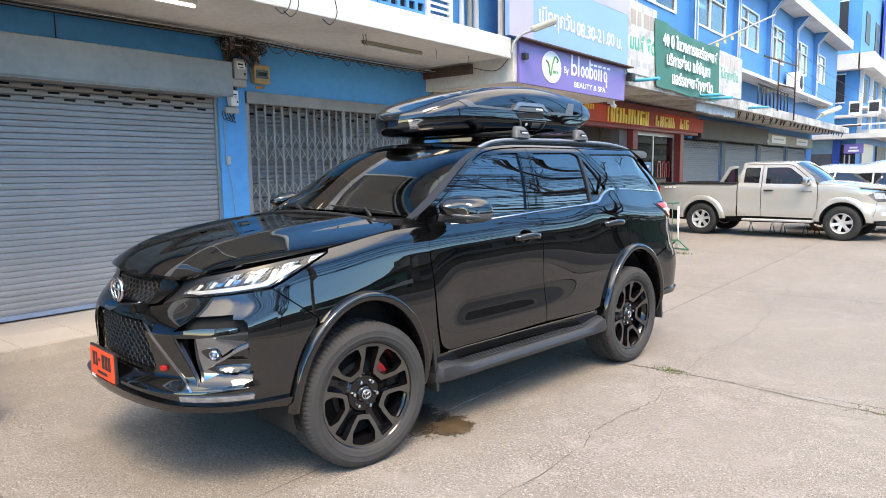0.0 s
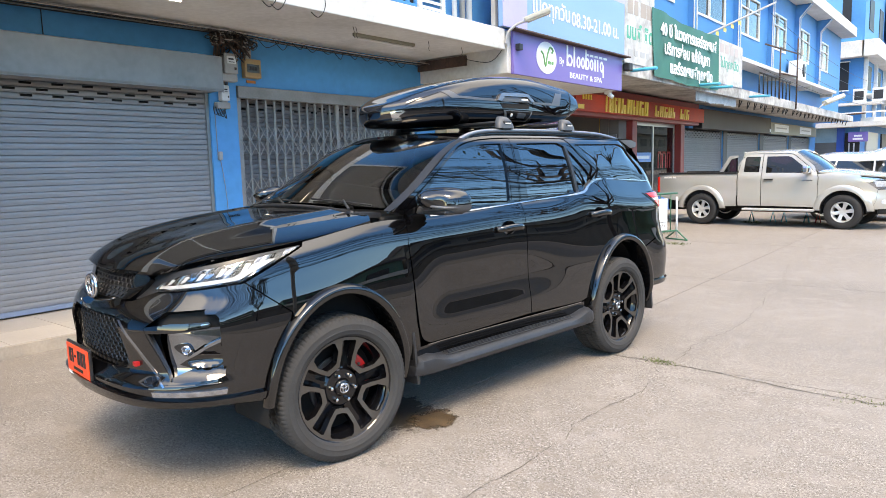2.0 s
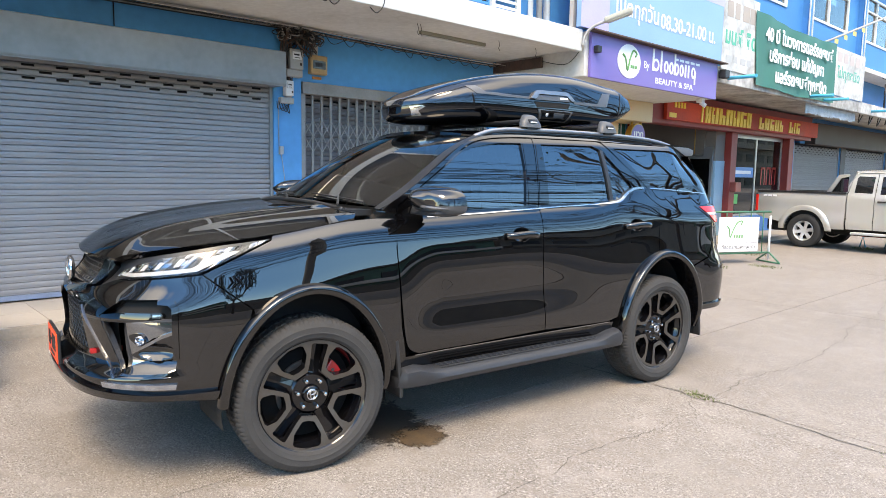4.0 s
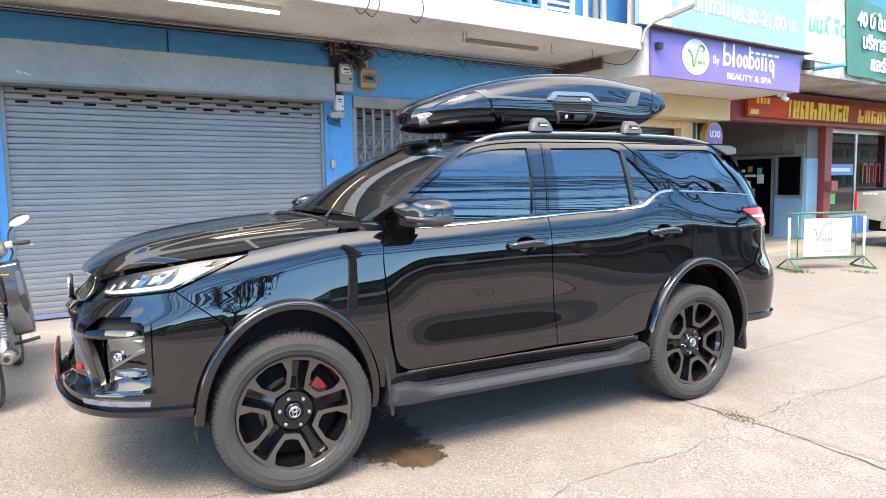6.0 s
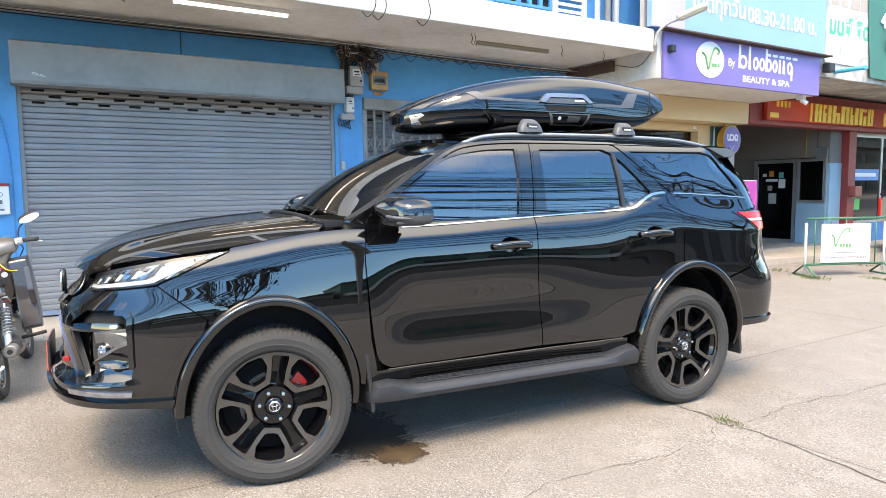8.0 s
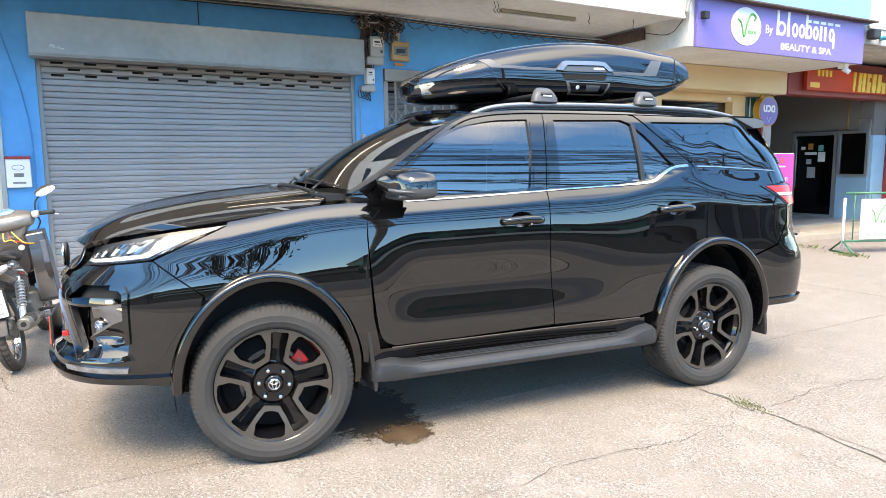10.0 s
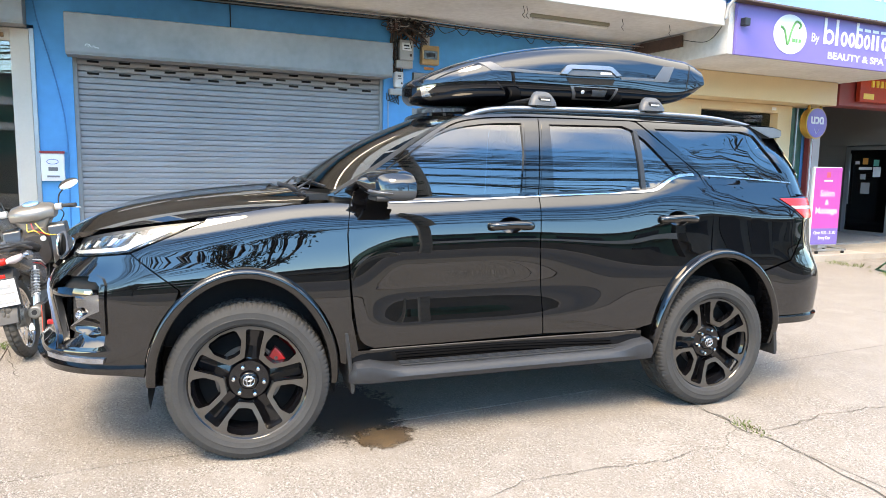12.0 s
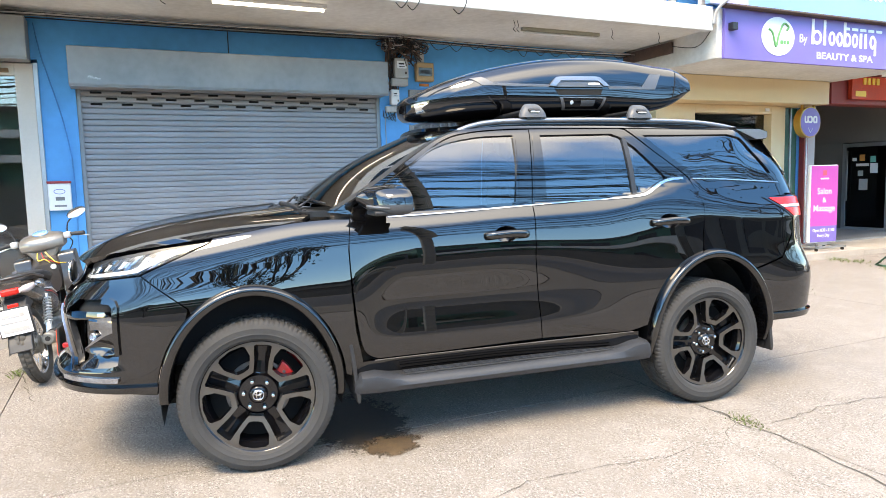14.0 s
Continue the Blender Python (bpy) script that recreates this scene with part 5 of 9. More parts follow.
def wheel(m, spin=0.0):
    w = thing("wheel")
    w.parent = suv
    w.matrix_local = m
    R, n = HUB, 288
    # sidewall bead, two raised rings, shoulder lugs, ribs with three grooves between
    prof = [(-0.105, 0.284), (-0.126, 0.300), (-0.135, 0.326), (-0.134, 0.350), (-0.128, 0.370), (-0.121, 0.383), (-0.114, 0.390), (-0.100, R - 0.002)]
    for x in (-0.064, 0.0, 0.064):
        prof += [(x - 0.0075, R), (x - 0.006, R - 0.009), (x + 0.006, R - 0.009), (x + 0.0075, R)]
    prof += [(0.100, R - 0.002), (0.114, 0.390), (0.121, 0.383), (0.128, 0.370), (0.1335, 0.358), (0.1348, 0.3565), (0.135, 0.353), (0.1345, 0.350), (0.1355, 0.330), (0.1366, 0.328), (0.1366, 0.325), (0.135, 0.323), (0.129, 0.303), (0.119, 0.293), (0.105, 0.284)]
    bm, rings = bmesh.new(), []
    for h, r in prof:
        ring = []
        for k in range(n):
            cut = 0.0
            if abs(h) > 0.095 and r > 0.379:
                cut = 0.003 if k % 3 == 0 else 0.0
            elif r > R - 0.006 and (k + (2 if h > 0 else 0)) % 4 == 0:
                cut = 0.006
            t = 2 * math.pi * k / n
            ring.append(bm.verts.new((h - (math.copysign(0.002, h) if cut == 0.003 else 0), (r - cut) * math.cos(t), (r - cut) * math.sin(t))))
        rings.append(ring)
    for A, B in zip(rings, rings[1:]):
        for k in range(n):
            bm.faces.new((A[k], A[(k + 1) % n], B[(k + 1) % n], B[k]))
    part("tyre", bm, RUBBER, w, "dusty black road tyre with shoulder lugs", smooth_angle=22)
    bm = bmesh.new()
    add_lathe(bm, [(-0.11, 0.285), (-0.09, 0.265), (0.05, 0.258), (0.085, 0.271), (0.102, 0.285), (0.112, 0.296), (0.116, 0.293), (0.112, 0.287), (0.100, 0.280), (0.07, 0.255), (0.0, 0.246), (-0.09, 0.246)], 64, "x", closed=True)
    part("rim", bm, RIMBLACK, w, smooth_angle=40)
    # the face: five windows, five slots that open into the hub
    circle = [polar(1.0, a) for a in np.linspace(0, 360, 72, endpoint=False)]
    windows, star = [], []
    for k in range(5):
        d = 90 + spin + 72 * k
        windows.append([polar(r, d + 36 + t) for r, t in ((0.955, -13), (0.965, 0), (0.955, 13), (0.925, 16.5), (0.76, 19.5), (0.715, 19), (0.515, 13), (0.485, 0), (0.515, -13), (0.715, -19), (0.76, -19.5), (0.925, -16.5))])
        star += [beside(0.40, -0.125, d), beside(0.60, -0.125, d), beside(0.91, -0.155, d), beside(0.935, -0.12, d), beside(0.935, 0.12, d), beside(0.91, 0.155, d), beside(0.60, 0.125, d), beside(0.40, 0.125, d), polar(0.395, d + 36)]
    panel("spokes", circle, dished, RIMGREY, w, "graphite twin spokes round five windows", holes=windows + [star], fold=0.003, cell=0.03)
    panel("spoke_sides", circle, dished, RIMBLACK, w, "gloss black spoke sides", holes=windows + [star], out=-0.0025, fold=0.045, cell=0.05)
    back = bmesh.new()
    for k in range(5):
        c, sn = math.cos(radians(90 + spin + 72 * k)), math.sin(radians(90 + spin + 72 * k))
        rows_ = [[back.verts.new((h, r * c - t * sn, r * sn + t * c)) for h, t in ((x, -w_), (x + 0.007, 0), (x, w_), (x - 0.02, w_), (x - 0.02, -w_))] for r, w_, x in ((0.06, 0.038, 0.056), (0.11, 0.036, 0.044), (0.17, 0.038, 0.036), (0.268, 0.045, 0.044))]
        for A, B in zip(rows_, rows_[1:]):
            for j in range(5):
                back.faces.new((A[j], A[(j + 1) % 5], B[(j + 1) % 5], B[j]))
        back.faces.new(rows_[0]), back.faces.new(rows_[-1])
    part("slot_floor", back, RIMBLACK, w)
    bm = bmesh.new()
    add_lathe(bm, [(-0.02, 0.112), (0.046, 0.110), (0.060, 0.096), (0.064, 0.05), (0.080, 0.042), (0.084, 0.036), (0.086, 0.0)], 36)
    part("hub", bm, RIMBLACK, w, smooth_angle=40)
    bm = bmesh.new()
    for rx, rz, cz in ((0.027, 0.026, 0), (0.010, 0.024, 0), (0.019, 0.010, 0.010)):
        add_tube(bm, [(0.088, rx * math.cos(t), cz + rz * math.sin(t)) for t in np.linspace(0, 2 * math.pi, 25)], 0.0032, 5, caps=False)
    part("cap_badge", bm, CHROME, w, "bright ring badge on the hub cap")
    for k in range(6):
        t = radians(60 * k + spin)
        bm = bmesh.new()
        add_lathe(bm, [(0.05, 0.012), (0.078, 0.012), (0.086, 0.009), (0.089, 0.0)], 10, "x", (0, 0.074 * math.cos(t), 0.074 * math.sin(t)))
        part("wheel_nut", bm, CHROME, w, "chrome wheel nut", smooth_angle=30)
    bm = bmesh.new()
    add_lathe(bm, [(0.0, 0.165), (0.012, 0.165), (0.012, 0.08), (0.0, 0.08)], 40, "x", closed=True)
    part("brake_disc", bm, DISC, w, smooth_angle=30)
    bm = bmesh.new()
    add_lathe(bm, [(-0.10, 0.247), (-0.02, 0.247), (-0.02, 0.0)], 32, "x")
    part("wheel_back", bm, DARK, w)
    return w


for i, a in enumerate(AXLE):
    for s in (1, -1):
        steer = Matrix.Rotation(radians(-4.5), 4, "Z") if i == 0 else Matrix.Identity(4)
        at_hub = Matrix.Translation((s * 0.7725, a, HUB)) @ steer @ (Matrix.Identity(4) if s > 0 else Matrix.Rotation(math.pi, 4, "Z"))
        wheel(at_hub, spin=-8 if i == 0 else 14)
        if i == 0:
            pts = [(r * math.cos(radians(t)), r * math.sin(radians(t))) for r, ts in ((0.200, np.linspace(-6, 50, 12)), (0.128, np.linspace(47, -3, 10))) for t in ts]
            c = part("brake_caliper", prism(pts, -0.014, 0.030, "x", 0.006), RED, suv, "red brake caliper")
            c.matrix_local = at_hub if s > 0 else Matrix.Translation((s * 0.7725, a, HUB)) @ steer @ Matrix.Diagonal((-1, 1, 1, 1))
            for t in (8, 36):
                part("caliper_bolt", tube([(0.028, 0.165 * math.cos(radians(t)), 0.165 * math.sin(radians(t))), (0.036, 0.165 * math.cos(radians(t)), 0.165 * math.sin(radians(t)))], 0.009, 8), DISC, c)

# ---- roof box on its bars ----
roof_box = thing("roof_box", CAR, "glossy black roof box with grey trim, clamped to the bars", "roof box")
BC = -0.20
box_w = spline([1.066, 1.08, 1.11, 1.16, 1.22, 1.30, 1.42, 1.6, 1.9, 2.4, 2.9, 3.06, 3.15], [0.02, 0.085, 0.155, 0.225, 0.283, 0.338, 0.392, 0.432, 0.455, 0.46, 0.446, 0.434, 0.42])
box_t = spline([1.066, 1.09, 1.15, 1.25, 1.37, 1.58, 1.80, 2.02, 2.25, 2.47, 2.71, 2.95, 3.07, 3.15], [1.985, 2.015, 2.050, 2.095, 2.142, 2.203, 2.250, 2.283, 2.300, 2.304, 2.290, 2.262, 2.240, 2.195])
box_s = spline([1.066, 1.12, 1.25, 1.45, 1.7, 2.1, 2.6, 2.95, 3.15], [1.972, 1.985, 2.000, 2.012, 2.015, 2.011, 2.010, 2.014, 2.075])
box_b = spline([1.066, 1.10, 1.16, 1.4, 1.9, 2.6, 2.85, 3.0, 3.08, 3.15], [1.925, 1.893, 1.872, 1.868, 1.882, 1.903, 1.918, 1.952, 1.995, 2.060])
LID = spline([0, 0.15, 0.35, 0.55, 0.75, 0.9, 1.0], [1.0, 0.992, 0.965, 0.915, 0.80, 0.50, 0.0])
LIDZ = spline([0, 0.15, 0.35, 0.55, 0.75, 0.9, 1.0], [0, 0.20, 0.46, 0.70, 0.90, 0.985, 1.0])


def boxlid(a, t, out=0.0):
    a, t = np.asarray(a, float), np.asarray(t, float)
    w, z0, z1 = box_w(a), box_s(a), box_t(a)
    return np.stack([BC + (w + out) * LID(t), a, z0 + (z1 - z0) * LIDZ(t) + 0.6 * out], -1)


def boxbase(a, t, out=0.0):
    a, t = np.asarray(a, float), np.asarray(t, float)
    w, z0, z1 = box_w(a), box_b(a), box_s(a)
    k = np.sqrt(np.clip(1 - (1 - t) ** 2.6, 0, 1))
    return np.stack([BC + (w + 0.004 + out) * (0.55 + 0.45 * k), a, z0 + (z1 - z0) * t], -1)


def loft(name, f, ts, material, close):
    bm, rows = bmesh.new(), []
    for a in np.concatenate([1.0665 + 0.28 * np.linspace(0, 1, 22) ** 2, np.linspace(1.39, 2.95, 30), np.linspace(3.0, 3.15, 7)]):
        L = [f(a, t) for t in ts]
        rows.append([bm.verts.new(p) for p in L] + [bm.verts.new((2 * BC - p[0], p[1], p[2])) for p in L[::-1][1 if close == "top" else 0:]])
    n = len(rows[0])
    for A, B in zip(rows, rows[1:]):
        for k in range(n - 1 if close == "top" else n):
            bm.faces.new((A[k], A[(k + 1) % n], B[(k + 1) % n], B[k]))
    bm.faces.new(rows[0]), bm.faces.new(rows[-1])
    return part(name, bm, material, roof_box, smooth_angle=35)


lid = loft("box_lid", boxlid, np.linspace(0, 1, 13), BOXGLOSS, "top")
base = loft("box_base", boxbase, np.linspace(0, 0.97, 8), BOXGLOSS, "base")
ts_ = np.linspace(0, 1, 101)


def lid_at(a, z):
    """The place on the lid's side at a height."""
    return (a, float(np.interp((z - float(box_s(a))) / float(box_t(a) - box_s(a)), LIDZ(ts_), ts_)))


def base_at(a, z):
    return (a, (z - float(box_b(a))) / float(box_s(a) - box_b(a)))


def on_lid(*pts):
    return [lid_at(a, z) for a, z in pts]


def on_base(*pts):
    return [base_at(a, z) for a, z in pts]


k_ = dict(cell=0.03, cellv=0.06)
panel("box_trim", on_lid((1.455, 2.125), (1.53, 2.134), (1.60, 2.094), (1.80, 2.088), (1.99, 2.086), (1.99, 2.069), (1.75, 2.070), (1.53, 2.076)), boxlid, BOXGREY, lid, "matt grey trim line", out=0.003, fold=0.006, **k_)
panel("box_trim", on_lid((2.44, 2.080), (2.72, 2.084), (2.80, 2.175), (2.895, 2.178), (2.83, 2.068), (2.60, 2.064), (2.45, 2.063)), boxlid, BOXGREY, lid, "matt grey trim line", out=0.003, fold=0.006, **k_)
handle = panel("box_handle", on_lid((1.985, 2.064), (2.035, 2.121), (2.06, 2.126), (2.34, 2.132), (2.37, 2.128), (2.44, 2.072), (2.40, 2.068), (2.352, 2.104), (2.07, 2.099), (2.03, 2.062)), boxlid, RAIL, lid, "satin grey grip bow", out=0.022, fold=0.022, **k_)
panel("grip_face", on_lid((2.03, 2.062), (2.07, 2.099), (2.352, 2.104), (2.40, 2.067)), boxlid, BOXGREY, handle, out=0.014, fold=0.01, **k_)
panel("maker_bar", on_lid((2.28, 2.078), (2.28, 2.092), (2.365, 2.094), (2.365, 2.080)), boxlid, WHITEP, handle, "white maker's mark as a bar", out=0.0165, fold=0.002)
# flat black panel; the depth below the grip is put into its colour
panel("grip_dark", on_lid((2.03, 2.058), (2.40, 2.062), (2.38, 2.022), (2.06, 2.018)), boxlid, DARK, lid, out=0.002, fold=0.002, **k_)
recess = panel("lock_recess", on_base((2.06, 2.005), (2.42, 2.005), (2.395, 1.925), (2.10, 1.922)), boxbase, RAIL, base, out=0.007, fold=0.012, cell=0.03, cellv=0.1)
panel("lock_plate", on_base((2.085, 1.998), (2.395, 1.998), (2.375, 1.932), (2.118, 1.930)), boxbase, RIMBLACK, recess, out=0.0105, fold=0.004, cell=0.03, cellv=0.1)
panel("lock_button", on_base((2.22, 1.985), (2.33, 1.985), (2.325, 1.948), (2.225, 1.947)), boxbase, BOXGREY, recess, out=0.015, fold=0.005, cell=0.03, cellv=0.1)
panel("key_cover", [base_at(2.152 + 0.013 * math.cos(t), 1.968 + 0.013 * math.sin(t)) for t in np.linspace(0, 2 * math.pi, 14, endpoint=False)], boxbase, WHITEP, recess, out=0.014, fold=0.003, cell=0.03, cellv=0.1)
# dark joint lines across the tail and the flank, and the nose facet, its sky reflection put in as bright metal
panel("tail_joint", on_lid((3.035, 2.20), (3.041, 2.20), (2.985, 2.022), (2.979, 2.022)), boxlid, DARK, lid, out=0.0015, fold=0.002, **k_)
panel("tail_joint", on_base((2.978, 2.010), (2.984, 2.010), (2.945, 1.965), (2.939, 1.965)), boxbase, DARK, base, out=0.0015, fold=0.002, cell=0.03, cellv=0.1)
panel("flank_joint", on_base((1.555, 2.008), (1.563, 2.008), (1.625, 1.945), (1.615, 1.945)), boxbase, DARK, base, out=0.0015, fold=0.002, cell=0.03, cellv=0.1)
panel("nose_glint", on_base((1.125, 1.975), (1.185, 1.985), (1.20, 1.975), (1.165, 1.945), (1.19, 1.915), (1.14, 1.912)), boxbase, STRIP, base, "facet in the box nose, its sky reflection made as bright metal", out=0.003, fold=0.004, cell=0.03, cellv=0.1)
# ridge from the nose up to the front trim
ridge = [boxlid(*lid_at(a, z), 0.0015) for a, z in ((1.20, 2.018), (1.26, 2.052), (1.34, 2.082), (1.455, 2.122))]
part("ridge", tube(smoothline([tuple(p) for p in ridge], 4), [0.001] + [0.0045] * 11 + [0.002], 6), BOXGLOSS, lid)
for a in (1.712, 2.477):
    bar = thing("roof_bar", CAR, "black roof bar with grey clamping feet on the rail", "roof bar", "roof bars")
    part("bar", boxes(((-0.60, a - 0.04, 1.866), (0.60, a + 0.04, 1.894)), bevel=0.012), SATIN, bar)
    for s in (1, -1):
        bm = bmesh.new()
        rings = []
        for z, w, d, o in ((1.838, 0.088, 0.038, 0.0), (1.86, 0.085, 0.038, -0.004), (1.885, 0.072, 0.036, -0.010), (1.905, 0.058, 0.032, -0.018), (1.918, 0.045, 0.026, -0.026), (1.924, 0.030, 0.016, -0.034)):
            rings.append([bm.verts.new((s * (0.565 + o + d * 0.9 * np.sign(math.sin(t)) * abs(math.sin(t)) ** 0.6), a + w * np.sign(math.cos(t)) * abs(math.cos(t)) ** 0.6, z)) for t in np.linspace(0, 2 * math.pi, 20, endpoint=False)])
        for A, B in zip(rings, rings[1:]):
            for k in range(20):
                bm.faces.new((A[k], A[(k + 1) % 20], B[(k + 1) % 20], B[k]))
        bm.faces.new(rings[0]), bm.faces.new(rings[-1])
        foot = part("clamp_foot", bm, FOOTGREY, bar, "grey clamping foot", smooth_angle=50)
        part("foot_mark", boxes(((min(s * 0.594, s * 0.60), a - 0.028, 1.868), (max(s * 0.594, s * 0.60), a + 0.03, 1.876))), WHITEP, foot)
        part("foot_pad", boxes(((s * 0.555 - 0.028, a - 0.05, 1.826), (s * 0.555 + 0.034, a + 0.05, 1.842)), bevel=0.004), PLASTIC, foot)


# ---- the silver pickup across the yard ----
SILVER = surface("champagne_silver_paint", (0.55, 0.535, 0.49), 0.20, 0.4, coat=0.8, var=0.025, fine=300)
SILVERDIRT = surface("alloy_silver", (0.62, 0.62, 0.61), 0.32, 0.45, var=0.2)
PK = Matrix.Translation((-1.11, 20.85, 0)) @ Matrix.Rotation(radians(85.5), 4, "Z")
pickup = thing("pickup_truck", PK, "champagne silver extended-cab pickup with an open bed", "pickup")
pk_plan = spline([-0.95, -0.85, -0.7, -0.5, -0.2, 0.3, 3.4, 4.0, 4.2], [0.48, 0.60, 0.74, 0.825, 0.868, 0.880, 0.880, 0.865, 0.83])
pk_prof = spline([0.30, 0.42, 0.52, 0.62, 0.80, 1.0, 1.12, 1.19, 1.24], [-0.08, -0.03, 0.0, 0.012, -0.004, 0.004, -0.004, -0.022, -0.045])
pk_glass = spline([1.19, 1.24, 1.45, 1.62, 1.69, 1.73], [-0.030, -0.045, -0.105, -0.165, -0.21, -0.28])


def truck(a, z, out=0.0):
    a, z = np.asarray(a, float), np.asarray(z, float)
    return np.stack([pk_plan(a) + np.where(z < 1.22, pk_prof(z), pk_glass(z)) + out, a, z], -1)


def pair(name, outline, material, label="", parents=(pickup, pickup), **k):
    return [panel(name, outline, truck, material, parents[i], label, mirror=not i, **k) for i in (0, 1)]


def pk_arch(c, r, rz, a0, a1, n=18):
    return [(c + r * math.cos(radians(t)), 0.38 + rz * math.sin(radians(t))) for t in np.linspace(a0, a1, n)]


REAR = 3.08
pair("bed_side", [(2.245, 0.46), (2.24, 1.225)] + [(3.0, 1.235), (4.13, 1.25), (4.20, 1.22), (4.21, 0.70), (4.0, 0.62)] + pk_arch(REAR, 0.46, 0.47, 20, 172), SILVER, fold=0.03, cell=0.05)
PKGLASS = surface("pickup_tinted_glass", (0.012, 0.013, 0.014), 0.02, var=0.05, ior=1.6)
sides = pair("rear_cab_door", [(2.205, 0.47), (1.69, 0.48), (1.70, 1.665), (2.06, 1.67), (2.16, 1.55), (2.22, 1.22)], SILVER, holes=[[(2.10, 1.26), (1.75, 1.25), (1.75, 1.60), (2.06, 1.61), (2.09, 1.58)]], fold=0.012, cell=0.05)
pair("pane", [(2.11, 1.25), (1.74, 1.24), (1.74, 1.61), (2.07, 1.62), (2.10, 1.58)], PKGLASS, "", sides, out=-0.006, fold=0.003, cell=0.08)
fd = pair("front_door", [(1.675, 0.48), (0.53, 0.47), (0.50, 0.70), (0.50, 1.12), (0.52, 1.20), (0.70, 1.36), (1.03, 1.625), (1.12, 1.655), (1.685, 1.665)], SILVER, holes=[[(1.60, 1.235), (0.74, 1.225), (0.76, 1.33), (1.08, 1.575), (1.16, 1.602), (1.61, 1.605)]], fold=0.012, cell=0.05)
pair("pane", [(1.61, 1.225), (0.73, 1.215), (0.75, 1.34), (1.07, 1.585), (1.15, 1.612), (1.62, 1.615)], PKGLASS, "", fd, out=-0.006, fold=0.003, cell=0.08)
pair("front_wing", [(0.505, 0.46), (0.485, 0.70), (0.485, 1.12), (0.505, 1.20), (0.12, 1.215), (-0.30, 1.155), (-0.48, 0.99), (-0.62, 0.86), (-0.60, 0.62), (-0.52, 0.45)] + pk_arch(0, 0.46, 0.46, 172, 10), SILVER, fold=0.03, cell=0.05)
pair("roof_side", [(0.52, 1.20), (0.70, 1.372), (1.03, 1.64), (1.12, 1.672), (2.06, 1.685), (2.17, 1.56), (2.235, 1.25), (2.235, 1.40), (2.14, 1.64), (2.05, 1.725), (1.12, 1.722), (0.98, 1.68), (0.60, 1.38)], SILVER, fold=0.01, cell=0.04)
pair("bumper_corner", [(-0.625, 0.855), (-0.93, 0.86), (-0.93, 0.46), (-0.525, 0.44), (-0.605, 0.62)], SILVER, fold=0.02, cell=0.04)
lamps = pair("headlamp", [(-0.30, 1.125), (-0.60, 1.10), (-0.88, 1.045), (-0.93, 0.92), (-0.90, 0.865), (-0.62, 0.862), (-0.47, 0.985)], LAMPGREY, "clear headlamp", out=0.004, fold=0.02, cell=0.04)
pair("inner_lamp", [(-0.55, 1.05), (-0.74, 1.03), (-0.78, 0.92), (-0.6, 0.92)], LAMPWHITE, "", lamps, out=0.008, fold=0.01)
pair("fog_lamp", [(-0.74 + 0.05 * math.cos(t), 0.60 + 0.05 * math.sin(t)) for t in np.linspace(0, 6.283, 16, endpoint=False)], LAMPWHITE, out=0.004, fold=0.01)


def pk_bonnet(b, a, out=0.0):
    b, a = np.asarray(b, float), np.asarray(a, float)
    z0 = spline([-0.95, -0.8, -0.5, 0.0, 0.55], [1.02, 1.08, 1.14, 1.205, 1.235])(a)
    return np.stack([b, a, z0 + 0.07 * (1 - (np.abs(b) / 0.86) ** 3) + out], -1)


eb = [(float(pk_plan(a)) - 0.055, a) for a in np.linspace(-0.88, 0.50, 12)]
panel("bonnet", eb + [(0, 0.38)] + [(-b, a) for b, a in eb[::-1]], pk_bonnet, SILVER, pickup, fold=0.03, cell=0.08)


def pk_front(b, z, out=0.0):
    b, z = np.asarray(b, float), np.asarray(z, float)
    return np.stack([b, -0.99 + 0.10 * (b / 0.55) ** 2 + 0.10 * smooth(0.8, 1.1, z) - out, z], -1)


panel("front_fascia", [(-0.60, 0.45), (0.60, 0.45), (0.60, 1.03), (-0.60, 1.03)], pk_front, SILVER, pickup, fold=0.05, cell=0.08)
panel("grille", [(-0.45, 0.80), (0.45, 0.80), (0.50, 1.02), (-0.50, 1.02)], pk_front, SATIN, pickup, out=0.006, fold=0.01, cell=0.1)
for z in (0.85, 0.91, 0.97):
    panel("grille_bar", [(-0.46, z), (0.46, z), (0.46, z + 0.02), (-0.46, z + 0.02)], pk_front, CHROME, pickup, out=0.012, fold=0.01, cell=0.1)


def pk_screen(v, h, out=0.0):
    v, h = np.asarray(v, float), np.asarray(h, float)
    k = np.abs(v) ** 2.2
    return np.stack([(0.80 - 0.16 * h) * v, (0.40 + 0.62 * h) + 0.13 * k * (1 - 0.4 * h), 1.29 + 0.445 * h - 0.05 * k + 0.03 * np.sin(h * math.pi) + out], -1)


panel("windscreen", [(-0.97, 0), (0.97, 0), (0.97, 1), (-0.97, 1)], pk_screen, SCREEN, pickup, fold=0.004, cell=0.15)


def pk_roof(b, a, out=0.0):
    b, a = np.asarray(b, float), np.asarray(a, float)
    return np.stack([b, a, 1.76 - 0.045 * (np.abs(b) / 0.64) ** 3 - 0.03 * ((a - 1.6) / 0.6) ** 4 * 0.5 + out], -1)


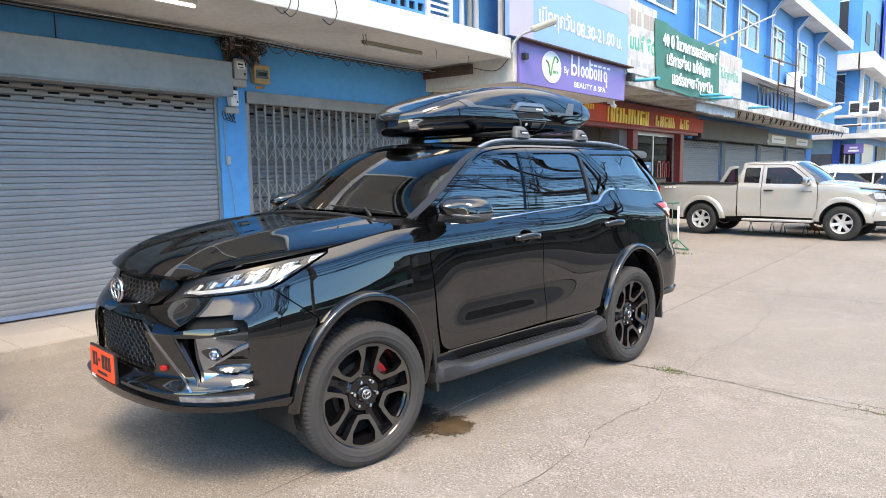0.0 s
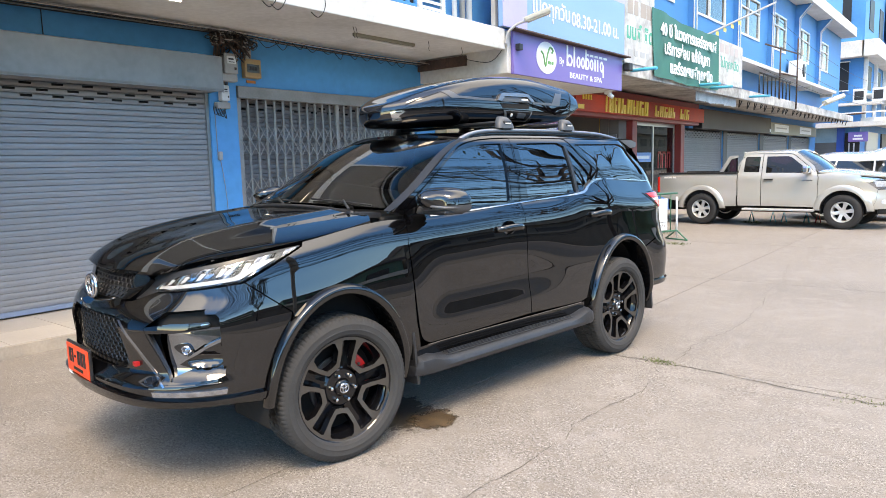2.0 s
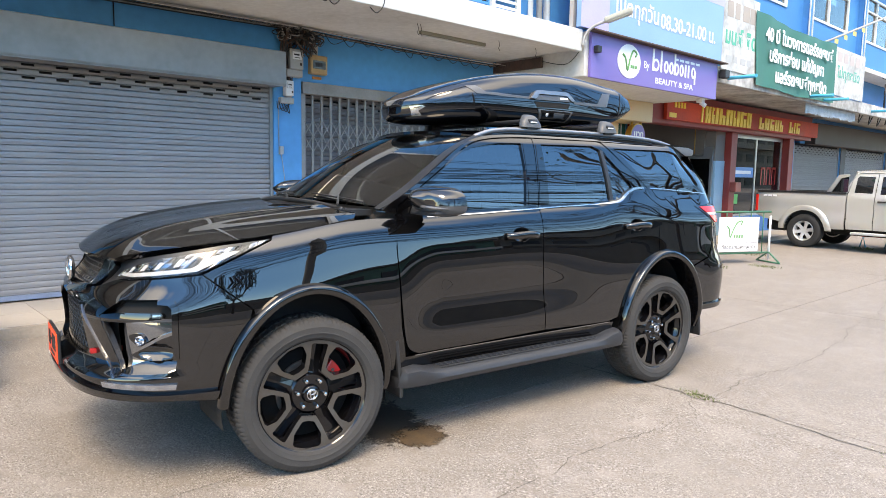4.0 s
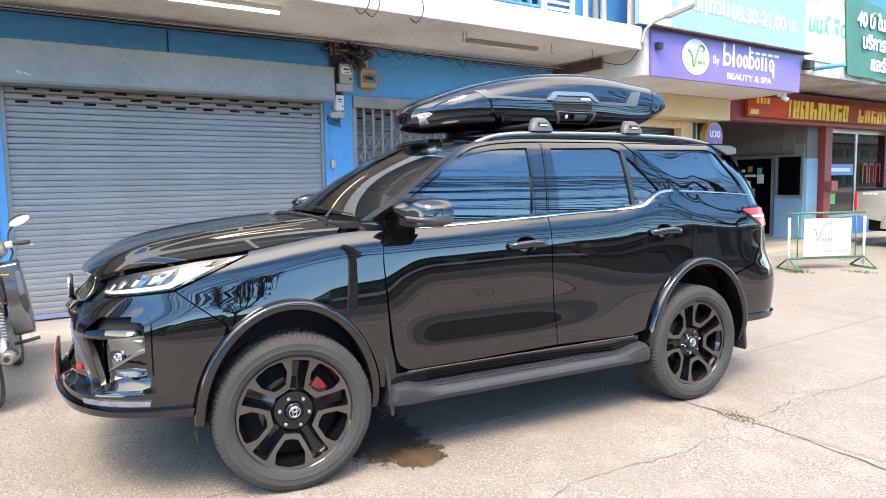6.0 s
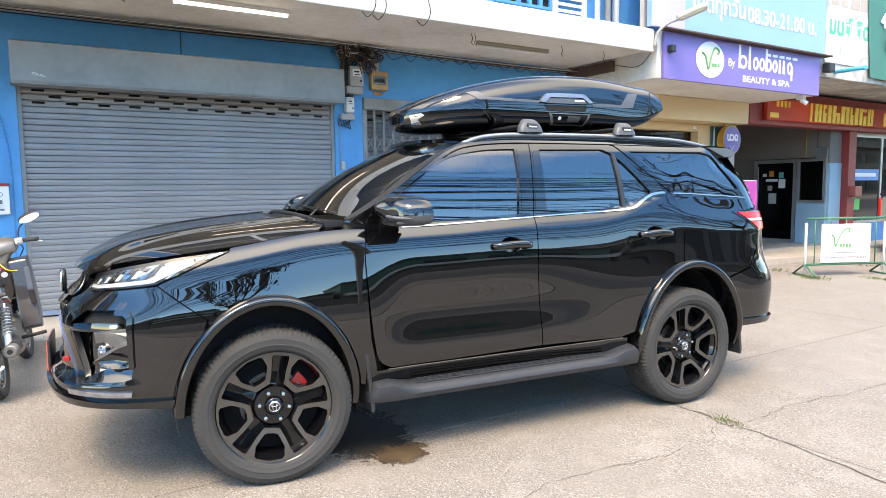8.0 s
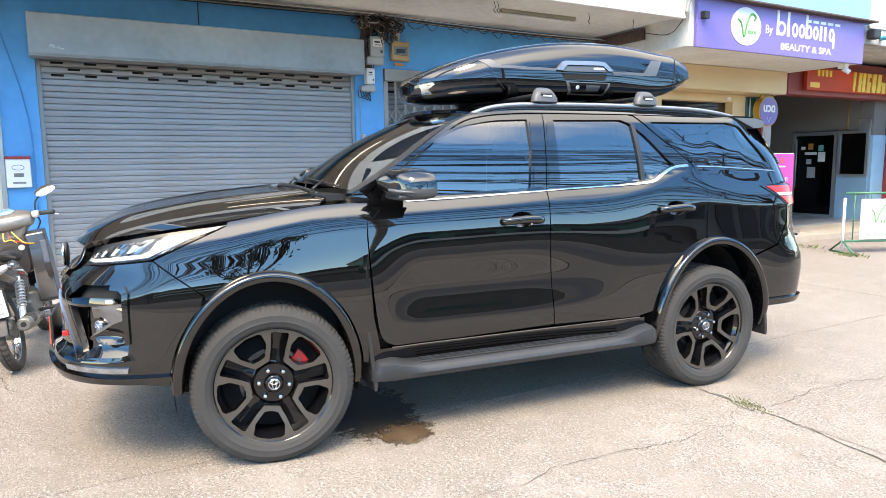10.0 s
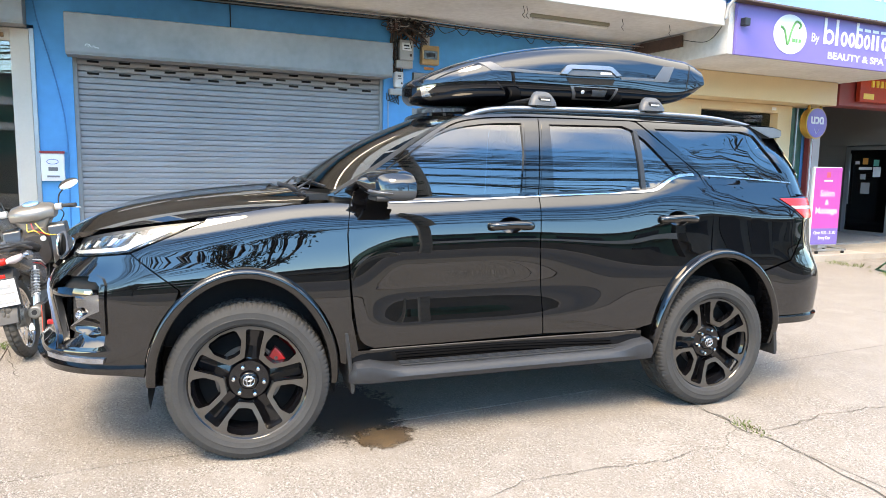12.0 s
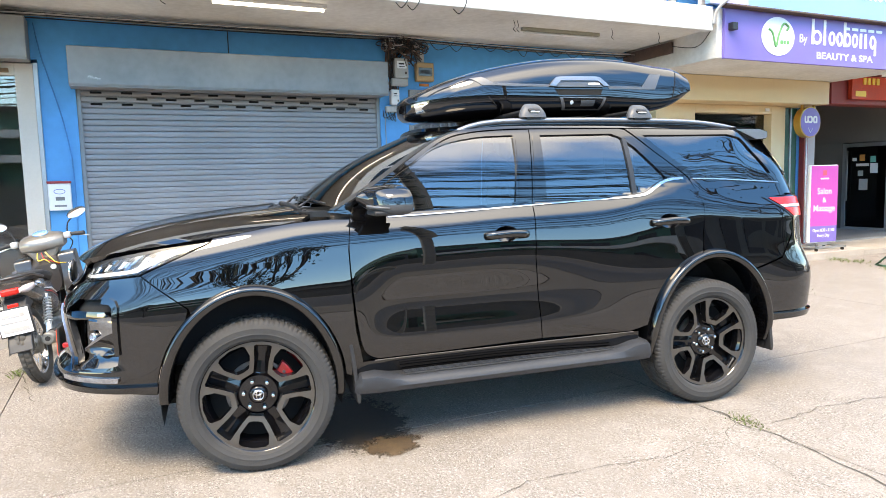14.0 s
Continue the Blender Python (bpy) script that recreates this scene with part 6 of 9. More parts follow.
panel("roof_panel", [(-0.635, 1.02), (0.635, 1.02), (0.635, 2.10), (-0.635, 2.10)], pk_roof, SILVER, pickup, fold=0.03, cell=0.08)
part("cab_back", boxes(((-0.78, 2.16, 0.6), (0.78, 2.22, 1.25)), ((-0.66, 2.10, 1.6), (0.66, 2.16, 1.72)), bevel=0.02), SILVER, pickup)
part("rear_window", boxes(((-0.66, 2.15, 1.25), (0.66, 2.16, 1.62))), TINT, pickup)
part("bed_floor", boxes(((-0.80, 2.25, 0.66), (0.80, 4.16, 0.72)), bevel=0.01), DARK, pickup)
part("bed_head", boxes(((-0.82, 2.25, 0.70), (0.82, 2.30, 1.22)), bevel=0.01), SILVER, pickup)
part("tailgate", boxes(((-0.76, 4.14, 0.68), (0.76, 4.22, 1.24)), bevel=0.02), SILVER, pickup)
for s in (-1, 1):
    part("rail_cap", boxes(((min(s * 0.79, s * 0.868), 2.245, 1.222), (max(s * 0.79, s * 0.868), 4.19, 1.268)), bevel=0.012), SATIN, pickup, "black plastic bed rail cap")
    part("bed_liner", boxes(((min(s * 0.78, s * 0.80), 2.3, 0.7), (max(s * 0.78, s * 0.80), 4.14, 1.225))), DARK, pickup)
    # hoop behind the cab
    part("sport_hoop", prism([(2.72, 1.262), (2.62, 1.262), (2.44, 1.56), (2.27, 1.60), (2.27, 1.65), (2.48, 1.64)], s * 0.62, s * 0.70, "x", 0.01), SILVER, pickup)
    part("hoop_glass", prism([(2.62, 1.262), (2.30, 1.262), (2.30, 1.60), (2.44, 1.56)], s * 0.645, s * 0.655, "x"), PKGLASS, pickup)
    part("tail_lamp", boxes(((min(s * 0.80, s * 0.855), 4.17, 0.78), (max(s * 0.80, s * 0.855), 4.225, 1.16)), bevel=0.01), TAILRED, pickup, "red tail lamp")
    m = part("wing_mirror", boxes(((min(s * 0.93, s * 1.12), 0.62, 1.205), (max(s * 0.93, s * 1.12), 0.78, 1.375)), bevel=0.045, seg=3), CHROME, pickup, "chromed wing mirror")
    part("stalk", boxes(((min(s * 0.83, s * 0.95), 0.64, 1.21), (max(s * 0.83, s * 0.95), 0.72, 1.25)), bevel=0.01), SATIN, m)
    st = part("side_step", boxes(((min(s * 0.80, s * 0.96), 0.55, 0.37), (max(s * 0.80, s * 0.96), 2.08, 0.425)), bevel=0.02), SILVERDIRT, pickup, "ribbed aluminium side step")
    for a in (0.7, 1.3, 1.95):
        part("bracket", boxes(((min(s * 0.6, s * 0.82), a, 0.36), (max(s * 0.6, s * 0.82), a + 0.06, 0.45))), DARK, st)
    part("door_handle", boxes(((min(s * 0.875, s * 0.91), 1.42, 1.07), (max(s * 0.875, s * 0.915), 1.62, 1.10)), bevel=0.01), SATIN, fd[0 if s < 0 else 1], "chrome door handle")
    for k in range(3):
        part("sticker_bar", boxes(((min(s * 0.884, s * 0.888), 3.72 + 0.11 * k, 1.125), (max(s * 0.884, s * 0.888), 3.81 + 0.11 * k, 1.165))), WHITEP, pickup)
    part("badge", boxes(((min(s * 0.884, s * 0.888), 0.60, 1.05), (max(s * 0.884, s * 0.888), 0.82, 1.07))), CHROME, pickup)
    for c in (0.0, REAR):
        bm, rows = bmesh.new(), []
        for t in np.linspace(188, -8, 40):
            row = []
            for k, o in ((0, -0.003), (0.15, 0.012), (0.5, 0.026), (0.9, 0.026), (1, 0.02), (1, -0.12)):
                r, rz = 0.58 - 0.13 * k, 0.58 - 0.12 * k
                p = truck(c + r * math.cos(radians(t)), max(0.40, 0.38 + rz * math.sin(radians(t))), o)
                row.append(bm.verts.new((s * p[0], p[1], p[2])))
            rows.append(row)
        for A, B in zip(rows, rows[1:]):
            for k in range(5):
                bm.faces.new((A[k], A[k + 1], B[k + 1], B[k]))
        part("wheel_arch_flare", bm, SILVER, pickup, smooth_angle=50)
        bm = bmesh.new()
        ring = [[bm.verts.new((s * b, c + 0.45 * math.cos(radians(t)), max(0.34, 0.38 + 0.46 * math.sin(radians(t))))) for t in np.linspace(-5, 185, 20)] for b in (0.84, 0.45)]
        for k in range(19):
            bm.faces.new((ring[0][k], ring[0][k + 1], ring[1][k + 1], ring[1][k]))
        bm.faces.new(ring[1])
        part("arch_liner", bm, DARK, pickup)
part("chassis", boxes(((-0.50, -0.75, 0.32), (0.50, 4.1, 0.62)), ((-0.78, 0.5, 0.44), (0.78, 2.2, 0.62)), ((-0.7, -0.7, 0.5), (0.7, 0.45, 1.0)), bevel=0.03), DARK, pickup)
part("bumper_foot", boxes(((-0.66, -0.88, 0.34), (0.66, -0.6, 0.46)), bevel=0.03), SATIN, pickup)
for b in (-0.38, 0.38):
    st = part("seat", boxes(((b - 0.24, 1.1, 0.62), (b + 0.24, 1.6, 0.95)), bevel=0.04), SEAT, pickup)
    part("seat_back", boxes(((b - 0.23, 1.55, 0.9), (b + 0.23, 1.68, 1.42)), bevel=0.04), SEAT, st)
part("dashboard", boxes(((-0.7, 0.5, 0.95), (0.7, 0.85, 1.2)), bevel=0.04), SEAT, pickup)


DARKRUBBER = surface("dark_tyre_rubber", (0.02, 0.0195, 0.019), 0.75, var=0.3, vscale=9, fine=120, bump=0.12, bscale=200)


def plain_wheel(parent, m, R, wd, rim, spokes, material):
    w = thing("wheel")
    w.parent, w.matrix_local = parent, m
    bm = bmesh.new()
    add_lathe(bm, [(-wd * 0.8, rim), (-wd, rim + 0.03), (-wd, R - 0.05), (-wd * 0.85, R - 0.01), (-wd * 0.3, R), (-wd * 0.25, R - 0.008), (wd * 0.25, R - 0.008), (wd * 0.3, R), (wd * 0.85, R - 0.01), (wd, R - 0.05), (wd, rim + 0.03), (wd * 0.8, rim)], 56, closed=True)
    part("tyre", bm, DARKRUBBER, w, smooth_angle=40)
    bm = bmesh.new()
    add_lathe(bm, [(-wd * 0.8, rim), (wd * 0.6, rim), (wd * 0.86, rim + 0.012), (wd * 0.9, rim + 0.004), (wd * 0.6, rim - 0.02), (-wd * 0.8, rim - 0.02)], 48, closed=True)
    part("rim", bm, material, w, smooth_angle=40)
    bm = bmesh.new()
    add_lathe(bm, [(-wd * 0.3, 0.06), (wd * 0.55, 0.058), (wd * 0.62, 0.05), (wd * 0.62, 0.0)], 24)
    for k in range(spokes):
        a = 2 * math.pi * k / spokes
        c, s = math.cos(a), math.sin(a)
        pts = []
        for r, x, h in ((0.045, wd * 0.55, 0.038), (rim * 0.6, wd * 0.66, 0.034), (rim - 0.008, wd * 0.74, 0.052)):
            pts.append([bm.verts.new((p, r * c - t * s, r * s + t * c)) for p, t in ((x, -h), (x + 0.008, 0), (x, h), (x - 0.04, h * 0.8), (x - 0.04, -h * 0.8))])
        for A, B in zip(pts, pts[1:]):
            for j in range(5):
                bm.faces.new((A[j], A[(j + 1) % 5], B[(j + 1) % 5], B[j]))
    part("spokes", bm, material, w, smooth_angle=40)
    bm = bmesh.new()
    add_lathe(bm, [(-wd, rim - 0.03), (-wd * 0.1, rim - 0.03), (-wd * 0.1, 0)], 32)
    part("wheel_back", bm, DARK, w)
    return w


for a in (0.0, REAR):
    for s in (1, -1):
        plain_wheel(pickup, Matrix.Translation((s * 0.765, a, 0.375)) @ (Matrix.Identity(4) if s > 0 else Matrix.Rotation(math.pi, 4, "Z")) @ Matrix.Rotation(0.2, 4, "X"), 0.375, 0.125, 0.215, 6, SILVERDIRT)


# ---- plainer cars: a white one beyond the pickup, a dark one behind the shop glass for a reflection ----
def saloon(name, m, paint, label, L=4.3, H=1.55):
    """A hatchback as a loft of cross-sections, x to its left, y rearwards."""
    car = thing(name, m, label, "car")
    zc = spline([0, 0.08, 0.25, 0.30, 0.42, 0.60, 0.85, 0.97, 1], [0.62, 0.80, 0.98, 1.02, H - 0.05, H, H - 0.06, 1.05, 0.70])
    zb = spline([0, 0.08, 0.25, 0.5, 0.9, 1], [0.58, 0.76, 0.93, 0.97, 1.0, 0.66])
    wd = spline([0, 0.06, 0.2, 0.5, 0.85, 0.97, 1], [0.55, 0.74, 0.84, 0.86, 0.84, 0.74, 0.60])
    bm, rows = bmesh.new(), []
    for t in np.linspace(0, 1, 44):
        w, b, c = float(wd(t)), float(zb(t)), max(float(zc(t)), float(zb(t)) + 0.012)
        k = min(1, max(0, (c - b) / 0.5))
        half = [(w - 0.10, 0.22), (w - 0.02, 0.30), (w, 0.55), (w - 0.005, b - 0.10), (w - 0.05, b), (w - 0.07 - 0.10 * k, b + (c - b) * 0.62), (w - 0.10 - 0.16 * k, b + (c - b) * 0.90), (0.42 * w, c), (0, c + 0.012)]
        rows.append([bm.verts.new((x, t * L, z)) for x, z in half] + [bm.verts.new((-x, t * L, z)) for x, z in half[::-1][1:]])
    n = len(rows[0])
    for A, B in zip(rows, rows[1:]):
        for k in range(n):
            bm.faces.new((A[k], A[(k + 1) % n], B[(k + 1) % n], B[k]))
    bm.faces.new(rows[0]), bm.faces.new(rows[-1])
    part("body", bm, paint, car, smooth_angle=35)

    def glass(t, v, out=0.0):
        t, v = np.asarray(t, float), np.asarray(v, float)
        w, b, c = wd(t), zb(t), np.maximum(zc(t), zb(t) + 0.012)
        k = np.clip((c - b) / 0.5, 0, 1)
        return np.stack([w - 0.05 - (0.02 + 0.10 * k) * v / 0.62 + out, t * L, b + (c - b) * v], -1)
    for i in (0, 1):
        for a0, a1, a2, a3 in ((0.335, 0.43, 0.555, 0.555), (0.565, 0.565, 0.74, 0.75), (0.755, 0.75, 0.86, 0.90)):
            panel("window", [(a0, 0.06), (a3, 0.06), (a2, 0.60), (a1, 0.60)], glass, TINT, car, mirror=bool(i), out=0.004, fold=0.006, cell=0.06, cellv=0.2)
        s = -1 if i else 1
        part("headlamp", boxes(((min(s * 0.5, s * 0.74), 0.12, 0.66), (max(s * 0.5, s * 0.74), 0.36, 0.80)), bevel=0.04), LAMPGREY, car)
        part("tail_lamp", boxes(((min(s * 0.55, s * 0.77), L - 0.22, 0.80), (max(s * 0.55, s * 0.77), L - 0.05, 1.02)), bevel=0.04), TAILRED, car)
        mr = part("wing_mirror", boxes(((min(s * 0.84, s * 1.0), 0.36 * L, 0.98), (max(s * 0.84, s * 1.0), 0.36 * L + 0.12, 1.11)), bevel=0.04), paint, car)
        for t in (0.54, 0.74):
            part("door_handle", boxes(((min(s * 0.85, s * 0.885), t * L, 0.86), (max(s * 0.85, s * 0.885), t * L + 0.16, 0.885)), bevel=0.008), SATIN, car)
        for a in (0.19 * L, 0.80 * L):
            plain_wheel(car, Matrix.Translation((s * 0.74, a, 0.31)) @ (Matrix.Identity(4) if s > 0 else Matrix.Rotation(math.pi, 4, "Z")), 0.31, 0.10, 0.20, 5, SILVERDIRT)
    vs = [[(x, t, z) for x, t, z in ((-0.70, 0.315, 1.03), (0.70, 0.315, 1.03))], [(x, t, z) for x, t, z in ((0.56, 0.43, H - 0.09), (-0.56, 0.43, H - 0.09))]]
    bm = bmesh.new()
    bm.faces.new([bm.verts.new((x, t * L - 0.03, z + 0.02)) for x, t, z in vs[0] + vs[1]])
    part("windscreen", bm, TINT, car)
    return car


WHITEPAINT = surface("white_car_paint", (0.72, 0.72, 0.71), 0.2, coat=1.0, var=0.04)
GREYPAINT = surface("dark_grey_car_paint", (0.075, 0.078, 0.082), 0.25, 0.3, coat=1.0)
saloon("white_hatchback", Matrix.Translation((3.9, 25.0, 0)) @ Matrix.Rotation(radians(88), 4, "Z"), WHITEPAINT, "white hatchback parked beyond the pickup", 4.4, 1.62)
saloon("silver_hatchback", Matrix.Translation((1.6, 22.9, 0)) @ Matrix.Rotation(radians(86), 4, "Z"), SILVER, "silver hatchback parked close beside the pickup", 4.4, 1.68)
# solid car added inside the shop in place of a reflection in its panes
saloon("reflection_hatchback", Matrix.Translation((-7.62, 4.42, 0.09)) @ Matrix.Rotation(radians(180), 4, "Z"), GREYPAINT, "dark grey car put behind the shop glass for one mirrored in it", 4.0, 1.80)


# ---- shop fronts ----
FACE = Matrix(((0, 0, 1, 0), (1, 0, 0, 0), (0, 1, 0, 0), (0, 0, 0, 1)))       # writing that faces the street


def at(x, y, z):
    return Matrix.Translation((x, y, z)) @ FACE


def shutter(name, x, y0, y1, z0, z1, label, vents=True, pitch=0.0656, steel=None):
    steel = steel or SHUTTER
    s = thing(name, None, label, "roller shutter", "roller shutters")
    # black sheet added so the slots show as unlit space behind
    part("black_sheet", boxes(((x - 0.03, y0, z0), (x - 0.02, y1, z1))), DARK, s)
    for a, b in ((y0 - 0.045, y0), (y1, y1 + 0.045)):
        part("guide", boxes(((x - 0.03, a, z0), (x + 0.035, b, z1)), bevel=0.004), HOODGREY, s)
    n = int((z1 - z0 - 0.0575) / pitch)
    h = pitch
    prof = [(-0.010, 0.0), (0.005, 0.002), (0.0085, 0.006), (0.0075, 0.0105), (0.0055, 0.013), (0.0100, 0.018), (0.0125, h * 0.40), (0.0125, h * 0.78), (0.0085, h - 0.006), (0.001, h - 0.003), (-0.010, h - 0.0015)]
    me = bpy.data.meshes.new("slat")
    me.from_pydata([(a, y, b) for y in (y0, y1) for a, b in prof], [], [(i, i + 1, i + 12, i + 11) for i in range(10)][::-1])
    me.flip_normals()
    me.shade_smooth()
    me.materials.append(steel)
    vent = []
    for ph in (0, 1):
        vs, fs = [], []
        step = 0.32
        ys = [y0]
        k = y0 + 0.095 + ph * step / 2
        while k + 0.13 < y1:
            ys += [k, k + 0.12]
            k += step
        ys.append(y1)
        for i, (a, b) in enumerate(zip(ys, ys[1:])):
            rows = [(0, 10)] if i % 2 == 0 else [(0, 6), (7, 10)]
            for r0, r1 in rows:
                o = len(vs)
                vs += [(p, y, q) for y in (a, b) for p, q in prof[r0:r1 + 1]]
                m = r1 - r0 + 1
                fs += [(o + j, o + m + j, o + m + j + 1, o + j + 1) for j in range(m - 1)]
        v = bpy.data.meshes.new("slat")
        v.from_pydata(vs, [], fs)
        v.shade_smooth()
        v.materials.append(steel)
        vent.append(v)
    for k in range(n):
        z = z0 + 0.0575 + k * pitch
        top = n - 1 - k
        use = vent[(top + 1) % 2] if vents and top <= 3 else me
        o = new("slat", use)
        o.parent = s
        o.location = (x, 0, z)
    part("bottom_rail", boxes(((x - 0.02, y0, z0), (x + 0.022, y1, z0 + 0.055)), bevel=0.006), surface("rail_blue_grey", (0.20, 0.26, 0.36), 0.45), s)
    return s


shutter("roller_shutter", W - 0.06, 4.765, 8.295, 0.11, 2.70, "closed blue-grey steel roller shutter with vent slots")
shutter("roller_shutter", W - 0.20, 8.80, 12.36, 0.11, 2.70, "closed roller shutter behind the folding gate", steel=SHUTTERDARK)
for y0, y1, z0, z1, lab in ((4.676, 8.342, 2.595, 3.02, "grey sheet-metal hood over the roller shutter"), (-3.0, 4.31, 2.86, 3.30, "grey sheet-metal hood over the glass shopfront")):
    h = thing("shutter_hood", None, lab, "shutter hood")
    part("sheet", prism([(W + 0.002, z0), (W + 0.335, z0), (-6.26, z0 + 0.02), (-6.27, z1 - 0.01), (W + 0.3, z1), (W + 0.002, z1)], y0, y1, "y", 0.004), HOODGREY, h)
    part("lower_lip", boxes(((W + 0.30, y0 + 0.004, z0 - 0.012), (-6.262, y1 - 0.004, z0 - 0.001))), HOODGREY, h)
    if y0 > 0:
        bm = bmesh.new()
        for k, (ry, rz) in enumerate(((0.014, 0.012), (0.010, 0.016), (0.016, 0.008), (0.011, 0.013), (0.018, 0.007))):
            add_tube(bm, [(-6.2625, 4.878 + 0.024 * k + ry * math.cos(t + k), 2.688 - 0.006 * k + rz * math.sin(1.6 * t)) for t in np.linspace(0, 5.2, 12)], 0.0022, 4)
        part("scribble", bm, WHITEP, h, "small white scrawl")

# folding lattice gate
gate = thing("folding_gate", None, "closed grey folding lattice gate across the shopfront", "gate")
part("top_track", boxes(((W - 0.10, 8.76, 2.56), (W + 0.03, 12.39, 2.715)), bevel=0.005), GATEGREY, gate)
part("bottom_track", boxes(((W - 0.10, 8.76, 0.101), (W - 0.02, 12.39, 0.13))), HOODGREY, gate)
n = 25
pitch = (12.34 - 8.80) / (n - 1)
bar = bpy.data.meshes.new("picket")
b = boxes(((-0.014, -0.015, 0.13), (0.014, 0.015, 2.58)), bevel=0.004, seg=1)
b.to_mesh(bar)
b.free()
bar.materials.append(GATEGREY)
wide = bpy.data.meshes.new("picket")
b = boxes(((-0.016, -0.034, 0.13), (0.016, 0.034, 2.58)), bevel=0.004, seg=1)
b.to_mesh(wide)
b.free()
wide.materials.append(GATEGREY)
cross = []
for sgn in (1, -1):
    me = bpy.data.meshes.new("lattice_strip")
    b = prism([(sgn * -pitch / 2, -0.102), (sgn * -pitch / 2 + sgn * 0.014, -0.102), (sgn * pitch / 2, 0.102), (sgn * pitch / 2 - sgn * 0.014, 0.102)], -0.003, 0.003, "x")
    b.to_mesh(me)
    b.free()
    me.materials.append(GATEGREY)
    cross.append(me)
for k in range(n):
    o = new("picket", wide if k in (0, 12, n - 1) else bar)
    o.parent, o.location = gate, (W - 0.045, 8.80 + pitch * k, 0)
    if k < n - 1:
        for z in (0.42, 0.62, 1.18, 1.385, 1.895, 2.10):
            for i, me in enumerate(cross):
                o = new("lattice_strip", me)
                o.parent, o.location = gate, (W - 0.027 + 0.008 * i, 8.80 + pitch * (k + 0.5), z)

# glass shopfront beyond the blue pier
front = thing("glass_shopfront", None, "beige framed glass shopfront with a closed door", "shopfront")
part("frame", boxes(((W - 0.08, 4.15, 0.1), (W + 0.03, 4.325, 2.85)), ((W - 0.08, 0.3, 2.72), (W + 0.03, 4.15, 2.85)), ((W - 0.08, 2.2, 0.1), (W + 0.02, 2.32, 2.72)), ((W - 0.08, 0.3, 0.1), (W + 0.02, 4.15, 0.2)), bevel=0.006), BEIGE, front)
part("edge_strip", boxes(((W - 0.02, 4.327, 0.1), (W + 0.022, 4.368, 2.86))), ALU, front)
part("closer", boxes(((W + 0.03, 3.85, 2.745), (W + 0.07, 4.10, 2.79)), bevel=0.006), TIMBER, front)
for a, b_ in ((0.32, 2.2), (2.32, 4.15)):
    part("pane", boxes(((W - 0.03, a, 0.2), (W - 0.022, b_, 2.72))), surface("shopfront_glass", (0.62, 0.64, 0.63), 0.0, var=0.02, rvar=0, ior=1.75, trans=1.0), front)

# letter box, its number as a bar
lb = thing("letter_box", None, "white letter box with a red lid on the blue pier", "letter box")
part("body", boxes(((W, 4.375, 1.245), (W + 0.07, 4.60, 1.545)), bevel=0.01), WHITEP, lb)
part("lid", boxes(((W, 4.368, 1.545), (W + 0.085, 4.607, 1.572)), bevel=0.006), surface("dull_red", (0.28, 0.02, 0.025), 0.4), lb)
part("slot", boxes(((W + 0.07, 4.43, 1.285), (W + 0.075, 4.55, 1.305))), surface("slot_grey", (0.18, 0.18, 0.18), 0.4), lb)
part("number_bar", boxes(((W + 0.07, 4.445, 1.355), (W + 0.074, 4.535, 1.395))), surface("ink_grey", (0.14, 0.14, 0.14), 0.6), lb)
bm = bmesh.new()
add_tube(bm, [(W + 0.072, 4.487 + 0.055 * math.cos(t), 1.455 + 0.026 * math.sin(t)) for t in np.linspace(0, 2 * math.pi, 25)], 0.003, 5, caps=False)
part("oval_mark", bm, surface("mark_blue", (0.05, 0.10, 0.35), 0.5), lb)

# electricity meters, fuse boxes and their cables on the piers
TINTBROWN = surface("smoked_window", (0.045, 0.035, 0.025), 0.15)


def meter(y, z, w, h, d, material, name, label, window=True):
    m = thing(name, None, label, "electric meter")
    part("case", boxes(((W, y - w / 2, z - h / 2), (W + d, y + w / 2, z + h / 2)), bevel=0.012), material, m)
    if window:
        if material is FUSEBEIGE:
            part("window", boxes(((W + d - 0.003, y - w * 0.38, z - h * 0.22), (W + d + 0.004, y + w * 0.38, z + h * 0.22)), bevel=0.003), TINTBROWN, m)
            for k in range(6):
                part("breaker", boxes(((W + d + 0.003, y - w * 0.28 + w * 0.095 * k, z - h * 0.10), (W + d + 0.009, y - w * 0.21 + w * 0.095 * k, z + h * 0.10))), PLASTIC, m)
            return m
        part("window", boxes(((W + d - 0.004, y - w * 0.34, z - h * 0.02), (W + d + 0.012, y + w * 0.34, z + h * 0.36)), bevel=0.012), WHITEP, m)
        part("dial", boxes(((W + d + 0.012, y - w * 0.24, z + h * 0.17), (W + d + 0.016, y + w * 0.14, z + h * 0.25))), INK, m)
        part("dial_line", boxes(((W + d + 0.012, y - w * 0.2, z + h * 0.05), (W + d + 0.015, y + w * 0.2, z + h * 0.085))), INK, m)
        part("seal", boxes(((W + d, y + w * 0.22, z - h * 0.30), (W + d + 0.012, y + w * 0.34, z - h * 0.18))), RUST, m)
        part("foot", boxes(((W, y - w * 0.36, z - h * 0.62), (W + d * 0.7, y + w * 0.36, z - h / 2)), bevel=0.006), METER, m)
    return m


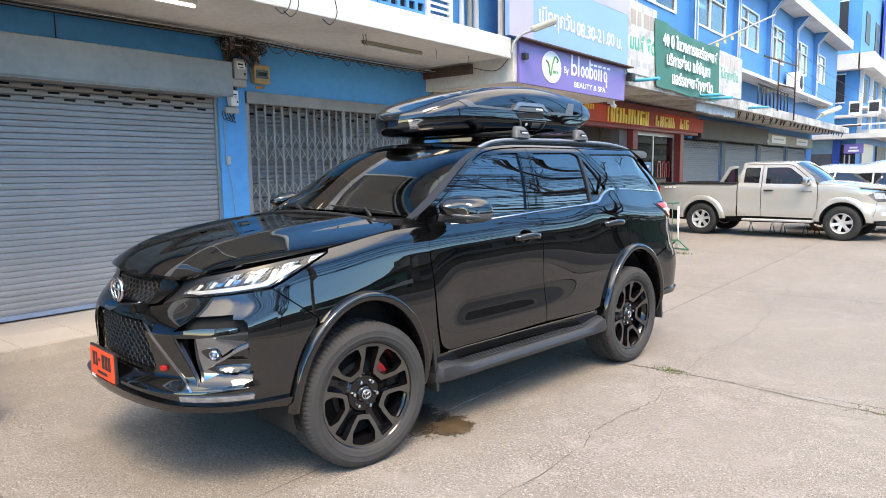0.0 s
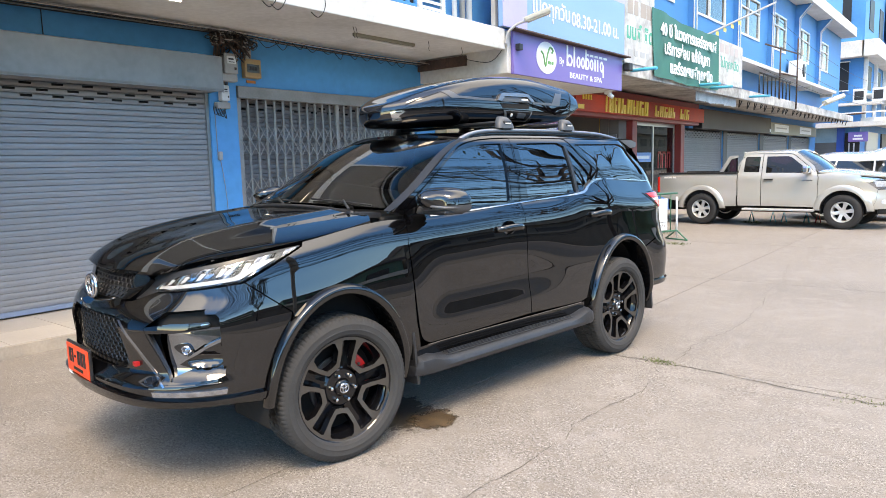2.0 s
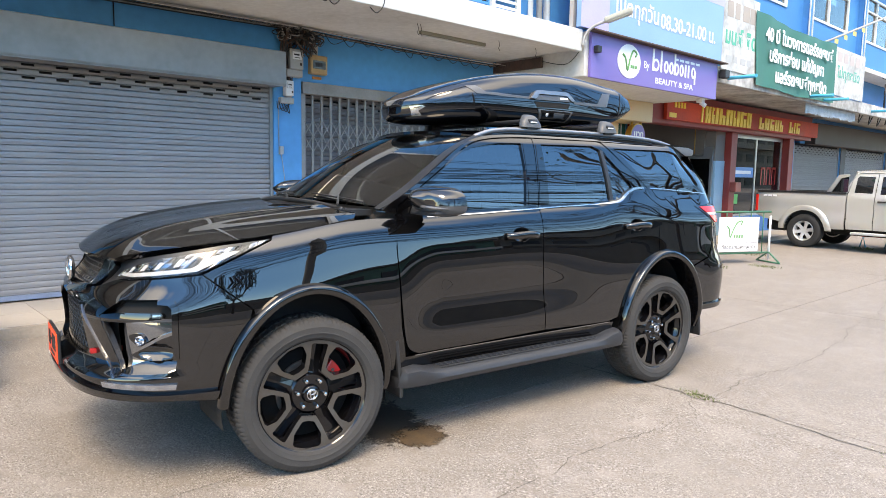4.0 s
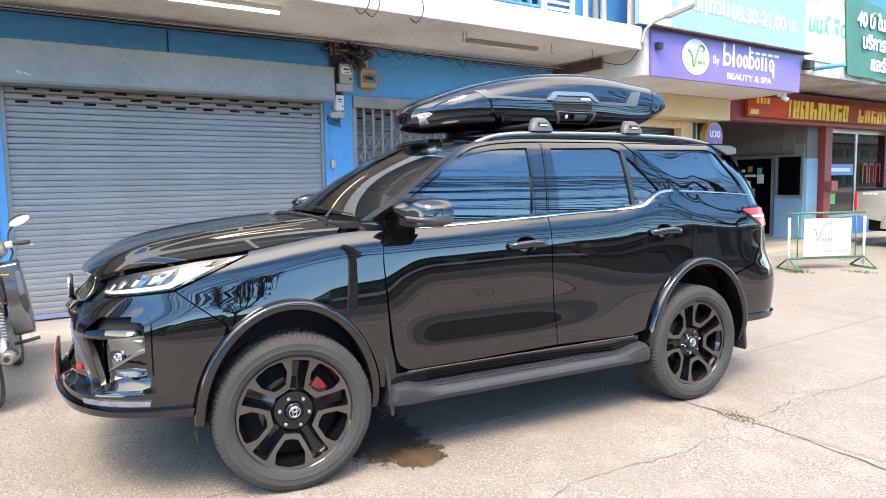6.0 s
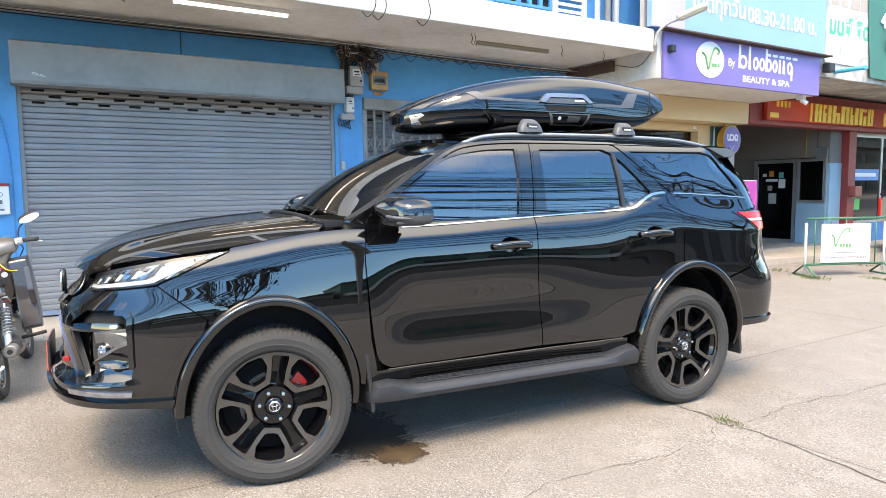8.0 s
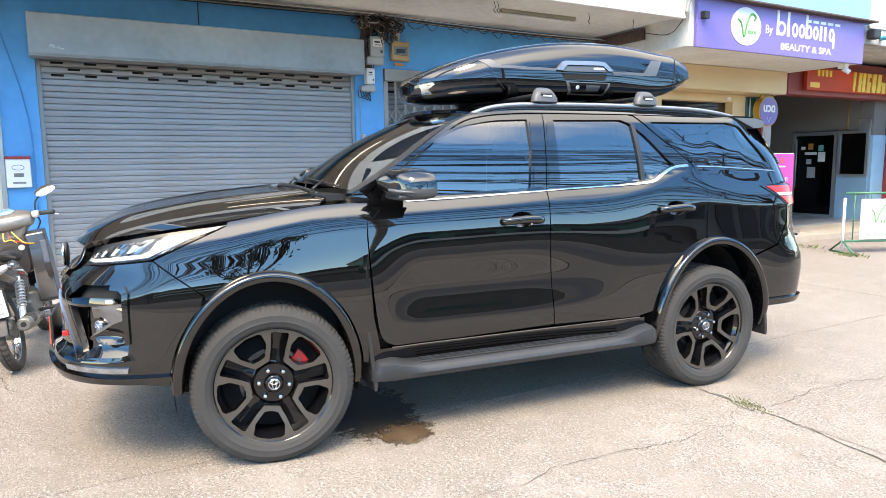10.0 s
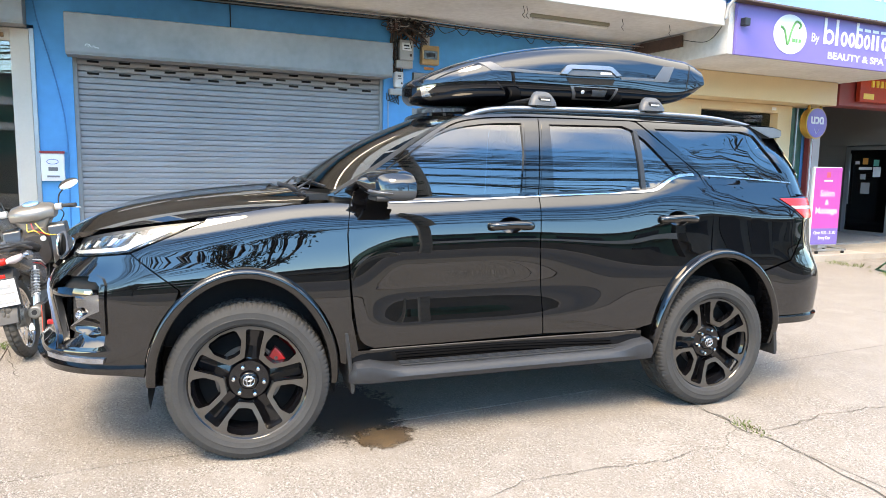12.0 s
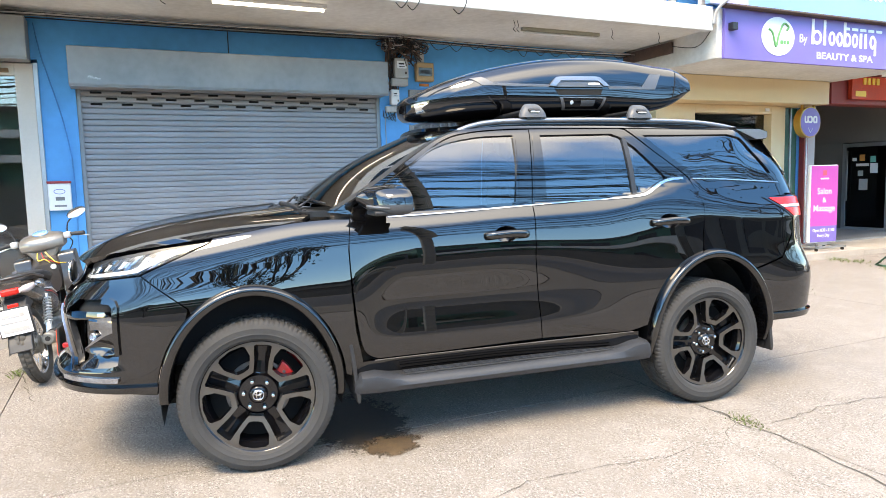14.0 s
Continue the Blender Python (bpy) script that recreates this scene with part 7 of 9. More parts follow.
meter(8.62, 2.98, 0.20, 0.26, 0.12, METER, "electric_meter", "grey electric meter on the blue pier")
meter(8.60, 2.80, 0.24, 0.10, 0.10, METER, "terminal_box", "grey terminal box under the meter", False)
meter(8.98, 2.95, 0.26, 0.25, 0.09, FUSEBEIGE, "fuse_box", "beige fuse box with a dark window on the wall")
meter(8.53, 2.60, 0.12, 0.20, 0.09, WHITEP, "electric_meter", "small white meter on the blue pier")
meter(8.50, 2.44, 0.20, 0.08, 0.08, METER, "terminal_box", "small grey terminal box on the pier", False)
meter(8.93, 3.14, 0.09, 0.13, 0.07, METER, "junction_box", "small round junction box under the canopy", False)
meter(8.43, 1.79, 0.06, 0.11, 0.05, METER, "switch", "small grey switch on the blue pier", False)
meter(12.72, 3.12, 0.20, 0.26, 0.12, METER, "electric_meter", "grey electric meter by the canopy end")
meter(12.72, 2.93, 0.22, 0.10, 0.10, METER, "terminal_box", "grey terminal box by the canopy end", False)
part("label_tag", boxes(((W, 8.92, 2.765), (W + 0.012, 9.06, 2.80))), surface("orange_tag", (0.5, 0.17, 0.03), 0.5), bpy.data.objects["fuse_box"])

rng = random.Random(4)


def sag(a, b, drop, n=10):
    return [(a[0] + (b[0] - a[0]) * t, a[1] + (b[1] - a[1]) * t, a[2] + (b[2] - a[2]) * t - 4 * drop * t * (1 - t)) for t in np.linspace(0, 1, n)]


def cable(pts, r=0.008, m=None, label="black cable run under the canopy", group="cables"):
    o = part("cable", tube(pts, r, 5), m or WIRE)
    return tagged(o, label, "cable", group)


WIREPALE = surface("cable_white", (0.58, 0.56, 0.52), 0.5, var=0.2, vscale=6)
for k in range(11):
    x, z = W + 0.03 + 0.052 * (k % 6), 3.388 - 0.016 * (k // 4) - 0.009 * (k % 3)
    stops = [(x, -8, z), (x, -3.5, z), (x, 0.4, z), (x, 4.5, z - 0.01 * (k % 3)), (x, 8.55, z)] if k < 10 else [(x, 4.5, z), (x, 8.55, z)]
    for a, b_ in zip(stops, stops[1:]):
        cable(sag(a, b_, 0.006 + 0.012 * rng.random()), 0.004 + 0.004 * rng.random(), (WIRE, WIREPALE, WIRE, WIREGREY)[k % 4])
    cable(sag((x, 8.6, z), (x, 12.45, z - 0.03), 0.012 + 0.02 * rng.random()), 0.004 + 0.004 * rng.random(), (WIRE, WIREPALE, WIRE, WIREGREY)[k % 4])
for k in range(46):
    a = (W + 0.06 + 0.10 * rng.random(), 8.40 + 0.45 * rng.random(), 3.36 - 0.05 * rng.random())
    b_ = (W + 0.06 + 0.12 * rng.random(), 8.42 + 0.50 * rng.random(), 3.00 + 0.25 * rng.random())
    mid = tuple((p + q) / 2 + rng.uniform(-0.09, 0.09) for p, q in zip(a, b_))
    cable(smoothline([a, mid, b_], 5), 0.006 + 0.004 * rng.random(), WIRE if k % 3 else RUST, "tangled cable above the meters")
for k in range(60):
    # coils and loose ends bunched on the bracket
    cx, cy, cz = W + 0.05 + 0.16 * rng.random(), 8.34 + 0.62 * rng.random(), 3.31 - 0.10 * rng.random()
    ra, rb, t0 = rng.uniform(0.03, 0.12), rng.uniform(0.02, 0.06), rng.uniform(0, 6.28)
    cable([(cx + 0.03 * math.sin(2 * t), cy + ra * math.cos(t + t0), min(cz + rb * math.sin(t + t0), 3.38)) for t in np.linspace(0, rng.uniform(3, 6.2), 12)], rng.uniform(0.004, 0.009), (WIRE, WIRE, RUST, WIREGREY)[k % 4], "tangled cable above the meters")
for k in range(16):
    y = 8.44 + 0.028 * (k % 5)
    cable(smoothline([(W + 0.04 + 0.008 * k, y, 3.34), (W + 0.03 + rng.uniform(0, 0.05), y + rng.uniform(-0.04, 0.04), 3.1), (W + 0.03 + rng.uniform(0, 0.04), y + rng.uniform(-0.03, 0.03), 2.9), (W + 0.02, 8.46 + 0.01 * k, 2.68)], 5), rng.uniform(0.006, 0.011), (RUST, WIRE, RUST)[k % 3], "cable running down past the meters")
for k in range(12):
    y0 = 9.0 + 0.28 * k
    x = W + 0.05 + 0.15 * rng.random()
    cable(smoothline([(x, y0, 3.36), (x + 0.04, y0 + 0.12, 3.27 - 0.05 * rng.random()), (x, y0 + rng.uniform(0.2, 0.45), 3.35)], 5), 0.005, WIRE, "slack cable loop under the canopy")
for k in range(5):
    y = 12.62 + 0.05 * k
    cable(smoothline([(W + 0.05, y, 3.36), (W + 0.10, y + 0.05 * math.sin(k), 3.25), (W + 0.06, y, 2.95)], 5), 0.008, WIRE, "cable to the end meter")
for k in range(4):
    cable(smoothline([(W + 0.05, 8.36 + 0.03 * k, 2.42), (W + 0.07, 8.38 + 0.05 * k, 2.32 - 0.015 * k), (W + 0.05, 8.58 - 0.02 * k, 2.42)], 6), 0.006, WIRE, "looped cable under the small meter")
cable([(W + 0.012, 8.40, 2.40), (W + 0.012, 8.405, 1.84)], 0.006, WIREGREY, "grey cable down the blue pier")
cable(smoothline([(W + 0.012, 8.44, 1.74), (W + 0.012, 8.50, 1.2), (W + 0.012, 8.52, 0.12)], 8), 0.005, WIREGREY, "grey cable down the blue pier")
cable(smoothline([(W + 0.012, 4.36, 3.3), (W + 0.012, 4.42, 2.9), (W + 0.012, 4.58, 2.2), (W + 0.012, 4.64, 1.6), (W + 0.012, 4.62, 0.5)], 8), 0.007, BLUE, "cable painted over in blue on the pier")
cable([(W + 0.012, 6.40, 3.36), (W + 0.012, 6.402, 3.03)], 0.006, WIRE, "short cable down to the hood")
part("bracket", boxes(((W, 8.42, 3.20), (W + 0.20, 8.46, 3.36)), ((W, 8.70, 3.18), (W + 0.16, 8.74, 3.36)), ((W + 0.05, 8.36, 3.30), (W + 0.09, 8.95, 3.34)), bevel=0.004), RUST, bpy.data.objects["electric_meter"])
for y, x in ((8.05, -4.85), (8.6, -4.84), (7.9, -4.80)):
    cable(smoothline([(x, y, 3.37), (x + 0.10, y + 0.03, 3.30), (x + 0.14, y + 0.10, 3.45), (x + 0.115, y + 0.02, 3.75)], 6), 0.006, WIRE, "loose cable looped round the canopy edge")
for y in (9.6, 9.65, 11.1, 11.9, 5.6):
    cable(smoothline([(-5.2, y, 3.40), (-5.2, y + 0.02, 3.33), (-5.18, y - 0.02, 3.29), (-5.2, y + 0.03, 3.26)], 5), 0.004, WIRE, "short wire end hanging from the soffit")
cable(smoothline([(-5.6, 12.48, 3.33), (-5.1, 12.47, 3.22), (-4.85, 12.46, 3.35), (-4.72, 12.45, 3.55)], 8), 0.006, WIRE, "wire from the beam to the canopy edge")

# tube lamps under the canopy
for y0, x, lit in ((6.05, -5.27, True), (9.90, -5.50, False)):
    lamp = thing("tube_lamp", None, "lit tube lamp under the canopy" if lit else "unlit tube lamp under the canopy", "lamp")
    part("batten", boxes(((x - 0.03, y0, 3.355), (x + 0.03, y0 + 1.22, 3.40)), bevel=0.006), WHITEP if lit else TAN, lamp)
    part("tube", tube([(x, y0 + 0.03, 3.338), (x, y0 + 1.19, 3.338)], 0.015, 8), TUBE if lit else WHITEP, lamp)

# flood lamp on its arm, over the salon sign
fl = thing("flood_lamp", None, "weathered street lamp head on a bent pipe arm", "lamp")
part("arm", tube(smoothline([(-4.73, 12.42, 3.45), (-4.68, 12.43, 3.62), (-4.55, 12.50, 3.74), (-4.35, 12.62, 3.80)], 6), 0.022, 8), METER, fl)
bm = bmesh.new()
add_box(bm, (-0.12, -0.07, -0.02), (0.30, 0.07, 0.06), 0.025)
bm.transform(Matrix.Translation((-4.36, 12.62, 3.81)) @ Matrix.Rotation(radians(28), 4, "Z") @ Matrix.Rotation(radians(-18), 4, "Y"))
part("head", bm, surface("lamp_head_beige", (0.42, 0.40, 0.33), 0.5, var=0.2), fl)
bm = bmesh.new()
add_box(bm, (-0.08, -0.055, -0.03), (0.27, 0.055, -0.018), 0.004)
bm.transform(Matrix.Translation((-4.36, 12.62, 3.81)) @ Matrix.Rotation(radians(28), 4, "Z") @ Matrix.Rotation(radians(-18), 4, "Y"))
part("lens", bm, surface("yellowed_lens", (0.55, 0.50, 0.36), 0.2, var=0.2), fl)

# signs of the salon
sg = thing("salon_fascia_sign", None, "purple fascia sign with a white oval and white writing", "sign")
part("panel", boxes(((-4.75, 12.60, 3.01), (-4.70, 16.62, 3.67)), bevel=0.004), PURPLE, sg)
bm = bmesh.new()
add_prism(bm, [(13.62 + 0.33 * math.cos(t), 3.36 + 0.265 * math.sin(t)) for t in np.linspace(0, 2 * math.pi, 40, endpoint=False)], -4.70, -4.692)
part("oval", bm, WHITEP, sg)
LEAF = surface("leaf_green", (0.10, 0.32, 0.10), 0.5)
part("emblem", tube(smoothline([(-4.69, 13.42, 3.45), (-4.69, 13.50, 3.40), (-4.69, 13.57, 3.22), (-4.69, 13.63, 3.40), (-4.69, 13.72, 3.54), (-4.69, 13.82, 3.50), (-4.69, 13.78, 3.45)], 6), 0.016, 6), LEAF, sg)
for k, (a, b_) in enumerate(((13.66, 13.72), (13.73, 13.77), (13.79, 13.84))):
    part("word_bar", boxes(((-4.692, a, 3.26), (-4.688, b_, 3.31))), LEAF, sg)
lettering("lettering", "By", 0.17, at(-4.698, 14.14, 3.36), WHITEP, sg)
# the trade name as plain white stems and rings
def ring_shape(y, z, ry, rz, t):
    bm, n = bmesh.new(), 20
    loops = [[bm.verts.new((x, y + (ry - o) * math.cos(2 * math.pi * k / n), z + (rz - o) * math.sin(2 * math.pi * k / n))) for k in range(n)] for x, o in ((-4.699, 0), (-4.693, 0), (-4.693, t), (-4.699, t))]
    for A, B in zip(loops, loops[1:] + loops[:1]):
        for k in range(n):
            bm.faces.new((A[k], A[(k + 1) % n], B[(k + 1) % n], B[k]))
    return bm


for y, w, stem, drop in ((14.43, 0.21, 0.36, 0), (14.61, 0.0, 0.36, 0), (14.76, 0.15, 0.0, 0), (14.93, 0.15, 0.0, 0), (15.11, 0.16, 0.36, 0), (15.28, 0.14, 0.0, 0), (15.43, 0.0, 0.22, 0), (15.54, 0.0, 0.22, 0), (15.70, 0.15, 0.0, 0.12)):
    if w:
        part("name_ring", ring_shape(y, 3.30 + 0.10, w / 2, 0.105, 0.042), WHITEP, sg)
    if stem:
        x0 = y - w / 2 - (0.0 if w else 0.03)
        part("name_stem", boxes(((-4.699, x0 - 0.012, 3.295), (-4.6915, x0 + 0.042, 3.295 + stem))), WHITEP, sg)
    if drop:
        part("name_stem", boxes(((-4.699, y + 0.035, 3.20), (-4.6915, y + 0.082, 3.44))), WHITEP, sg)
lettering("lettering", "BEAUTY & SPA", 0.135, at(-4.698, 15.07, 3.14), WHITEP, sg, width=1.28, bold=0.002)
for k in range(5):
    part("word_bar", boxes(((-4.70, 15.02 + 0.19 * k, 3.545), (-4.696, 15.16 + 0.19 * k, 3.585))), WHITEP, sg)
part("spot", boxes(((-4.72, 12.66, 3.38), (-4.62, 12.76, 3.48)), bevel=0.01), PLASTIC, sg)
part("top_sheet", boxes(((-4.72, 12.50, 3.675), (-4.58, 16.80, 3.70)), bevel=0.004), RUST, sg)
hs = thing("opening_hours_sign", None, "pale blue sign with white opening hours over the salon", "sign")
part("panel", boxes(((-4.80, 12.34, 3.72), (-4.72, 16.78, 5.9))), SKYBLUE, hs)
part("violet_band", boxes(((-4.72, 12.34, 3.72), (-4.716, 13.05, 5.9))), LAVENDER, hs)
part("violet_band", boxes(((-4.72, 15.2, 4.75), (-4.716, 16.78, 5.9))), LAVENDER, hs)
lettering("lettering", "เปิดทุกวัน", 0.36, at(-4.714, 13.85, 4.17), WHITEP, hs, "cream writing", width=1.25, bold=0.006)
lettering("lettering", "08.30-21.00 น.", 0.34, at(-4.714, 15.52, 4.13), WHITEP, hs, "white writing", width=1.95, bold=0.006)
for y in (12.36, 16.6):
    part("frame_post", boxes(((-4.95, y, 3.68), (-4.88, y + 0.08, 5.9))), METER, hs)

# louvres, vent blocks and a pipe over the canopy
lv = thing("louvre_shutter", None, "white louvred shutter standing over the canopy", "louvre")
part("frame", boxes(((UX, 11.1, 3.7), (UX + 0.06, 11.16, 5.2)), ((UX, 11.64, 3.7), (UX + 0.06, 11.7, 5.2))), WHITEP, lv)
for k in range(16):
    part("slat", prism([(UX + 0.01, 3.74 + 0.09 * k), (UX + 0.05, 3.72 + 0.09 * k), (UX + 0.055, 3.735 + 0.09 * k), (UX + 0.012, 3.78 + 0.09 * k)], 11.165, 11.635, "y"), WHITEP, lv)
vb = thing("vent_blocks", None, "panel of blue pierced vent blocks over the canopy", "vent block")
# black sheet on the wall gives the pierced holes their darkness
part("black_sheet", boxes(((UX, 10.1, 3.9), (UX + 0.01, 11.05, 5.0))), DARK, vb)
for i in range(5):
    for j in range(6):
        a, z = 10.1 + 0.19 * i, 3.9 + 0.185 * j
        part("block", boxes(((UX + 0.01, a, z), (UX + 0.05, a + 0.19, z + 0.035)), ((UX + 0.01, a, z + 0.15), (UX + 0.05, a + 0.19, z + 0.185)), ((UX + 0.01, a, z + 0.035), (UX + 0.05, a + 0.03, z + 0.15)), ((UX + 0.01, a + 0.16, z + 0.035), (UX + 0.05, a + 0.19, z + 0.15))), BLUE, vb)
for y, m, r in ((11.85, WHITEP, 0.04), (12.05, METER, 0.045), (12.22, WHITEP, 0.05)):
    tagged(part("down_pipe", tube([(UX + 0.12, y, 3.69), (UX + 0.12, y, 7.7)], r, 10), m), "upright pipe against the blue upper wall", "pipe", "down pipes")

# salon front under the canopy
sf = thing("salon_shopfront", None, "cream framed salon front with dark and green glass", "shopfront")
part("header", boxes(((W + 0.002, 12.92, 2.62), (-5.95, 16.50, 3.015)), bevel=0.008), CREAM, sf)
part("frame", boxes(((W - 0.1, 12.92, 0.1), (W + 0.25, 13.75, 2.615)), ((W - 0.1, 15.55, 0.1), (W + 0.25, 15.90, 2.615)), ((W - 0.1, 13.75, 2.48), (W + 0.25, 15.55, 2.615)), ((W - 0.1, 13.75, 0.1), (W + 0.2, 15.55, 0.7)), bevel=0.006), CREAM, sf)
part("pane", boxes(((W + 0.08, 13.75, 0.7), (W + 0.09, 15.55, 2.48))), DARKGLASS, sf)
part("green_pane", boxes(((W, 15.90, 0.1), (W + 0.02, 16.30, 2.615))), GREENGLASS, sf, "green frosted glass panel")
part("green_pane", boxes(((W, 16.335, 0.1), (W + 0.02, 16.50, 2.615))), GREENGLASS, sf, "green frosted glass panel")
part("mullion", boxes(((W, 16.30, 0.1), (W + 0.04, 16.335, 2.615))), ALU, sf)
part("curtain", boxes(((W - 0.16, 13.8, 0.7), (W - 0.14, 15.5, 2.4))), GREENGLASS, sf)
part("small_sign", boxes(((W + 0.27, 15.36, 2.52), (W + 0.28, 15.46, 2.57))), WHITEP, sf)
ns = thing("round_hanging_sign", None, "round purple sign in a gold rim hung from brackets", "sign")
bm = bmesh.new()
add_lathe(bm, [(-0.08, 0.265), (0.05, 0.27), (0.055, 0.255)], 40, "x", (-6.12, 16.18, 2.32))
part("rim", bm, GOLD, ns, smooth_angle=40)
bm = bmesh.new()
add_lathe(bm, [(0.055, 0.252), (0.062, 0.25), (0.062, 0.0)], 40, "x", (-6.12, 16.18, 2.32))
part("face", bm, PURPLE, ns, smooth_angle=40)
lettering("lettering", "นวด", 0.20, at(-6.055, 16.18, 2.37), WHITEP, ns, width=0.33, bold=0.008)
part("mark", tube([(-6.055, 16.12, 2.22), (-6.055, 16.17, 2.13), (-6.055, 16.24, 2.22)], 0.004, 5), WHITEP, ns)
for y in (16.03, 16.33):
    part("bracket", boxes(((-6.14, y - 0.012, 2.5), (-6.10, y + 0.012, 2.64))), GOLD, ns)
post = thing("red_post", None, "slim dark red post with a white box at its head", "post")
part("shaft", boxes(((W + 0.02, 16.58, 0.1), (W + 0.12, 16.68, 3.0))), REDPAINT, post)
part("head_box", boxes(((W + 0.12, 16.50, 2.42), (W + 0.18, 16.66, 2.62)), bevel=0.008), WHITEP, post)
part("conduit", tube([(W + 0.15, 16.60, 2.42), (W + 0.15, 16.61, 0.12)], 0.015, 6), WHITEP, post)

# standing sign on castors
ss = thing("standing_sign", Matrix.Translation((-5.62, 15.98, 0.10)) @ Matrix.Rotation(radians(-8), 4, "Z"), "magenta and violet standing sign on a wheeled base", "sign")
part("panel", boxes(((-0.07, -0.30, 0.13), (0.0, 0.30, 1.46)), bevel=0.02), WHITEP, ss)
part("face", boxes(((0.0, -0.285, 0.42), (0.006, 0.285, 1.445))), MAGENTA, ss)
part("foot_band", boxes(((0.0, -0.285, 0.145), (0.006, 0.285, 0.42))), PURPLE, ss)
for txt, size, z, w in (("Salon", 0.15, 1.01, 0.30), ("&", 0.12, 0.86, 0.08), ("Massage", 0.15, 0.72, 0.46), ("Open 8.30 - 21.00", 0.075, 0.345, 0.47), ("Every Day", 0.075, 0.255, 0.26)):
    lettering("lettering", txt, size, at(0.008, 0, z), WHITEP, ss, width=w, depth=0.001, bold=0.001)
part("mark", boxes(((0.006, -0.04, 1.28), (0.008, 0.04, 1.37)), bevel=0.001), surface("coral", (0.7, 0.10, 0.12), 0.5), ss)
part("word_bar", boxes(((0.006, -0.09, 1.215), (0.008, 0.09, 1.24))), WHITEP, ss)
part("base", boxes(((-0.28, -0.32, 0.055), (-0.24, 0.32, 0.085)), ((0.14, -0.32, 0.055), (0.18, 0.32, 0.085)), ((-0.28, -0.32, 0.055), (0.18, -0.28, 0.085)), ((-0.28, 0.28, 0.055), (0.18, 0.32, 0.085)), ((-0.06, -0.1, 0.08), (-0.01, 0.1, 0.14))), ALU, ss)
for x in (-0.24, 0.14):
    for y in (-0.28, 0.28):
        bm = bmesh.new()
        add_lathe(bm, [(-0.012, 0.028), (0.012, 0.028)], 14, "y", (x, y, 0.028))
        part("castor", bm, PLASTIC, ss)

# white board on a folding green barrier
bb = thing("parking_barrier", Matrix.Translation((-4.10, 15.34, 0)) @ Matrix.Rotation(radians(65.7), 4, "Z"), "green pipe barrier carrying a white parking board", "barrier")
L = 1.40
for x in (0, L):
    part("pole", tube([(x, 0, 0.06), (x, 0, 0.86)], 0.02, 8), WHITEP, bb)
    part("foot", tube([(x, -0.28, 0.02), (x, 0, 0.20), (x, 0.28, 0.02)], 0.015, 6), GREENP, bb)
    part("foot_bar", tube([(x, -0.28, 0.02), (x, 0.28, 0.02)], 0.015, 6), GREENP, bb)
part("rail", tube([(0, 0, 0.93), (L, 0, 0.93)], 0.018, 8), GREENP, bb)
part("rail", tube([(0, 0, 0.19), (L, 0, 0.19)], 0.018, 8), GREENP, bb)
for k in range(5):
    part("bar", tube([(0.16 + 0.27 * k, 0, 0.19), (0.16 + 0.27 * k, 0, 0.93)], 0.010, 6), GREENP, bb)
part("board", boxes(((0.25, -0.035, 0.22), (1.12, -0.022, 0.84)), bevel=0.003), WHITEP, bb)
BFACE = Matrix(((1, 0, 0, 0), (0, 0, -1, 0), (0, 1, 0, 0), (0, 0, 0, 1)))
part("emblem", tube(smoothline([(0.42, -0.037, 0.68), (0.47, -0.037, 0.62), (0.50, -0.037, 0.48), (0.56, -0.037, 0.62), (0.64, -0.037, 0.74), (0.74, -0.037, 0.77), (0.72, -0.037, 0.70)], 6), 0.010, 6), LEAF, bb)
for a, b_ in ((0.58, 0.61), (0.63, 0.66), (0.68, 0.72), (0.74, 0.77)):
    part("word_bar", boxes(((a, -0.0375, 0.46), (b_, -0.035, 0.52))), LEAF, bb)
part("rule", boxes(((0.27, -0.0375, 0.375), (1.10, -0.035, 0.381))), INK, bb)
lettering("lettering", "ที่จอดรถเฉพาะลูกค้า", 0.085, Matrix.Translation((0.69, -0.036, 0.30)) @ BFACE, INK, bb, width=0.72, depth=0.001)

# air-conditioning shop: red beam, painted sign, open entrance
ra = thing("repair_shop_front", None, "dark red framed shopfront with an open dim entrance", "shopfront")
part("beam", boxes(((W, 17.02, 2.68), (-6.28, 26.0, 3.36)), bevel=0.01), REDPAINT, ra)
for y in (20.95, 24.6):
    part("column", boxes(((W - 0.02, y, 0.06), (W + 0.25, y + 0.32, 2.68)), bevel=0.01), REDPAINT, ra)
part("side_panel", boxes(((W - 0.2, 20.45, 0.06), (W + 0.1, 20.94, 1.95)), bevel=0.004), BLUELIGHT, ra)
part("side_panel", boxes(((W - 0.2, 20.45, 1.95), (W + 0.08, 20.94, 2.68))), ROOMWALL, ra)
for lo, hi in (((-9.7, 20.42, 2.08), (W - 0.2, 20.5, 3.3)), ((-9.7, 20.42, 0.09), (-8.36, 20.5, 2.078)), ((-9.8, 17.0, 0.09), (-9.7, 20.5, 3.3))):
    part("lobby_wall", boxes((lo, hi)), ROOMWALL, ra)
part("lobby_panel", boxes(((-7.24, 20.40, 0.09), (-6.56, 20.48, 1.04))), BLUELIGHT, ra)
lw = part("lobby_window", boxes(((-7.24, 20.38, 1.04), (-7.18, 20.47, 2.06)), ((-6.62, 20.38, 1.04), (-6.56, 20.47, 2.06)), ((-7.18, 20.38, 1.04), (-6.62, 20.47, 1.10)), ((-7.18, 20.38, 2.0), (-6.62, 20.47, 2.06)), ((-6.80, 20.40, 2.06), (-6.56, 20.48, 2.3))), ALU, ra)
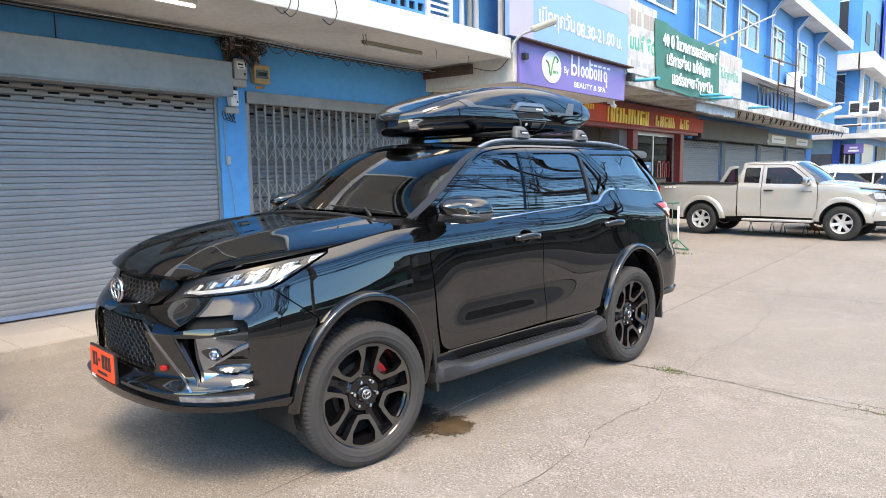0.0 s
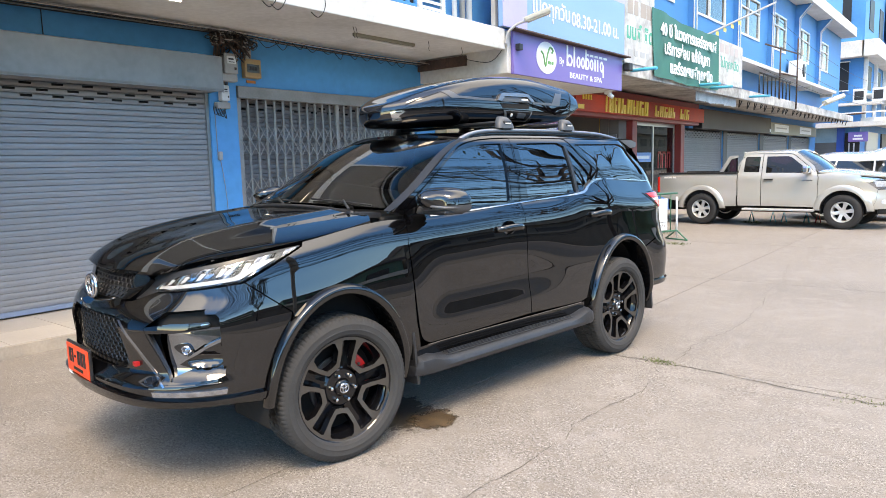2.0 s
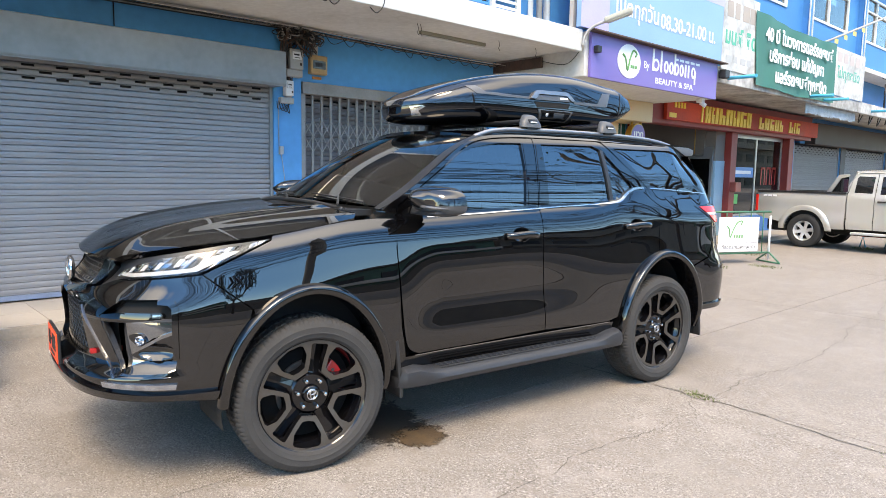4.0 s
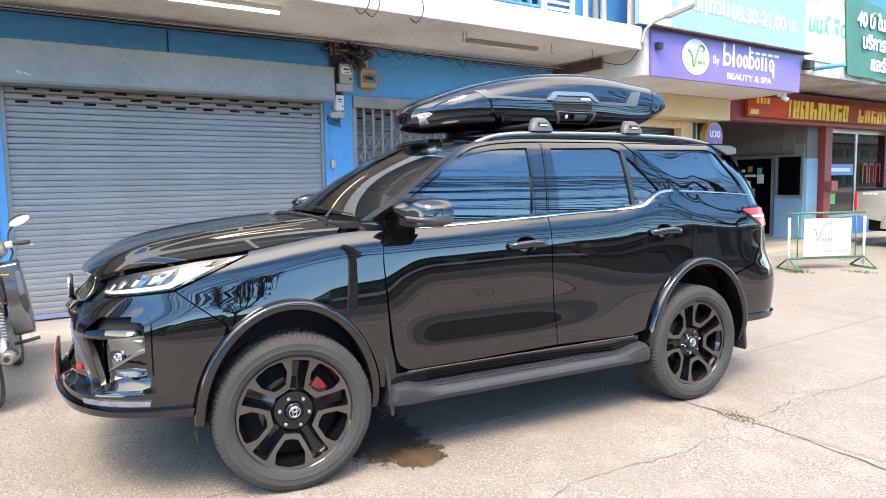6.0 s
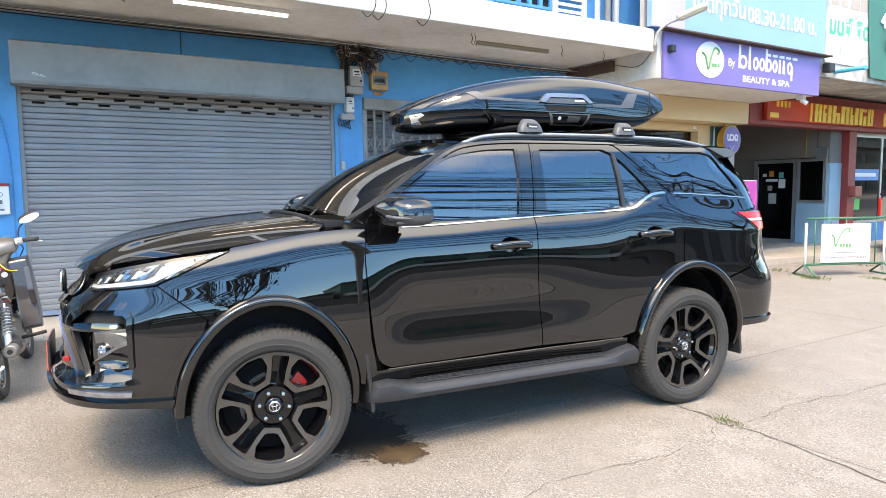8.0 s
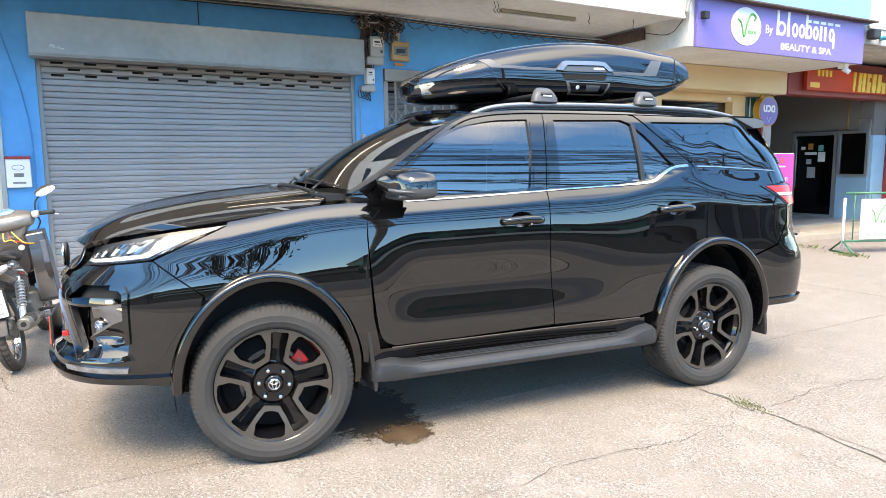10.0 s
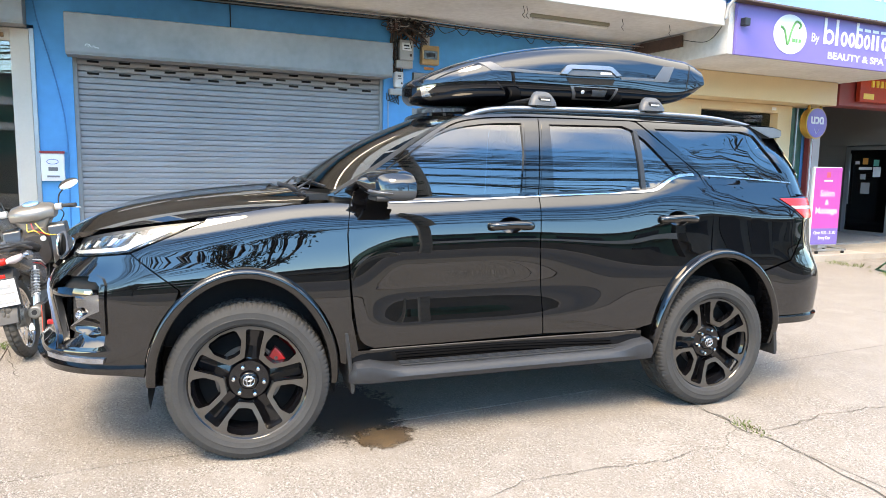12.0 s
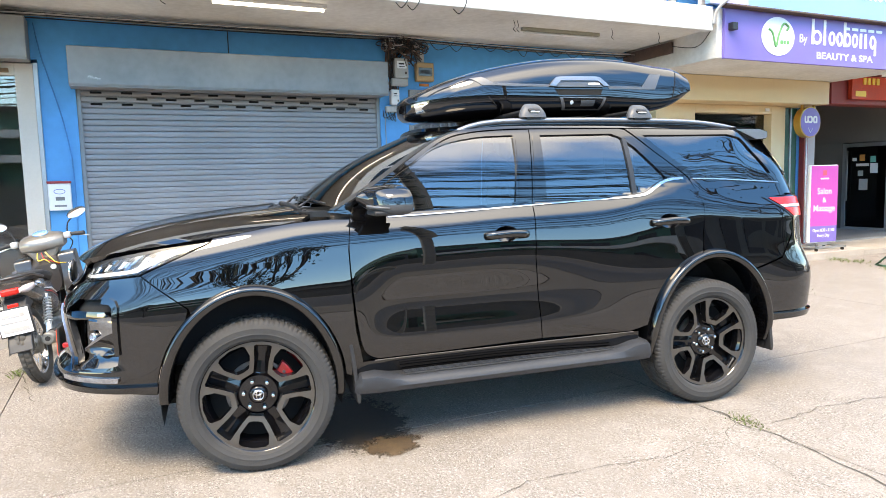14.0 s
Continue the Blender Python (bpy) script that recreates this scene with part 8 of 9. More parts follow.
part("pane", boxes(((-7.18, 20.42, 1.10), (-6.62, 20.43, 2.0))), DIMGLASS, lw)
for x, z, w, h in ((-7.08, 1.32, 0.10, 0.16), (-6.95, 1.30, 0.14, 0.2), (-6.80, 1.34, 0.1, 0.12)):
    part("stored_box", boxes(((x, 20.62, z - 0.2), (x + w, 20.7, z + h)), bevel=0.004), METER, lw)
door = part("door", boxes(((-8.34, 20.38, 0.09), (-8.26, 20.46, 2.06)), ((-7.33, 20.38, 0.09), (-7.26, 20.46, 2.06)), ((-8.26, 20.38, 1.98), (-7.33, 20.46, 2.06)), ((-8.26, 20.38, 0.09), (-7.33, 20.46, 0.15))), ALU, ra)
part("pane", boxes(((-8.26, 20.41, 0.15), (-7.33, 20.42, 1.98))), DIMGLASS, door)
for x, z, w, h, m in ((-7.95, 1.66, 0.12, 0.14, surface("notice_orange", (0.6, 0.25, 0.05), 0.5)), (-8.03, 1.54, 0.30, 0.06, WHITEP), (-7.70, 1.38, 0.17, 0.22, WHITEP), (-7.70, 1.62, 0.12, 0.14, surface("notice_teal", (0.1, 0.4, 0.35), 0.5)), (-7.95, 1.0, 0.2, 0.25, METER), (-8.12, 1.66, 0.1, 0.07, WHITEP), (-7.98, 1.32, 0.12, 0.12, METER)):
    part("notice", boxes(((x, 20.404, z), (x + w, 20.408, z + h))), m, door)
part("handle", tube([(-8.20, 20.34, 0.75), (-8.20, 20.34, 1.9)], 0.018, 6), ALU, door)
sw = part("shop_window", boxes(((W, 21.27, 0.06), (W + 0.06, 24.6, 0.52))), surface("blue_dado", (0.03, 0.17, 0.45), 0.5, var=0.2), ra)
part("frame", boxes(((W, 21.27, 0.52), (W + 0.05, 24.6, 0.58)), ((W, 21.27, 2.58), (W + 0.05, 24.6, 2.68)), ((W, 22.85, 0.58), (W + 0.05, 22.93, 2.58)), ((W, 21.27, 0.58), (W + 0.05, 21.33, 2.58)), ((W, 24.54, 0.58), (W + 0.05, 24.6, 2.58))), ALU, sw)
part("pane", boxes(((W + 0.02, 21.33, 0.58), (W + 0.028, 22.85, 2.58))), DIMGLASS, sw)
part("pane", boxes(((W + 0.02, 22.93, 0.58), (W + 0.028, 24.54, 2.58))), DIMGLASS, sw)
part("blue_sticker", boxes(((W + 0.03, 21.4, 1.55), (W + 0.033, 22.8, 1.82))), surface("sticker_blue", (0.05, 0.22, 0.5), 0.4), sw)
part("sticker_bar", boxes(((W + 0.034, 21.55, 1.64), (W + 0.037, 22.65, 1.73))), WHITEP, sw)
part("green_sticker", boxes(((W + 0.03, 21.5, 0.85), (W + 0.033, 21.95, 1.10))), surface("sticker_green", (0.05, 0.45, 0.10), 0.4), sw)
for k in range(3):
    part("red_figure", boxes(((W + 0.03, 23.3 + 0.36 * k, 1.35), (W + 0.033, 23.36 + 0.36 * k, 1.85)), ((W + 0.03, 23.52 + 0.36 * k, 1.35), (W + 0.033, 23.58 + 0.36 * k, 1.85)), ((W + 0.03, 23.3 + 0.36 * k, 1.79), (W + 0.033, 23.58 + 0.36 * k, 1.85))), RED, sw)
part("red_bench", boxes(((W - 0.6, 21.6, 0.9), (W - 0.4, 24.2, 1.15))), RED, sw)
part("post_box", boxes(((W + 0.25, 21.0, 1.18), (W + 0.40, 21.3, 1.42)), bevel=0.01), surface("red_post_box", (0.30, 0.07, 0.05), 0.5), ra)
part("gas_pipe", tube([(-7.05, 20.40, 2.80), (-7.05, 20.40, 2.12), (-7.25, 20.40, 2.10)], 0.013, 6), GOLD, ra)
rs = thing("painted_fascia_sign", None, "long red fascia sign with yellow block lettering", "sign")
part("panel", boxes(((-6.26, 17.45, 2.77), (-6.18, 26.2, 3.19)), bevel=0.004), REDSIGN, rs)


def blocks(parent, y0, z0, h, widths, gap, material, x, slant=0.0):
    """A trade name as plain letter-sized blocks: a stem, a bowl and a foot each."""
    y = y0
    for i, w in enumerate(widths):
        s = max(0.07, w * 0.42)
        bm = prism([(y, z0), (y + s, z0), (y + s + slant, z0 + h), (y + slant, z0 + h)], x, x + 0.02)
        if w > 0.12:
            add_prism(bm, [(y + w - s, z0), (y + w, z0), (y + w + slant * (0.5 + 0.5 * (i % 2)), z0 + h * (0.55 + 0.45 * (i % 2))), (y + w - s + slant * (0.5 + 0.5 * (i % 2)), z0 + h * (0.55 + 0.45 * (i % 2)))], x, x + 0.018)
            k = (0.0, 0.42, 0.80)[i % 3]
            add_prism(bm, [(y + slant * k, z0 + h * k), (y + w + slant * k, z0 + h * k), (y + w + slant * k, z0 + h * (k + 0.18)), (y + slant * k, z0 + h * (k + 0.18))], x, x + 0.016)
        part("name_block", bm, material, parent)
        y += w + gap


blocks(rs, 18.95, 2.795, 0.375, (0.12, 0.25, 0.14, 0.14, 0.30, 0.32, 0.14, 0.14, 0.31, 0.25), 0.055, YELLOW, -6.18, 0.03)
blocks(rs, 22.05, 2.81, 0.30, (0.27, 0.27, 0.25, 0.26, 0.22), 0.06, YELLOW, -6.18, 0.03)
blocks(rs, 24.0, 2.81, 0.30, (0.27, 0.10, 0.26), 0.06, YELLOW, -6.18, 0.03)
blocks(rs, 17.75, 3.04, 0.12, (0.09, 0.09, 0.09, 0.09), 0.04, YELLOW, -6.18)
part("number_bar", boxes(((-6.18, 17.55, 2.82), (-6.176, 17.85, 2.92))), YELLOW, rs)
cam_dome = thing("security_camera", None, "small white camera under the salon sign", "camera")
part("mount", boxes(((-4.95, 16.35, 2.95), (-4.83, 16.45, 3.02))), WHITEP, cam_dome)
part("dome", tube([(-4.89, 16.40, 2.95), (-4.80, 16.44, 2.88)], 0.04, 10), WHITEP, cam_dome)

# banners on the far canopy
BX = -4.74
b1 = thing("vinyl_banner", None, "weathered white vinyl banner with green writing", "banner", "canopy banners")
part("sheet", boxes(((BX, 16.80, 3.62), (BX + 0.012, 18.35, 5.1))), WHITECLOTH, b1)
lettering("lettering", "มนต์ ติด", 0.42, at(BX + 0.014, 17.6, 4.25), surface("faded_green", (0.05, 0.40, 0.27), 0.6), b1, width=1.35, bold=0.012)
for k, w in enumerate((0.25, 0.2, 0.3, 0.22)):
    part("writing_bar", boxes(((BX + 0.013, 16.95 + 0.33 * k, 4.62), (BX + 0.016, 16.95 + 0.33 * k + w, 4.92))), surface("faded_tan", (0.40, 0.34, 0.29), 0.7), b1)
    part("writing_bar", boxes(((BX + 0.013, 17.0 + 0.30 * k, 3.78), (BX + 0.016, 17.0 + 0.30 * k + w * 0.8, 3.90))), surface("faded_grey", (0.42, 0.42, 0.41), 0.7), b1)
b3 = thing("cloth_banner", None, "dark green cloth banner with white writing, sagging", "banner", "canopy banners")


def cloth(y, z, out=0.0):
    y, z = np.asarray(y, float), np.asarray(z, float)
    return np.stack([BX + 0.06 + 0.025 * np.sin(3.1 * y + 1.3 * z) + 0.015 * np.sin(7 * y - 2 * z) + out, y, z], -1)


panel("sheet", [(18.3, 3.46), (20.5, 3.40), (22.75, 3.44), (22.70, 4.86), (20.5, 4.80), (18.15, 4.92)], cloth, GREENCLOTH, b3, fold=0.003, cell=0.12)
for txt, z, w, y in (("40 ปี ในวงการแอร์รถยนต์", 4.50, 3.9, 20.45), ("บริการซ่อม แก้ปัญหา", 4.10, 3.1, 20.3), ("แอร์รถยนต์ทุกชนิด", 3.70, 3.0, 20.6)):
    lettering("lettering", txt, 0.36, at(BX + 0.105, y, z), WHITEP, b3, "white writing", width=w, bold=0.014)
b4 = thing("vinyl_banner", None, "weathered white vinyl banner with faded writing", "banner", "canopy banners")
part("sheet", boxes(((BX, 22.85, 3.66), (BX + 0.012, 25.1, 4.84))), WHITECLOTH, b4)
lettering("lettering", "ไม่ทุกชนิด", 0.34, at(BX + 0.014, 23.9, 4.22), surface("faded_green_b", (0.08, 0.36, 0.27), 0.6), b4, width=1.7, bold=0.008)
for k in range(4):
    part("writing_bar", boxes(((BX + 0.013, 23.0 + 0.45 * k, 4.5), (BX + 0.016, 23.3 + 0.45 * k, 4.74))), surface("faded_pink", (0.50, 0.42, 0.39), 0.7), b4)
for y in (16.95, 21.0, 22.0, 25.8):
    p = tagged(part("bracket_pipe", tube([(-4.95, y + 0.3, 3.48), (-4.10, y, 3.44)], 0.035, 8), TURQ), "turquoise pipe bracket under the canopy", "bracket", "pipe brackets")
spot = thing("spot_lamp", None, "small dark spot lamp on a pipe bracket", "lamp")
part("case", boxes(((-4.72, 16.72, 3.42), (-4.58, 16.90, 3.58)), bevel=0.02), PLASTIC, spot)
aw = thing("torn_awning_fringe", None, "tattered pale awning fringe hanging from the canopy", "awning")
bm = bmesh.new()
for k in range(34):
    y = 21.6 + 0.105 * k
    add_box(bm, (-4.90, y, 3.10 + 0.05 * rng.random()), (-4.893, y + 0.10, 3.42))
part("fringe", bm, surface("faded_fringe", (0.42, 0.46, 0.48), 0.8, var=0.35, vscale=4), aw)

# shutters further along under brown and tan headers
for k, (y0, y1, n) in enumerate(((25.65, 29.55, 0), (30.15, 34.55, 0), (35.25, 39.75, 0), (40.35, 44.55, 0))):
    shutter("roller_shutter", W - 0.06, y0 + 0.05, y1 - 0.05, 0.07, 2.62, "closed grey roller shutter with a pierced top", steel=SHUTTERDARK)
hb = thing("header_board", None, "dark brown header board over the shutters", "header board")
part("board", boxes(((W + 0.002, 26.4, 2.60), (-6.30, 35.2, 3.25)), bevel=0.01), BROWN, hb)
part("cover", boxes(((-6.30, 35.0, 2.68), (-6.28, 35.15, 2.80))), WHITEP, hb)
hb = thing("header_board", None, "tan header board with two white notices", "header board")
part("board", boxes(((W + 0.002, 35.3, 2.62), (-6.40, 45.2, 3.12)), bevel=0.01), TAN, hb)
for y in (36.2, 41.2):
    part("notice", boxes(((-6.40, y, 2.72), (-6.38, y + 2.6, 3.05))), WHITEP, hb)
    part("writing_bar", boxes(((-6.38, y + 0.3, 2.86), (-6.376, y + 2.2, 2.92))), METER, hb)

# things on the far ledge: condenser, balcony rail, steel mast
ac = thing("condenser_unit", None, "white air-conditioning condenser on the ledge", "condenser")
part("case", boxes(((UX + 0.1, 33.4, 4.66), (-4.85, 34.4, 5.36)), bevel=0.02), WHITEP, ac)
bm = bmesh.new()
add_lathe(bm, [(0.0, 0.27), (0.015, 0.27), (0.015, 0.0)], 24, "x", (-4.85, 33.95, 5.0))
part("fan_grille", bm, PLASTIC, ac)
part("stand", boxes(((UX + 0.12, 33.5, 4.62), (UX + 0.2, 34.3, 4.66)), ((-5.0, 33.5, 4.62), (-4.92, 34.3, 4.66))), RUST, ac)
rl = thing("balcony_rail", None, "thin black steel railing on the canopy", "railing")
part("top_rail", tube([(-4.8, 27.3, 4.33), (-4.8, 31.6, 4.33)], 0.03, 6), WIRE, rl)
for k in range(9):
    part("baluster", tube([(-4.8, 27.3 + 0.52 * k, 3.66), (-4.8, 27.3 + 0.52 * k, 4.33)], 0.025, 6), WIRE, rl)
ms = thing("steel_mast", None, "rusty steel bracket frame on the canopy edge", "mast")
part("upright", tube([(-4.72, 32.2, 3.4), (-4.72, 32.2, 6.0)], 0.03, 6), RUST, ms)
part("upright", tube([(-4.72, 29.6, 3.6), (-4.72, 29.6, 5.4)], 0.03, 6), RUST, ms)
part("arm", tube([(-4.72, 27.6, 5.25), (-4.72, 32.4, 5.45)], 0.03, 6), RUST, ms)
part("arm", tube([(-4.72, 29.6, 4.5), (-4.72, 32.2, 4.6)], 0.03, 6), RUST, ms)
lf = thing("fluorescent_arm", None, "pale fluorescent lamp head tilted on the canopy", "lamp")
part("head", tube([(-4.72, 37.6, 3.9), (-4.3, 39.4, 4.3)], 0.12, 8), surface("pale_lamp", (0.55, 0.53, 0.42), 0.4), lf)
part("arm", tube([(-4.75, 36.6, 3.62), (-4.72, 37.7, 3.95)], 0.03, 6), METER, lf)
rp = thing("banner_pole", None, "thin pole leaning out with a yellow ribbon", "pole")
part("shaft", tube([(UX, 23.0, 4.9), (-4.3, 27.0, 6.4)], 0.03, 6), METER, rp)
for k in range(6):
    p = Vector((UX, 23.0, 4.9)).lerp(Vector((-4.3, 27.0, 6.4)), 0.05 + 0.09 * k)
    part("ribbon", boxes(((p.x, p.y, p.z - 0.12), (p.x + 0.01, p.y + 0.25, p.z))), YELLOW, rp)
for k in range(4):
    y0, y1 = 25.0 + 4 * rng.random(), 44.0
    cable(sag((-4.4 + 0.2 * rng.random(), y0, 4.3 + 0.55 * k), (-4.2, y1 + 6, 4.4 + 0.4 * k), 0.25 + 0.2 * rng.random(), 16), 0.008, WIRE, "overhead wire along the shop row", "street wires")
for k in range(26):
    y = 25.5 + 0.75 * k + rng.random() * 0.4
    cable(smoothline([(-4.9, y, 3.37), (-4.95, y + 0.1, 3.24 - 0.1 * rng.random()), (-4.92, y + 0.3, 3.36)], 5), 0.016, WIRE, "loose wire hooked under the canopy")

# ---- across the street: what the paint and glass mirror ----
OPP = surface("green_render", (0.05, 0.16, 0.11), 0.7, var=0.3)
OPPB = surface("grey_render", (0.16, 0.15, 0.13), 0.7, var=0.3)
# last three are unseen additions that block low sky from the mirrored view
for k, (y0, y1, h, m) in enumerate(((-46, -22, 7.5, OPPB), (-21.5, 0.6, 6.3, OPP), (1.0, 12, 4.6, OPPB), (12.5, 30, 6.4, OPP), (30.5, 60, 7.5, OPPB), (60.5, 100, 8.5, OPP), (100.5, 150, 9.5, OPPB), (-90, -46.5, 8.0, OPP))):
    o = thing("shophouse_opposite", None, "plain rendered shophouse with balcony bands across the street", "building", "shophouses opposite")
    part("wall", boxes(((34, y0, 0), (42, y1, h))), m, o)
    part("roof", boxes(((33.4, y0 - 0.1, h), (42.2, y1 + 0.1, h + 0.3))), BROWN, o)
    for z in (3.2, 4.7) if k == 1 else np.arange(3.2, h - 1, 3.0):
        part("balcony", boxes(((32.8, y0 + 0.2, z), (34, y1 - 0.2, z + (0.45 if k == 1 else 0.9)))), WHITEWALL if k % 2 else OPPB, o)
    for z in np.arange(0.4, h - 2, 3.0):
        for y in np.arange(y0 + 1, y1 - 3, 4.1):
            part("window", boxes(((33.9, y, z), (33.99, y + 2.6, z + 2.0))), INK, o)
wall_e = structure("wall_east", boxes(((19.0, -60, 0), (19.2, 70, 1.7))), OPPB, "low grey wall across the street", "wall")
for y in (-26.0, 8.9, 44.0):
    pl = thing("utility_pole", Matrix.Translation((11.0, y, 0)), "square concrete utility pole with cross arms", "utility pole", "utility poles")
    part("shaft", boxes(((-0.13, -0.13, 0), (0.13, 0.13, 9.5)), bevel=0.03), KERB, pl)
    for z in (8.9, 8.0):
        part("cross_arm", boxes(((-1.5, -0.06, z), (0.9, 0.06, z + 0.12))), KERB, pl)
    for k in range(7):
        part("wire_hanger", boxes(((-1.42 + 0.21 * k, -0.03, 4.2), (-1.38 + 0.21 * k, 0.03, 10.4))), KERB, pl)
for k in range(46):
    x, z = 9.6 + 0.21 * (k % 7), 4.3 + 0.12 * k if k < 30 else 5.2 + 0.32 * (k - 30)
    for a, b_ in ((-26.0, 8.9), (8.9, 44.0)):
        cable(sag((x, a, z), (x, b_, z + 0.3 * rng.random()), 0.4 + 1.3 * rng.random(), 20), 0.010 + 0.026 * rng.random() ** 2, WIRE, "overhead street wire between poles", "street wires")
for k in range(9):
    x, z = 9.7 + 0.16 * k, 7.4 + 0.27 * k
    for a, b_ in ((-26.0, 8.9), (8.9, 44.0)):
        cable(sag((x, a, z), (x, b_, z + 0.2 * rng.random()), 0.35 + 0.4 * rng.random(), 20), 0.024 + 0.026 * rng.random(), WIRE, "thick bundled street cable between poles", "street wires")


def tree(x, y, h, seed, spread=1.0, stout=1.0, leaves=44):
    r = random.Random(seed)
    t = thing("street_tree", Matrix.Translation((x, y, 0)), "lopped street tree with tufts of dark leaves", "tree", "street trees")
    bm, tips = bmesh.new(), []
    add_tube(bm, [(0, 0, 0), (0.05, 0.02, h * 0.3), (0, 0.06, h * 0.5)], [0.17, 0.14, 0.12], 8)
    for k in range(8):
        a, e = k * 2.4 + r.random(), 0.5 + 0.6 * r.random()
        p0 = Vector((0, 0.05, h * (0.42 + 0.08 * r.random())))
        p1 = p0 + Vector((math.cos(a), math.sin(a), e)) * h * 0.2 * spread
        p2 = p1 + Vector((math.cos(a + 0.5), math.sin(a + 0.5), e + 0.5)) * h * 0.17 * spread
        add_tube(bm, [p0, p1, p2], [0.07 * stout, 0.05 * stout, 0.03 * stout], 6)
        tips += [p1, p2]
        for j in range(3):
            p3 = p2 + Vector((r.uniform(-1, 1), r.uniform(-1, 1), r.uniform(0.2, 1))) * h * 0.12 * spread
            add_tube(bm, [p1.lerp(p2, 0.5), p2.lerp(p3, 0.5), p3], [0.028 * stout, 0.022 * stout, 0.012 * stout], 5)
            for _ in range(2):
                p4 = p3 + Vector((r.uniform(-1, 1), r.uniform(-1, 1), r.uniform(-0.1, 0.9))) * h * 0.09 * spread
                add_tube(bm, [p2.lerp(p3, 0.6), p3.lerp(p4, 0.5), p4], [0.016 * stout, 0.012 * stout, 0.006 * stout], 5)
            tips.append(p3)
    part("trunk", bm, BROWN, t)
    vs, fs = [], []
    for p in tips:
        for _ in range(leaves):
            c = p + Vector((r.gauss(0, 1), r.gauss(0, 1), r.gauss(0, 0.8))) * h * 0.05 * spread
            u, v = Vector((r.gauss(0, 1), r.gauss(0, 1), r.gauss(0, 1))).normalized() * 0.10, Vector((r.gauss(0, 1), r.gauss(0, 1), r.gauss(0, 1))).normalized() * 0.05
            o = len(vs)
            vs += [tuple(c - u), tuple(c + v), tuple(c + u), tuple(c - v)]
            fs.append((o, o + 1, o + 2, o + 3))
    me = bpy.data.meshes.new("crown")
    me.from_pydata(vs, [], fs)
    link("crown", me, surface("dark_leaf", (0.03, 0.06, 0.02), 0.6, var=0.3), t)


for x, y, h, s, w, k, n in ((15.5, -9.0, 4.0, 1, 1.0, 1.0, 44), (14.0, 4.3, 7.4, 2, 0.62, 1.2, 46), (9.5, 22.5, 9.5, 3, 1.25, 2.2, 10), (16, 36, 5.5, 4, 1.0, 1.0, 44)):
    tree(x, y, h, s, w, k, n)

# ---- on the ground: wet stain, cracks, weeds ----
def wet(name, col, edge):
    """Damp concrete that fades out raggedly towards the rim of its patch."""
    m = surface(name, col, 0.55, var=0.6, vscale=9, fine=70, bump=0.2, bscale=150)
    n, l = m.node_tree.nodes, m.node_tree.links
    tc = next(k for k in n if k.bl_idname == "ShaderNodeTexCoord")
    mid, far, nz, ad, fade = n.new("ShaderNodeVectorMath"), n.new("ShaderNodeVectorMath"), n.new("ShaderNodeTexNoise"), n.new("ShaderNodeMath"), n.new("ShaderNodeMapRange")
    mid.operation, far.operation, ad.operation = "SUBTRACT", "LENGTH", "MULTIPLY_ADD"
    mid.inputs[1].default_value = (0.5, 0.5, 0)
    nz.inputs["Scale"].default_value, nz.inputs["Detail"].default_value, nz.inputs["Roughness"].default_value = 10, 12, 0.80
    l.new(tc.outputs["Generated"], mid.inputs[0])
    flat = n.new("ShaderNodeVectorMath")
    flat.operation, flat.inputs[1].default_value = "MULTIPLY", (1, 1, 0)
    l.new(mid.outputs[0], flat.inputs[0])
    l.new(flat.outputs[0], far.inputs[0])
    l.new(tc.outputs["Object"], nz.inputs["Vector"])
    l.new(nz.outputs["Fac"], ad.inputs[0])
    ad.inputs[1].default_value = 0.9
    l.new(far.outputs["Value"], ad.inputs[2])
    fade.inputs["From Min"].default_value, fade.inputs["From Max"].default_value = edge, edge + 0.10
    fade.inputs["To Min"].default_value, fade.inputs["To Max"].default_value = 0.93, 0.0
    l.new(ad.outputs[0], fade.inputs["Value"])
    l.new(fade.outputs[0], n["Principled BSDF"].inputs["Alpha"])
    return m


WET = wet("wet_concrete", (0.042, 0.035, 0.028), 0.78)
WETBROWN = wet("damp_brown_concrete", (0.088, 0.058, 0.032), 0.73)


def blotch(cx, cy, rx, ry, turn, seed, rag=0.28, n=90):
    r = random.Random(seed)
    ph = [(r.uniform(0, 6.28), k) for k in (2, 3, 5, 8, 13, 21)]
    pts = []
    for t in np.linspace(0, 2 * math.pi, n, endpoint=False):
        f = 1 + rag * sum(math.sin(k * t + p) / (k ** 0.7) for p, k in ph) * 0.6
        x, y = rx * f * math.cos(t), ry * f * math.sin(t)
        pts.append((cx + x * math.cos(turn) - y * math.sin(turn), cy + x * math.sin(turn) + y * math.cos(turn)))
    return pts


def patch(name, pts, z, material, label, category):
    bm = bmesh.new()
    bm.faces.new([bm.verts.new((x, y, z)) for x, y in pts])
    bmesh.ops.triangulate(bm, faces=bm.faces)
    me = bpy.data.meshes.new(name)
    bm.normal_update()
    for f in bm.faces:
        if f.normal.z < 0:
            f.normal_flip()
    bm.to_mesh(me)
    bm.free()
    return tagged(link(name, me, material), label, category, kind="stuff")


patch("water_stain", blotch(-1.76, 6.32, 0.66, 0.36, 0.10, 5, 0.15, 80), 0.0047, WET, "dark wet stain on the concrete by the wheel", "stain")
patch("water_stain", blotch(-1.29, 6.40, 0.17, 0.25, 0.25, 8, 0.2, 60), 0.0060, WETBROWN, "brown damp edge of the wet stain", "stain")


